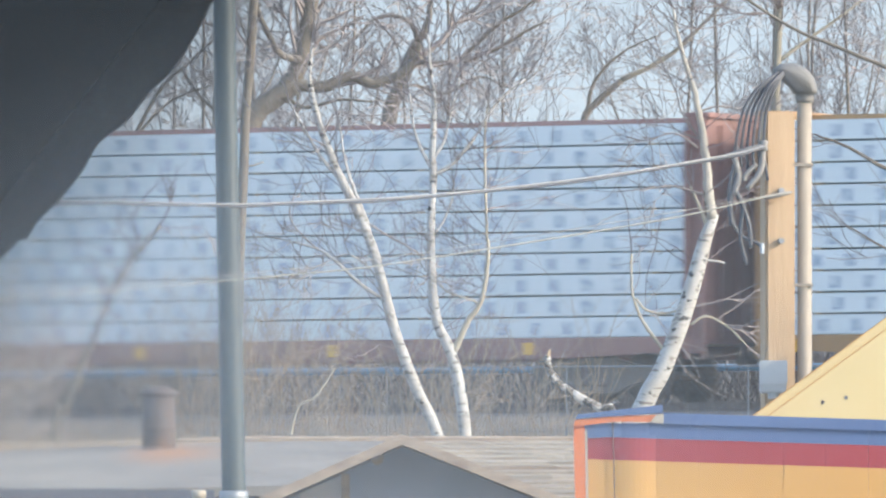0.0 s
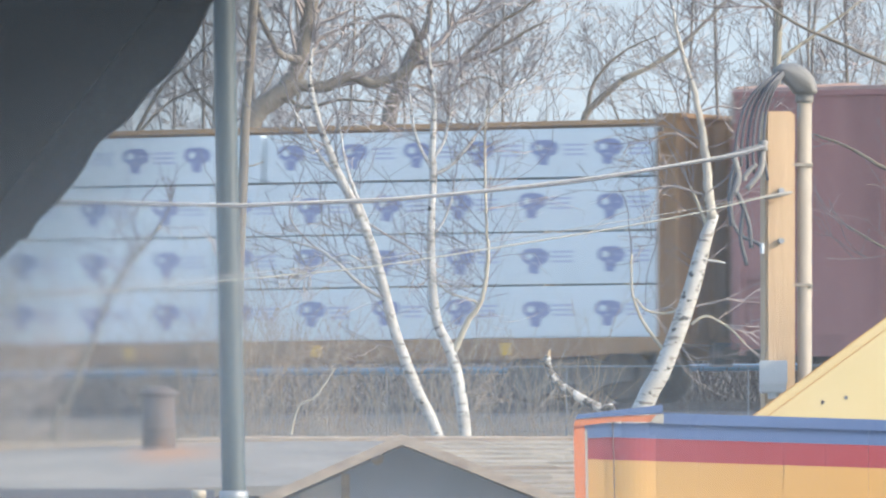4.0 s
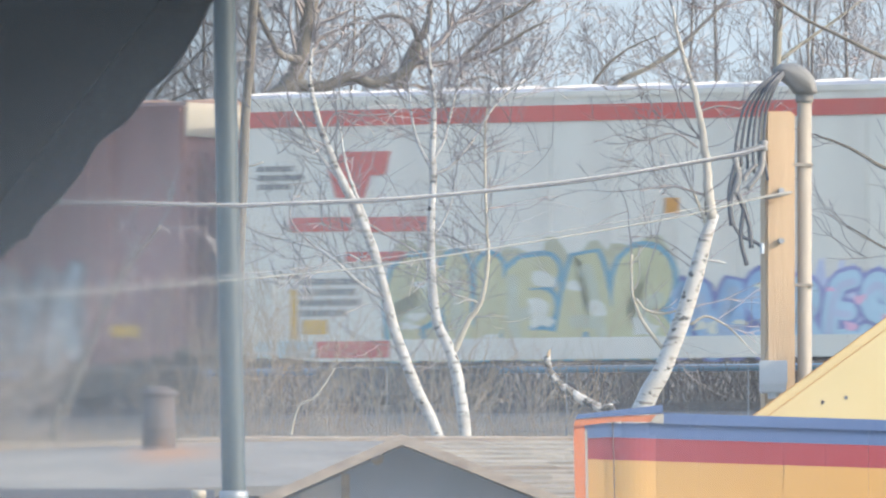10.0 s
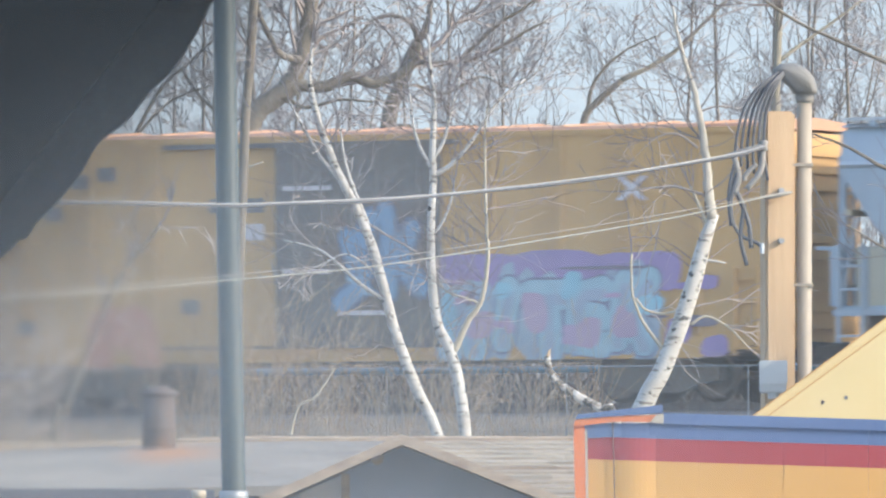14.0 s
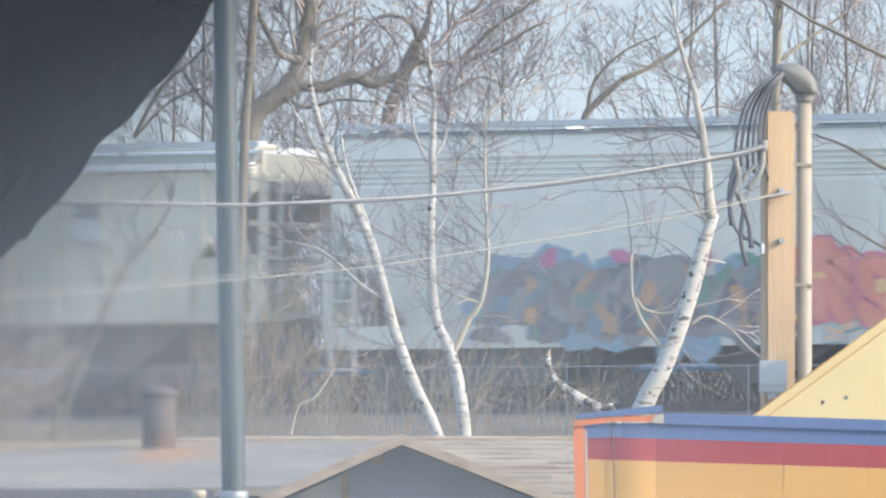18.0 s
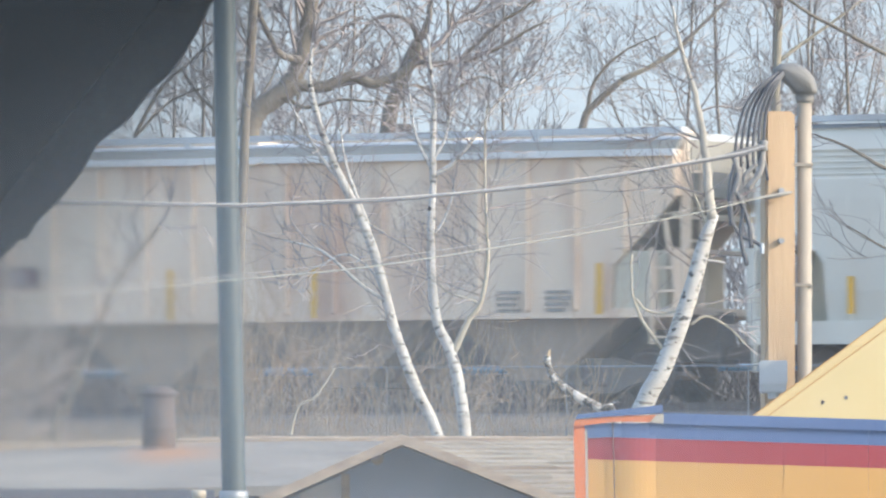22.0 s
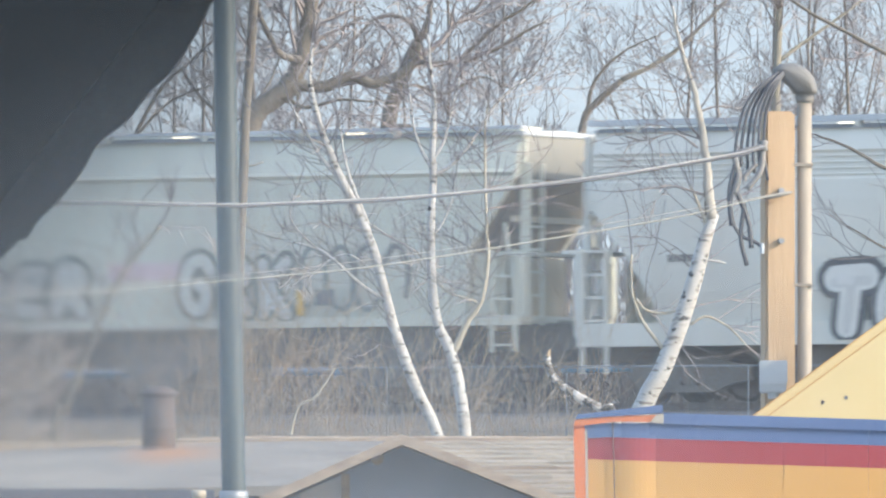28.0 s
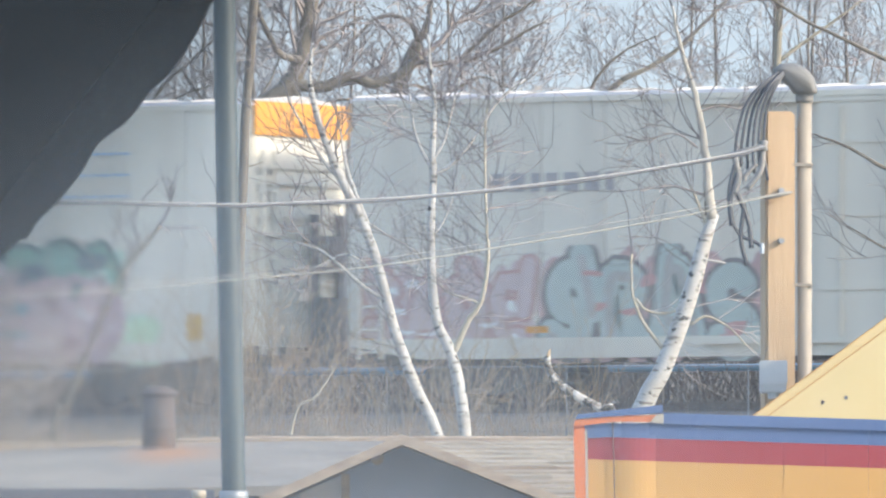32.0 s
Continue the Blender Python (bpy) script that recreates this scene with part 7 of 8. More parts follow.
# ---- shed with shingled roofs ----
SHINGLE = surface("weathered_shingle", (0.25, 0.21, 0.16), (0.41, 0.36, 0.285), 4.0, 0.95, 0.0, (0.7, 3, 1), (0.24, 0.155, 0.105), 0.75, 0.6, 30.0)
# Left slopes: smoother and darker than SHINGLE.
SHINGLE_SMOOTH = surface("worn_smooth_roofing", (0.19, 0.168, 0.14), (0.295, 0.262, 0.215), 2.2, 0.9, 0.0, (1, 0.5, 1), (0.15, 0.115, 0.09), 0.6, 0.4, 25.0)
FASCIA = surface("bare_wood_fascia", (0.26, 0.195, 0.14), (0.42, 0.345, 0.26), 7.0, 0.8, 0.0, (1, 1, 3), (0.17, 0.11, 0.08), 0.8, 0.4, 30.0)
SIDING = surface("grey_painted_siding", (0.25, 0.27, 0.31), (0.31, 0.33, 0.37), 2.0, 0.8)
GUTTER = surface("dark_gutter", (0.085, 0.09, 0.11), (0.13, 0.135, 0.155), 3.0, 0.7)
SIDING_PALE = surface("pale_siding", (0.36, 0.35, 0.33), (0.42, 0.40, 0.38), 2.0, 0.8)
RUSTY = surface("rusty_pipe", (0.085, 0.07, 0.065), (0.15, 0.115, 0.10), 5.0, 0.8, 0.2, (1, 1, 1), (0.40, 0.22, 0.12), 0.6)


def vary(m, low, high):
    """Each piece a little lighter or darker than the next."""
    n, lk = m.node_tree.nodes, m.node_tree.links.new
    b = n["Principled BSDF"]
    old = b.inputs["Base Color"].links[0].from_socket
    oi = n.new("ShaderNodeObjectInfo")
    mr = n.new("ShaderNodeMapRange")
    mr.inputs["To Min"].default_value, mr.inputs["To Max"].default_value = low, high
    lk(oi.outputs["Random"], mr.inputs["Value"])
    hs = n.new("ShaderNodeHueSaturation")
    lk(mr.outputs[0], hs.inputs["Value"])
    lk(old, hs.inputs["Color"])
    lk(hs.outputs[0], b.inputs["Base Color"])


vary(SHINGLE, 0.84, 1.14)


def rust_round(m, at, reach, colour):
    """Rust washed over the roofing round a pipe's foot."""
    n, lk = m.node_tree.nodes, m.node_tree.links.new
    b = n["Principled BSDF"]
    old = b.inputs["Base Color"].links[0].from_socket
    tc = n.new("ShaderNodeTexCoord")
    mp = n.new("ShaderNodeMapping")
    mp.vector_type = "TEXTURE"
    mp.inputs["Location"].default_value, mp.inputs["Scale"].default_value = at, reach
    lk(tc.outputs["Object"], mp.inputs["Vector"])
    ln = n.new("ShaderNodeVectorMath")
    ln.operation = "LENGTH"
    lk(mp.outputs[0], ln.inputs[0])
    nz = n.new("ShaderNodeTexNoise")
    nz.inputs["Scale"].default_value, nz.inputs["Detail"].default_value = 4.0, 6
    lk(tc.outputs["Object"], nz.inputs["Vector"])
    ad = n.new("ShaderNodeMath")
    ad.operation = "ADD"
    lk(ln.outputs["Value"], ad.inputs[0])
    lk(nz.outputs["Fac"], ad.inputs[1])
    mr = n.new("ShaderNodeMapRange")
    mr.inputs["From Min"].default_value, mr.inputs["From Max"].default_value = 0.6, 1.5
    mr.inputs["To Min"].default_value, mr.inputs["To Max"].default_value = 0.8, 0.0
    lk(ad.outputs[0], mr.inputs["Value"])
    mx = n.new("ShaderNodeMix")
    mx.data_type = "RGBA"
    lk(mr.outputs[0], mx.inputs[0])
    lk(old, mx.inputs[6])
    mx.inputs[7].default_value = (*colour, 1)
    lk(mx.outputs[2], b.inputs["Base Color"])


rust_round(SHINGLE_SMOOTH, (-1.62, 66.9, 3.05), (0.40, 1.4, 1.0), (0.40, 0.19, 0.075))


def shed():
    s = thing("shed", "low shed with weathered shingle roof and a front gable", "shed", at=Matrix.Identity(4))
    ridge, eave, back = 3.190, 2.68, 2.74
    yr, ye, yb = 68.0, 62.6, 73.0
    x0, xm, x1 = -4.2, -0.245, 2.2

    def droop(x):
        return -0.055 * max(0.0, -1.2 - x) / 1.5
    part("wall", Geo().box(x0 + 0.1, x1 - 0.1, 63.8, yb - 0.3, 0.0, 2.62), SIDING, s)
    n = 16
    low = eave
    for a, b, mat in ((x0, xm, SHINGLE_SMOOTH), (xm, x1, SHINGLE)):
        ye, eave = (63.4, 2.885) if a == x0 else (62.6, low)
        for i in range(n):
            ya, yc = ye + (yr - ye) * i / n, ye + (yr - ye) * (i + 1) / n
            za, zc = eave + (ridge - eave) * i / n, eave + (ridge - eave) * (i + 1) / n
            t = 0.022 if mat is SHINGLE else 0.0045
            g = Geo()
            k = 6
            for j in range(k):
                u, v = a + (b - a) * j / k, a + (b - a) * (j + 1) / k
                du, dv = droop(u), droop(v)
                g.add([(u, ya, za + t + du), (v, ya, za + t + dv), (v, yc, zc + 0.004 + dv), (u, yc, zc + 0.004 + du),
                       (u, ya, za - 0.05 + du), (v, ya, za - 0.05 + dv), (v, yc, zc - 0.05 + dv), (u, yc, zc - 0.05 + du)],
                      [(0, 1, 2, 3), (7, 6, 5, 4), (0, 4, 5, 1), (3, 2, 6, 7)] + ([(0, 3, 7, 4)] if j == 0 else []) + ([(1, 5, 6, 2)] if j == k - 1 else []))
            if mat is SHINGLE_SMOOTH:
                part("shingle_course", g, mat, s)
                continue
            u, rng2 = a + 0.16 * (i % 2) - 0.16, random.Random(300 + i)
            while u < b:
                w = rng2.uniform(0.20, 0.34)
                p, q, r = max(u + 0.0008, a), min(u + w - 0.0008, b), rng2.uniform(-0.004, 0.004)
                u += w
                if q - p < 0.03:
                    continue
                t2 = t + r
                part("shingle", Geo().add([(p, ya + r, za + t2), (q, ya - r, za + t2), (q, yc, zc + 0.004), (p, yc, zc + 0.004), (p, ya + r, za - 0.05), (q, ya - r, za - 0.05), (q, yc, zc - 0.05), (p, yc, zc - 0.05)],
                                          [(0, 1, 2, 3), (7, 6, 5, 4), (0, 4, 5, 1), (3, 2, 6, 7), (0, 3, 7, 4), (1, 5, 6, 2)]), SHINGLE, s)
    part("gutter", Geo().prismx([(63.30, 2.80), (63.36, 2.78), (63.42, 2.80), (63.42, 2.872), (63.405, 2.872), (63.405, 2.81), (63.36, 2.795), (63.315, 2.81), (63.315, 2.865), (63.30, 2.865)], x0, -1.28), GUTTER, s, "dark grey eaves gutter")
    part("front_wall", Geo().box(x0 + 0.1, -1.3, 63.5, 63.6, 0.0, 2.82), GUTTER, s)
    part("back_roof", Geo().prismx([(yr, ridge - 0.05), (yb, back - 0.05), (yb, back), (yr, ridge)], x0, x1), SHINGLE, s)
    g = Geo()
    pts = [(x, yr, ridge + 0.010 + droop(x)) for x in (x0, -3, -2, -1.2, 0, x1)]
    part("ridge_cap", g.tube(pts, 0.022, 6), FASCIA, s)
    # front gable
    yg = 61.0
    A = (-0.220, 3.144)
    L, R = (-1.171, 2.723), (0.827, 2.729)
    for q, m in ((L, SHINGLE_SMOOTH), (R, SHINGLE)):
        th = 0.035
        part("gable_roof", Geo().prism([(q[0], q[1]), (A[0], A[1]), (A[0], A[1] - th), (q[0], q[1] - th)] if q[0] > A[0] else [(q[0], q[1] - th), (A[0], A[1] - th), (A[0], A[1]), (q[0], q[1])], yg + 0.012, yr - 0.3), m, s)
        e = 0.052
        part("fascia_board", Geo().prism([(q[0], q[1] + 0.004), (q[0], q[1] - e), (A[0], A[1] - e), (A[0], A[1] + 0.004)], yg - 0.025, yg + 0.01), FASCIA, s, "bare wooden rake board")
    wl, wr = L[0] + 0.15, R[0] - 0.15
    part("gable_wall", Geo().prism([(wl, 0.0), (wr, 0.0), (wr, R[1] + 0.0), (A[0], A[1] - 0.06), (wl, L[1] + 0.0)], yg + 0.42, yg + 0.5), SIDING, s, "shaded grey gable wall")
    part("trim_post", Geo().box(-0.552, -0.506, yg + 0.34, yg + 0.40, 0.0, 2.939), FASCIA, s)
    part("pale_panel", Geo().prism([(-0.779, 2.136), (-0.555, 2.136), (-0.555, 2.927), (-0.779, 2.829)], yg + 0.36, yg + 0.39), SIDING_PALE, s)
    part("gable_vent", Geo().turn([(0.0, -0.02), (0.035, -0.02), (0.03, 0.0)], 12, "y", ((-0.356, 3.019)[0], yg + 0.39, (-0.356, 3.019)[1])), FASCIA, s)
    # rusted flue with cap
    v = thing("flue_pipe", "rusty metal flue pipe with a cap on the shed roof", "flue pipe", at=Matrix.Translation((-1.697, 67.500, 3.125)))
    part("pipe", Geo().turn([(0.098, -0.06), (0.098, 0.33)], 18), RUSTY, v, smooth=True)
    part("flashing", Geo().turn([(0.125, -0.03), (0.115, 0.0), (0.101, 0.03)], 18), RUSTY, v, smooth=True)
    part("band", Geo().turn([(0.100, 0.12), (0.103, 0.125), (0.103, 0.15), (0.100, 0.155)], 18), RUSTY, v, smooth=True)
    part("cap", Geo().turn([(0.102, 0.325), (0.122, 0.335), (0.124, 0.352), (0.05, 0.392)], 18), RUSTY, v, smooth=True)
    # small white vent cap
    w = thing("vent_cap", "small cream roof vent cap on the shed", "vent", at=Matrix.Translation((-1.359, 62.900, 2.784)))
    part("cap", Geo().turn([(0.034, -0.10), (0.034, 0.035), (0.042, 0.037), (0.042, 0.066), (0.036, 0.074), (0.008, 0.078)], 16), surface("vent_cream", (0.50, 0.44, 0.33), (0.42, 0.36, 0.27), 5.0, 0.6), w, smooth=True)


shed()

# ---- steel pole ----
POLE = surface("green_grey_painted_steel", (0.045, 0.062, 0.068), (0.062, 0.082, 0.088), 1.5, 0.42, 0.0, (4, 4, 0.5), (0.12, 0.13, 0.13), 0.4, 0.1)


def pole():
    b = Vector((-0.840, 48.000, 0.000))
    p = thing("steel_pole", "tall green-grey painted steel pole", "pole", at=Matrix.Translation(b))
    part("shaft", Geo().tube([(0, 0, 0), Vector((-0.888, 48.000, 2.746)) - b, Vector((-0.912, 48.000, 3.802)) - b, Vector((-0.931, 48.000, 4.810)) - b, Vector((-0.941, 48.000, 5.458)) - b], [0.056, 0.052, 0.0500, 0.0465, 0.045], 28), POLE, p, smooth=True)
    c = Vector((-0.888, 48.000, 2.736)) - b
    part("collar", Geo().turn([(0.058, -0.03), (0.062, -0.02), (0.062, 0.006), (0.056, 0.012)], 24, "z", c), GALV, p, smooth=True)
    part("base_plate", Geo().box(-0.16, 0.16, -0.16, 0.16, 0.0, 0.03), POLE, p)
    part("cap", Geo().turn([(0.048, 0), (0.05, 0.02), (0.02, 0.05)], 20, "z", Vector((-0.941, 48.000, 5.462)) - b), POLE, p)


pole()

# ---- wooden service post with conduit, box and cables ----
POST_WOOD = surface("new_treated_post", (0.40, 0.275, 0.16), (0.52, 0.37, 0.225), 2.0, 0.7, 0.0, (9, 9, 0.4), (0.31, 0.20, 0.115), 0.5, 0.4, 24.0)
CONDUIT = surface("weathered_conduit", (0.30, 0.255, 0.20), (0.38, 0.33, 0.26), 3.0, 0.6, 0.1, (3, 3, 1), (0.28, 0.22, 0.17), 0.4)
WEATHERHEAD = surface("cast_weatherhead", (0.17, 0.165, 0.155), (0.23, 0.22, 0.205), 8.0, 0.6, 0.2)
RUBBER = surface("black_cable", (0.055, 0.058, 0.068), (0.085, 0.088, 0.10), 8.0, 0.5)
ALUM_DULL = surface("dull_coated_wire", (0.24, 0.235, 0.20), (0.31, 0.30, 0.26), 12.0, 0.7)
ALUM = surface("bare_aluminium_wire", (0.25, 0.25, 0.245), (0.36, 0.36, 0.355), 20.0, 0.5, 0.3)
BOX_GREY = surface("pale_grey_box", (0.38, 0.41, 0.44), (0.46, 0.49, 0.52), 4.0, 0.5)
TAPE = surface("wire_splice", (0.30, 0.285, 0.265), (0.22, 0.21, 0.20), 8.0, 0.6)


WIRE_GREY = surface("grey_insulation", (0.05, 0.052, 0.062), (0.085, 0.088, 0.10), 6.0, 0.5)


def service():
    d = 45.0
    top, foot = (1.331, 45.000, 4.236), (1.333, 45.000, -0.001)
    post = thing("wooden_post", "square sunlit timber service post", "post", at=Matrix.Translation((foot[0], d, 0.0)) @ Matrix.Rotation(radians(9), 4, "Z"))
    part("timber", Geo().box(-0.060, 0.060, -0.060, 0.060, 0.0, top[2]), POST_WOOD, post, bevel=0.010)
    for z in (3.92, 3.72):
        part("bolt", Geo().turn([(0.012, -0.03), (0.012, 0.0)], 8, "y", (0.0, -0.059, z)), GALV, post)
    bx = thing("junction_box", "pale grey metal junction box on the post", "junction box", at=Matrix.Translation((1.310, 44.850, 3.176)))
    part("case", Geo().box(-0.052, 0.052, -0.03, 0.091, -0.062, 0.062), BOX_GREY, bx, bevel=0.006)
    part("lid", Geo().box(-0.056, 0.056, -0.038, -0.030, -0.03, 0.066), BOX_GREY, bx, bevel=0.003)
    part("fitting", Geo().turn([(0.02, -0.085), (0.02, -0.062)], 10), BOX_GREY, bx)
    cx, ct = 1.440, 4.322
    c = thing("conduit_mast", "weathered conduit mast with a hooded weatherhead", "conduit", at=Matrix.Translation((cx, d - 0.01, 0)))
    part("conduit", Geo().turn([(0.029, 0.0), (0.029, ct)], 18), CONDUIT, c, smooth=True)
    for y in (4.024, 3.545):
        part("strap", Geo().box(-0.095, 0.034, -0.032, 0.0, y - 0.006, y + 0.006), CONDUIT, c)
    part("coupling", Geo().turn([(0.033, ct - 0.05), (0.036, ct - 0.04), (0.036, ct + 0.005), (0.03, ct + 0.012)], 18), WEATHERHEAD, c, smooth=True)
    # hood: a sloping cap, open below towards the cables
    def hood(k, grow):
        return [(-0.128 * k, 0.080), (-0.098 * k, 0.106 + grow), (-0.045 * k, 0.110 + grow), (0.004, 0.090 + grow), (0.040 * k, 0.048), (0.052 * k, 0.0), (0.050 * k, -0.014), (-0.044 * k, -0.014), (-0.062 * k, 0.014), (-0.108 * k, 0.050)]
    g = Geo()
    rings = [(-0.052, 0.62, -0.03), (-0.040, 0.90, -0.008), (-0.018, 1.0, 0.0), (0.018, 1.0, 0.0), (0.040, 0.90, -0.008), (0.052, 0.62, -0.03)]
    for y, k, q in rings:
        g.v += [(x, y, ct + z) for x, z in hood(k, q)]
    for i in range(len(rings) - 1):
        g.f += [(10 * i + j, 10 * i + (j + 1) % 10, 10 * i + 10 + (j + 1) % 10, 10 * i + 10 + j) for j in range(10)]
    g.f += [tuple(range(9, -1, -1)), tuple(50 + j for j in range(10))]
    part("weatherhead", g, WEATHERHEAD, c, smooth=True, bevel=0.002)
    # service cables in drip loops
    lp = thing("service_cables", "bundle of black service cables in drip loops with splices", "cable", at=Matrix.Translation((1.322, 44.950, 4.391)))
    b = Vector((1.322, 44.950, 4.391))
    for i in range(6):
        o = i * 9
        pts = [(1.335, 44.950, 4.391), ((1.259, 44.900, 4.335)), ((1.199, 44.900, 4.250)), ((1.167, 44.900, 4.126)), ((1.158, 44.900, 4.025))]
        pts = [Vector(q) - b + Vector(((0.0 + 0.019 * i) * (0.4 + 0.25 * k), 0.006 * (i % 3), 0.003 * i - 0.004 * i * k)) for k, q in enumerate(pts)]
        part("cable", Geo().tube(smooth_path(pts, 5), 0.0062, 7), RUBBER, lp, smooth=True)
    for i, (a, e, m, r) in enumerate((((1.275, 44.900, 4.088), (1.208, 44.900, 3.924), TAPE, 0.012), ((1.176, 44.900, 4.003), (1.149, 44.900, 3.778), RUBBER, 0.011), ((1.158, 44.900, 3.936), (1.226, 44.900, 3.689), RUBBER, 0.010), ((1.199, 44.900, 3.868), (1.208, 44.900, 3.621), RUBBER, 0.009),
                                      ((1.154, 44.900, 4.066), (1.158, 44.900, 3.902), TAPE, 0.012), ((1.248, 44.900, 4.025), (1.199, 44.900, 3.958), TAPE, 0.010))):
        a, e = Vector(a) - b, Vector(e) - b
        mid = (a + e) / 2 + Vector((0.02 * (-1) ** i, 0, -0.01))
        part("splice" if m is TAPE else "drip_loop", Geo().tube(smooth_path([a, mid, e], 5), r, 8), m, lp, smooth=True)
    part("drip_loop", Geo().tube(smooth_path([Vector(q) - b for q in ((1.158, 44.900, 4.025), (1.136, 44.900, 3.891), (1.170, 44.900, 3.756), (1.248, 44.900, 3.711), (1.271, 44.900, 3.689))], 5), 0.008, 7), RUBBER, lp, smooth=True)
    part("connector", Geo().turn([(0.008, -0.02), (0.010, 0.0), (0.008, 0.022)], 8, "z", Vector((1.268, 44.880, 3.688)) - b), BOX_GREY, lp)
    # two overhead runs
    w1 = thing("overhead_wire", "twisted bright aluminium overhead service wire", "wire", "overhead wires", at=Matrix.Translation((1.282, 44.900, 4.097)))
    b1 = Vector((1.282, 44.900, 4.097))
    path = smooth_path([Vector(q) - b1 for q in ((1.282, 44.900, 4.097), (1.131, 44.700, 4.054), (0.610, 44.200, 3.951), (-0.048, 43.600, 3.858), (-0.569, 43.100, 3.814), (-0.832, 42.800, 3.797), (-1.132, 42.400, 3.791), (-1.426, 42.000, 3.782), (-2.222, 41.000, 3.761), (-4.530, 38.000, 3.852))], 12)
    part("messenger", Geo().tube(path, 0.0036, 6), ALUM, w1, smooth=True)
    tw = [p + Vector((0, 0.004 * math.cos(i * 0.42), -0.0078 + 0.0022 * math.sin(i * 0.42))) for i, p in enumerate(path)]
    part("insulated_wire", Geo().tube(tw, 0.0056, 6), WIRE_GREY, w1, "grey insulated wire wound round the bare one", smooth=True)
    part("clevis", Geo().tube([(0.0, 0, 0), (-0.04, 0, -0.006), (-0.16, -0.01, -0.04)], [0.012, 0.010, 0.007], 8), TAPE, w1, smooth=True)
    part("insulator", Geo().turn([(0.008, -0.022), (0.018, -0.018), (0.012, 0.0), (0.018, 0.018), (0.008, 0.022)], 12, "z", (-0.005, 0, 0)), TAPE, w1, smooth=True)
    w2 = thing("overhead_wire", "thin pale overhead wire sagging from the post", "wire", "overhead wires", at=Matrix.Translation((1.387, 44.900, 3.913)))
    b2 = Vector((1.387, 44.900, 3.913))
    path = smooth_path([Vector(q) - b2 for q in ((1.387, 44.900, 3.913), (1.243, 44.700, 3.880), (0.879, 44.400, 3.790), (0.171, 43.800, 3.655), (-0.312, 43.300, 3.569), (-0.758, 42.800, 3.513), (-1.253, 42.200, 3.453), (-1.639, 41.800, 3.416), (-2.427, 41.000, 3.355), (-4.530, 38.000, 3.263))], 8)
    part("wire", Geo().tube(path, 0.0033, 6), ALUM_DULL, w2, smooth=True)
    part("clamp", Geo().tube([(0, 0, 0), (-0.07, 0, -0.015), (-0.11, 0, -0.024)], [0.006, 0.010, 0.007], 8), TAPE, w2, smooth=True)
    w3 = thing("overhead_wire", "very thin dark overhead wire close above the pale one", "wire", "overhead wires", at=Matrix.Translation((1.384, 44.950, 3.919)))
    b3 = Vector((1.384, 44.950, 3.919))
    path = smooth_path([Vector(q) - b3 for q in ((1.384, 44.950, 3.919), (0.881, 44.500, 3.815), (0.171, 43.900, 3.682), (-0.312, 43.400, 3.598), (-0.759, 42.900, 3.535), (-1.256, 42.300, 3.474), (-1.642, 41.900, 3.433), (-2.427, 41.000, 3.372), (-4.530, 38.000, 3.278))], 8)
    part("wire", Geo().tube(path, 0.0016, 5), TAPE, w3, smooth=True)


service()

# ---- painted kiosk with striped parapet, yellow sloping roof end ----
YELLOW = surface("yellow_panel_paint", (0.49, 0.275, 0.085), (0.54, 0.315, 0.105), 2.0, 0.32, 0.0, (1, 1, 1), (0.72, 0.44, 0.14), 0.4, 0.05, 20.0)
# Paler than YELLOW: the sunlit tone is put into the sheet's colour.
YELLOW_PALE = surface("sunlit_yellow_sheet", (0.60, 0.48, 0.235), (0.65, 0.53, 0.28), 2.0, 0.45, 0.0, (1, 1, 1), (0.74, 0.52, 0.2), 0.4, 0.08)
BLUE = surface("blue_panel_paint", (0.075, 0.122, 0.258), (0.092, 0.148, 0.29), 2.0, 0.4, 0.0, (1, 1, 1), (0.16, 0.24, 0.42), 0.4, 0.05)
RED = surface("red_panel_paint", (0.275, 0.035, 0.043), (0.315, 0.045, 0.055), 2.0, 0.4, 0.0, (1, 1, 1), (0.45, 0.10, 0.12), 0.4, 0.05)
ORANGE_TRIM = surface("orange_trim_paint", (0.58, 0.15, 0.045), (0.64, 0.22, 0.09), 8.0, 0.4, 0.0, (1, 1, 1), (0.8, 0.72, 0.62), 0.7)
CAULK = surface("dark_joint", (0.10, 0.08, 0.07), (0.14, 0.11, 0.09), 5.0, 0.8)


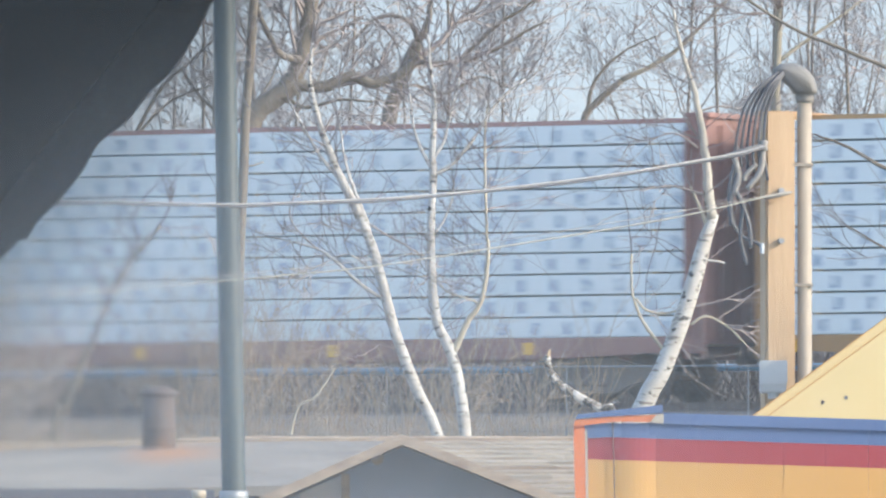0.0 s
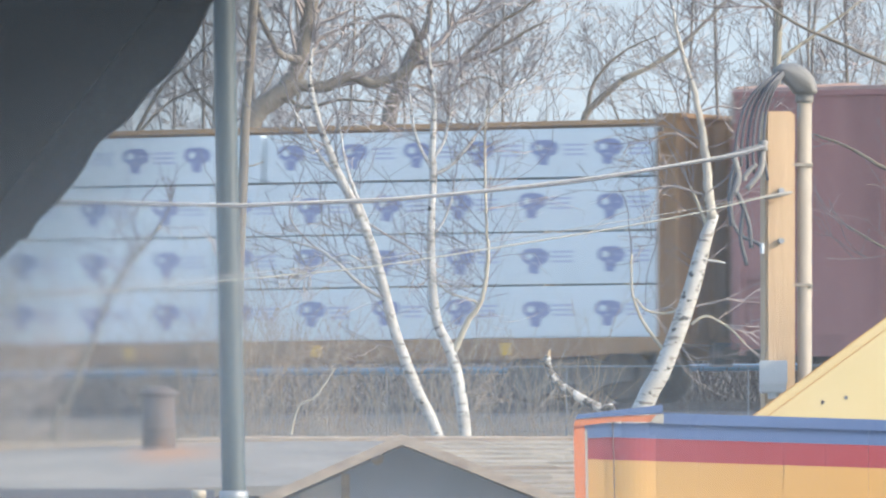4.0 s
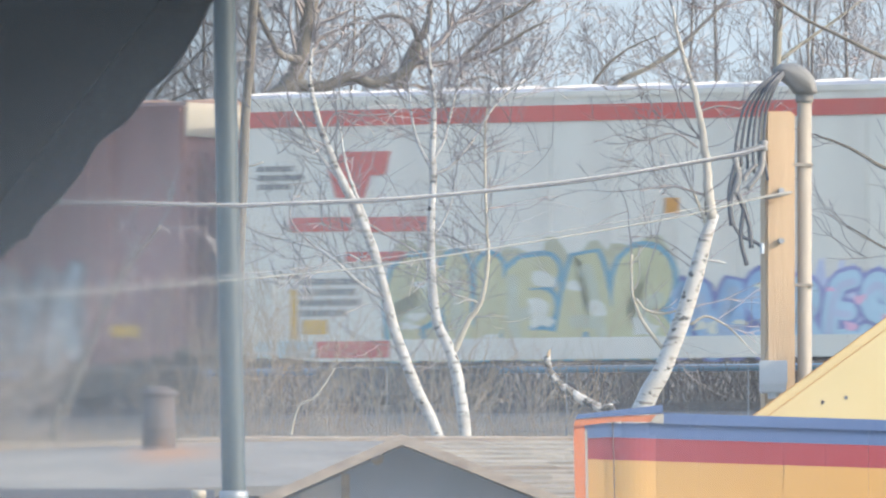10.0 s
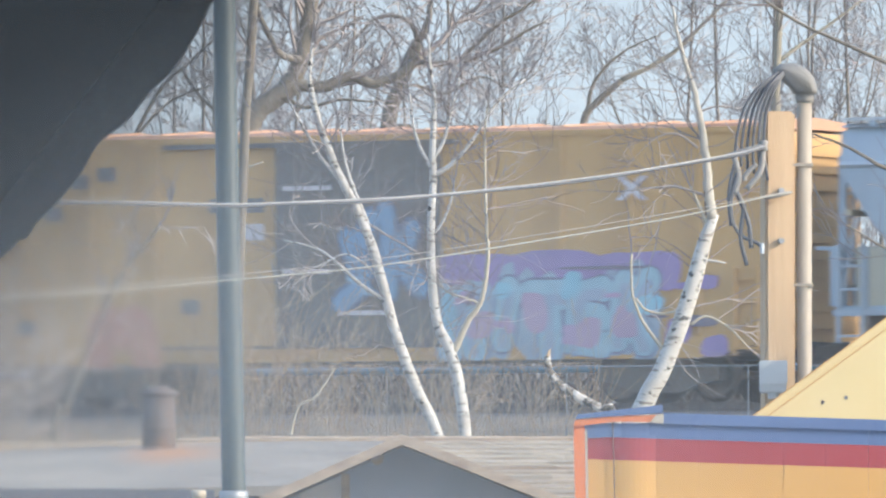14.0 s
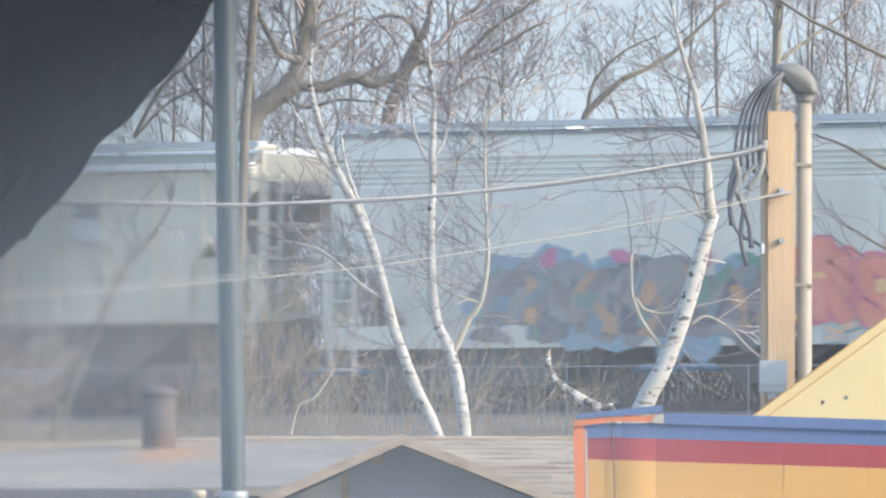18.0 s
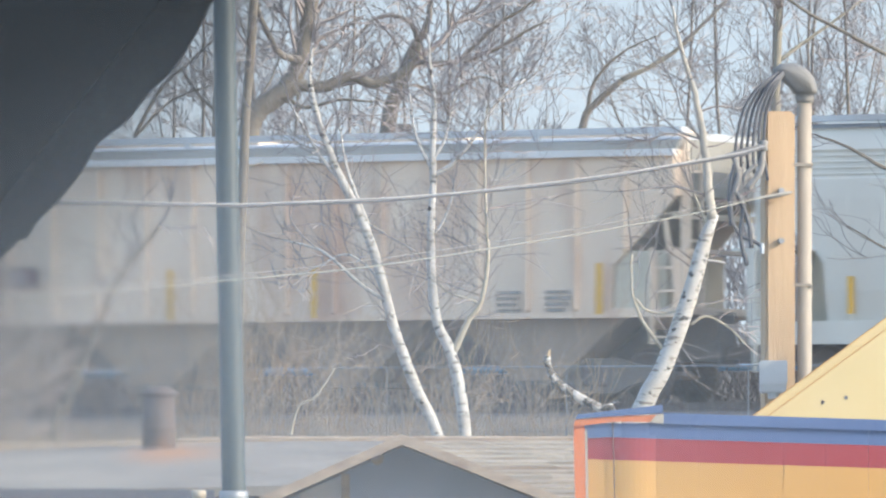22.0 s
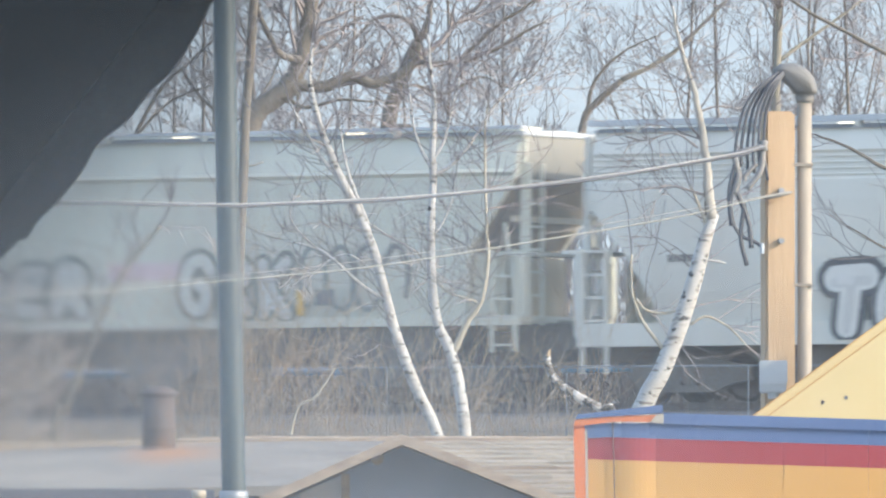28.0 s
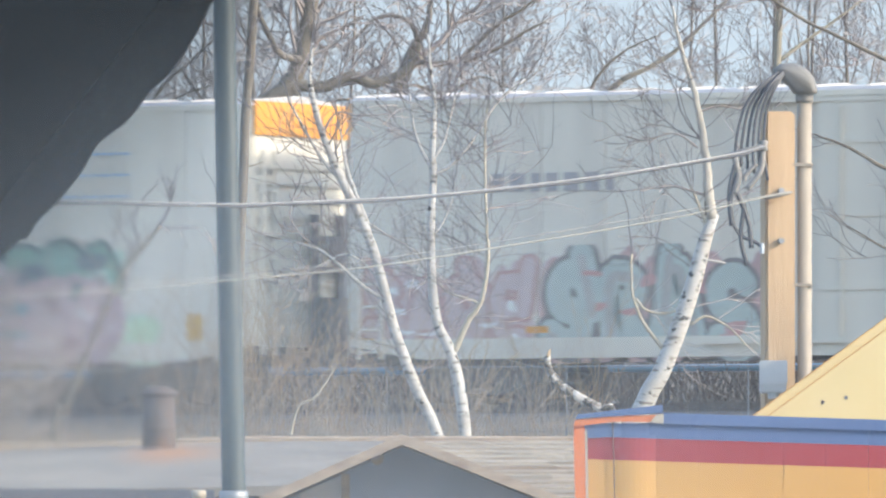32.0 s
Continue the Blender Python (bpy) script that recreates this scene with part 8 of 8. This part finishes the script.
def kiosk():
    d = 42.0
    k = thing("striped_kiosk", "kiosk wall of yellow panels with red and blue bands", "kiosk", at=Matrix.Identity(4))
    X0, X1 = 0.8148, 3.1836

    def zz(z, x):
        """A height at the capping's near end, carried along the slope of the bands."""
        return z - 0.031 * (x - X0)
    part("backing", Geo().box(0.5376, X1, d + 0.030, d + 0.12, 0.0, 2.88), YELLOW, k)
    edges = [0.5292, 0.6342] + [0.7938 + 0.1575 * q for q in range(13)]
    for i, (a, b) in enumerate(zip(edges, edges[1:])):
        xa, xb = a + 0.00025, b - 0.00025
        dy = (0.0, 0.0012, 0.0)[i % 3]
        turn = 0.006 if i == 0 else 0.0

        def panel(nm, y0, y1, mat):
            za, zb, zc, zd = zz(y0, xa), zz(y0, xb), zz(y1, xb), zz(y1, xa)
            if y0 == 0.0:
                za = zb = 0.0
            g = Geo()
            steps = 8 if i == 1 else 1
            vs, fs = [], []
            for q in range(steps + 1):
                f = q / steps
                x = xa + (xb - xa) * f
                yy = d + dy + turn * (1 - f) - (0.010 * math.sin(math.pi * f) if i == 1 else 0)
                vs += [(x, yy, za + (zb - za) * f), (x, yy, zd + (zc - zd) * f), (x, d + 0.03, zd + (zc - zd) * f), (x, d + 0.03, za + (zb - za) * f)]
            for q in range(steps):
                for e in range(4):
                    fs.append((4 * q + e, 4 * q + (e + 1) % 4, 4 * q + 4 + (e + 1) % 4, 4 * q + 4 + e))
            fs += [(3, 2, 1, 0), tuple(4 * steps + e for e in range(4))]
            g.add(vs, fs)
            part(nm, g, mat, k, bevel=0.0003)
        panel("yellow_panel", 0.0, 2.8137, YELLOW)
        panel("red_band", 2.8137, 2.8977, RED)
        panel("blue_band", 2.8977, 2.9502, BLUE)
    xa, xb = X0, X1
    part("blue_cap", Geo().prism([(xa, zz(2.9502, xa)), (xb, zz(2.9502, xb)), (xb, zz(2.9943, xb)), (xa, zz(2.9943, xa))], d - 0.014, d + 0.12), BLUE, k, bevel=0.003)
    part("blue_cap", Geo().prism([(0.517, 2.900), (0.815, 2.912), (0.815, 2.959), (0.517, 2.950)], d - 0.004, d + 0.0), BLUE, k)
    part("lifted_flap", Geo().prism([(0.493, 2.971), (0.815, 2.994), (0.817, 3.024), (0.664, 3.007), (0.500, 2.988)], d - 0.03, d + 0.10), BLUE, k, "lifted end of the blue capping", bevel=0.002)
    part("flap_edge", Geo().prism([(0.769, 2.959), (0.819, 2.954), (0.819, 2.990), (0.790, 2.984)], d - 0.034, d - 0.015), CREAM, k, "torn pale edge")
    part("orange_trim", Geo().prism([(0.487, 2.942), (0.626, 2.961), (0.773, 2.961), (0.802, 2.986), (0.643, 2.984), (0.489, 2.967)], d - 0.022, d - 0.006), ORANGE_TRIM, k)
    part("orange_trim", Geo().prism([(0.510, 1.799), (0.548, 1.799), (0.527, 2.933), (0.519, 2.954), (0.485, 2.950)], d - 0.012, d + 0.10), ORANGE_TRIM, k, "worn orange corner trim")
    part("worn_edge", Geo().prism([(0.546, 1.80), (0.556, 1.80), (0.536, 2.93), (0.527, 2.93)], d - 0.0135, d - 0.010), CREAM, k, "worn pale edge of the trim")
    part("corner_seam", Geo().tube([(0.630, 41.990, 2.971), (0.638, 41.990, 2.677), (0.651, 41.990, 2.219)], 0.0022, 6), CAULK, k)
    part("side_wall", Geo().box(0.585, 0.64, d + 0.12, 43.8, 0.0, 2.86), YELLOW, k)
    part("side_wall", Geo().box(3.10, 3.16, d + 0.12, 43.8, 0.0, 2.80), YELLOW, k)
    part("back_wall", Geo().box(0.64, 3.10, 43.74, 43.8, 0.0, 2.80), YELLOW, k)
    part("roof_deck", Geo().box(0.64, 3.10, d + 0.12, 43.74, 2.70, 2.76), BLUE, k)
    r = thing("yellow_gable", "pale yellow sheet-metal gable end with bolts", "roof", at=Matrix.Identity(4))
    e = 44.0
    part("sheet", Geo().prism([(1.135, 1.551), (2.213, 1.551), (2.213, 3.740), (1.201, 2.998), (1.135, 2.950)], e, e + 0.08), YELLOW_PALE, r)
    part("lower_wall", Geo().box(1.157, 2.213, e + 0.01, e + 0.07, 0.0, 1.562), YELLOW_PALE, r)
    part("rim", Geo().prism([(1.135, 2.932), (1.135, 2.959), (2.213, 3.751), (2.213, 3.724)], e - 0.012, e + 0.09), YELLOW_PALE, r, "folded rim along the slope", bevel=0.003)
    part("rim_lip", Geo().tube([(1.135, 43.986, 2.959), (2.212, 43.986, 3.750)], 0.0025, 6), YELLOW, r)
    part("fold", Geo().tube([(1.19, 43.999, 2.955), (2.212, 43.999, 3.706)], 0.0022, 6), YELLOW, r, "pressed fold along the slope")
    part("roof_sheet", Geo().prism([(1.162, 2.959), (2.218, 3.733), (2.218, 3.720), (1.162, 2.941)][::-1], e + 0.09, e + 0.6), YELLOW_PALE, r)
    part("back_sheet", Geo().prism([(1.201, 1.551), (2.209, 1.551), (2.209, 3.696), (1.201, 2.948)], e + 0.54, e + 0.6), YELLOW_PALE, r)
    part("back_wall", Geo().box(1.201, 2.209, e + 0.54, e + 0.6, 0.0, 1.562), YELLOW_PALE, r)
    for q in ((1.569, 44.000, 3.082), (1.478, 44.000, 3.064)):
        part("bolt", Geo().turn([(0.005, -0.006), (0.007, -0.003), (0.008, 0.0)], 12, "y", q), RUSTY if q[0] < 1.5 else GUTTER, r)


kiosk()

# ---- unseen room added round the camera; its window pane carries lens haze ----
ROOM_PAINT = surface("room_wall_paint", (0.42, 0.41, 0.39), (0.47, 0.46, 0.44), 1.2, 0.85)
ROOM_BOARDS = surface("worn_floor_boards", (0.20, 0.14, 0.09), (0.28, 0.20, 0.13), 2.0, 0.7, 0.0, (8, 1, 1))
SASH_WHITE = surface("white_sash_paint", (0.66, 0.65, 0.62), (0.72, 0.71, 0.68), 3.0, 0.5)


def hazed_glass():
    """Clear glass with lens haze and blur put into it: an even film, a central bloom, one broad smear that scatters
    light.
    """
    m = bpy.data.materials.new("lens_haze_glass")
    m.use_nodes = True
    n, lk = m.node_tree.nodes, m.node_tree.links.new
    n.remove(n["Principled BSDF"])
    tc = n.new("ShaderNodeTexCoord")
    mp = n.new("ShaderNodeMapping")
    mp.vector_type = "TEXTURE"
    mp.inputs["Location"].default_value, mp.inputs["Rotation"].default_value, mp.inputs["Scale"].default_value = SMEAR_AT, (0, radians(-24), 0), SMEAR_SIZE
    lk(tc.outputs["Object"], mp.inputs["Vector"])
    ln = n.new("ShaderNodeVectorMath")
    ln.operation = "LENGTH"
    lk(mp.outputs[0], ln.inputs[0])
    nz = n.new("ShaderNodeTexNoise")
    nz.inputs["Scale"].default_value, nz.inputs["Detail"].default_value = 70.0, 4
    lk(tc.outputs["Object"], nz.inputs["Vector"])

    def calc(op, a, b):
        k = n.new("ShaderNodeMath")
        k.operation = op
        for i, q in enumerate((a, b)):
            if isinstance(q, float):
                k.inputs[i].default_value = q
            else:
                lk(q, k.inputs[i])
        return k.outputs[0]

    def ramp(value, low, high, a, b):
        k = n.new("ShaderNodeMapRange")
        k.interpolation_type = "SMOOTHSTEP"
        for q, v in (("From Min", low), ("From Max", high), ("To Min", a), ("To Max", b)):
            k.inputs[q].default_value = v
        lk(value, k.inputs["Value"])
        return k.outputs[0]
    far = calc("ADD", ln.outputs["Value"], calc("MULTIPLY", nz.outputs["Fac"], 0.30))
    smear = ramp(far, 0.1, 2.6, 1.0, 0.0)
    wide = n.new("ShaderNodeMapping")
    wide.vector_type = "TEXTURE"
    wide.inputs["Location"].default_value, wide.inputs["Scale"].default_value = BLOOM_AT, BLOOM_SIZE
    lk(tc.outputs["Object"], wide.inputs["Vector"])
    away = n.new("ShaderNodeVectorMath")
    away.operation = "LENGTH"
    lk(wide.outputs[0], away.inputs[0])
    bloom = ramp(away.outputs["Value"], 0.1, 1.0, BLOOM_HAZE, 0.0)
    film = calc("ADD", calc("ADD", calc("MULTIPLY", smear, SMEAR_HAZE), FILM_HAZE), bloom)
    clear = n.new("ShaderNodeBsdfTransparent")
    scatter = n.new("ShaderNodeBsdfRefraction")
    scatter.distribution = "GGX"
    scatter.inputs["IOR"].default_value, scatter.inputs["Roughness"].default_value = 1.008, 0.15
    see = n.new("ShaderNodeMixShader")
    lk(ramp(far, 0.35, 1.4, 0.66, 0.0), see.inputs[0])
    lk(clear.outputs[0], see.inputs[1])
    lk(scatter.outputs[0], see.inputs[2])
    # Translucent veil lifts the darks, imitating glare in the lens.
    veil = n.new("ShaderNodeBsdfTranslucent")
    veil.inputs["Color"].default_value = (0.895, 0.87, 0.81, 1)
    out = n.new("ShaderNodeMixShader")
    lk(film, out.inputs[0])
    lk(see.outputs[0], out.inputs[1])
    lk(veil.outputs[0], out.inputs[2])
    lk(out.outputs[0], n["Material Output"].inputs["Surface"])
    return m


# Haze amounts: lower-left smear, whole-pane film, central bloom.
SMEAR_AT, SMEAR_SIZE, SMEAR_HAZE, FILM_HAZE = (-0.054, 0.0, -0.014), (0.033, 1.0, 0.024), 0.029, 0.034
BLOOM_AT, BLOOM_SIZE, BLOOM_HAZE = (-0.013, 0.0, -0.016), (0.086, 1.0, 0.052), 0.118


# Unseen room: holds the haze pane, keeps sun off it and the cloth.
def room():
    x0, x1, y0, y1, z0, z1 = -1.9, 1.9, -3.2, 1.42, 0.9, 3.5
    t = 0.16
    wx, wa, wb = 0.55, 1.95, 2.95
    kw = dict(kind="structure")
    solid("floor", Geo().box(x0 - t, x1 + t, y0 - t, y1 + t, -0.1, z0), ROOM_BOARDS, "plain worn board floor of the unseen added room", "floor", **kw)
    solid("ceiling", Geo().box(x0 - t, x1 + t, y0 - t, y1 + t, z1, z1 + 0.15), ROOM_PAINT, "plain painted ceiling of the unseen added room", "ceiling", **kw)
    for nm, box in (("wall_west", (x0 - t, x0, y0, y1)), ("wall_east", (x1, x1 + t, y0, y1)), ("wall_south", (x0 - t, x1 + t, y0 - t, y0))):
        solid(nm, Geo().box(*box, z0, z1), ROOM_PAINT, "plain painted wall of the unseen added room", "wall", **kw)
    solid("wall_north", Geo().box(x0 - t, -wx, y1, y1 + t, z0, z1).box(wx, x1 + t, y1, y1 + t, z0, z1).box(-wx, wx, y1, y1 + t, z0, wa).box(-wx, wx, y1, y1 + t, wb, z1),
          ROOM_PAINT, "plain painted wall of the unseen added room, with a window opening", "wall", **kw)
    w = thing("window_1", "added white sash window whose pane carries lens haze", "window", kind="structure", at=Matrix.Translation((0, y1 + 0.08, 2.443)))
    a, b, f = wa - 2.443, wb - 2.443, 0.05
    for nm, q in (("sash_stile", (-wx, -wx + f, a, b)), ("sash_stile", (wx - f, wx, a, b)), ("sash_rail", (-wx + f, wx - f, a, a + f)), ("sash_rail", (-wx + f, wx - f, b - f, b))):
        part(nm, Geo().box(q[0], q[1], -0.03, 0.03, q[2], q[3]), SASH_WHITE, w, bevel=0.004)
    pane = part("pane", Geo().box(-wx + f, wx - f, -0.002, 0.002, a + f, b - f), hazed_glass(), w, "glass with lens haze and blur put into it")
    pane.visible_shadow = False


room()

# ---- dark cloth hanging close before the camera, its edge blur drawn as thinning cover ----
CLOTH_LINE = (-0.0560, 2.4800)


def blur_cover(name, low, high, a, b):
    """Black cloth with out-of-focus blur and darkening put into its cover: a to b over low to high metres from the
    slanting edge.
    """
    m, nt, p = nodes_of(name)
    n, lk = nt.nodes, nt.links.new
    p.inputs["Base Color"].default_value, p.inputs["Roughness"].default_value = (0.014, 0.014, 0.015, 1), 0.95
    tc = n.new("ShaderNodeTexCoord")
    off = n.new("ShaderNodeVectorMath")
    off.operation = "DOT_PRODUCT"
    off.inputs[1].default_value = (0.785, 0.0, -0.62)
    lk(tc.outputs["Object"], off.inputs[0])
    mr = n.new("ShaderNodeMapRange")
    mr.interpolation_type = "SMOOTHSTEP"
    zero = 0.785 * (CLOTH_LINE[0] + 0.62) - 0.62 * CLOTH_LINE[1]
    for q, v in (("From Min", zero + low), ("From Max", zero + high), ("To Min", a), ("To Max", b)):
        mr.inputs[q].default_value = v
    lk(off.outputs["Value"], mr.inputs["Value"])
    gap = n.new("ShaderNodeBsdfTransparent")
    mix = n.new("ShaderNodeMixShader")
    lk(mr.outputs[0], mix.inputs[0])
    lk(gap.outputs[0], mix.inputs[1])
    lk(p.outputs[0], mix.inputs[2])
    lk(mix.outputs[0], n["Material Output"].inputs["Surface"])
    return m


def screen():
    t = thing("cloth_screen", "black cloth drawn back on a rod, its slanting edge faded as if out of focus", "curtain", at=Matrix.Translation((-0.62, 2.0, 0.0)))
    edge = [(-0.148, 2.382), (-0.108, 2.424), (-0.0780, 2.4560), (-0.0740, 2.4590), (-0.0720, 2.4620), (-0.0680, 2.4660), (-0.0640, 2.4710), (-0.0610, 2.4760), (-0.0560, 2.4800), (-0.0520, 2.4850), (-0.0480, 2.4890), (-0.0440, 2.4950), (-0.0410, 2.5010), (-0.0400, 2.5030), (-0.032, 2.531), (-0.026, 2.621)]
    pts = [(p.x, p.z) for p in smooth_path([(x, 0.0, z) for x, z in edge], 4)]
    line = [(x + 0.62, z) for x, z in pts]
    # Cover drops near the edge to imitate light leaking in through blur.
    part("cloth", Geo().prism(line + [(0.04, pts[-1][1]), (0.04, pts[0][1])], -0.002, 0.002), blur_cover("black_cloth", -0.024, 0.002, 1.0, 0.87), t)
    # Added strip: soft darkening beyond the edge, set as partial cover.
    part("edge_blur_strip", Geo().prism(line + [(x + 0.030, z) for x, z in reversed(line)], -0.0004, 0.0004), blur_cover("edge_blur_black", -0.004, 0.020, 0.24, 0.0), t, "added strip standing in for the cloth's out-of-focus edge darkening")
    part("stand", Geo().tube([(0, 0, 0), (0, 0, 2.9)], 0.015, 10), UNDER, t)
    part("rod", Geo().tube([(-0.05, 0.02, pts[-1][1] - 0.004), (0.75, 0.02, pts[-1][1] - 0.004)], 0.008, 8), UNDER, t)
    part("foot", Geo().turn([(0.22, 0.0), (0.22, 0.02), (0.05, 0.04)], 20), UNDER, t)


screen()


# ---- motion of the train ----
def motions():
    for car, mid in TRAIN:
        rows = []
        for i in range(17):
            t = i * 2.0
            s = mid - (12.0212 * t - 0.5 * 0.03546 * t * t)
            p = MID + s * ALONG
            rows.append((t, Matrix.Translation((p.x, p.y, RAIL)) @ Matrix.Rotation(TURN, 4, "Z")))
        walk(car, rows)
    # the limb swings about its root: seconds and degrees
    swing = ((0, 0), (1, 1.8), (2, 1.0), (3.5, 2.0), (5.5, -0.4), (7, 2.6), (8, 3.4), (9, 5.0), (10.5, 3.4), (12, 2.6), (14, 2.2), (16.5, 4.5), (17.5, 5.2), (19, 2.8), (21, 5.4), (23, 6.2), (25, 7.0), (27.5, 6.6), (29, 6.0), (31, 5.0), (32, 3.6))
    for br in SWAY:
        walk(br, [(t, pose(0, 0, 0, 0, a, 0)) for t, a in swing])


motions()
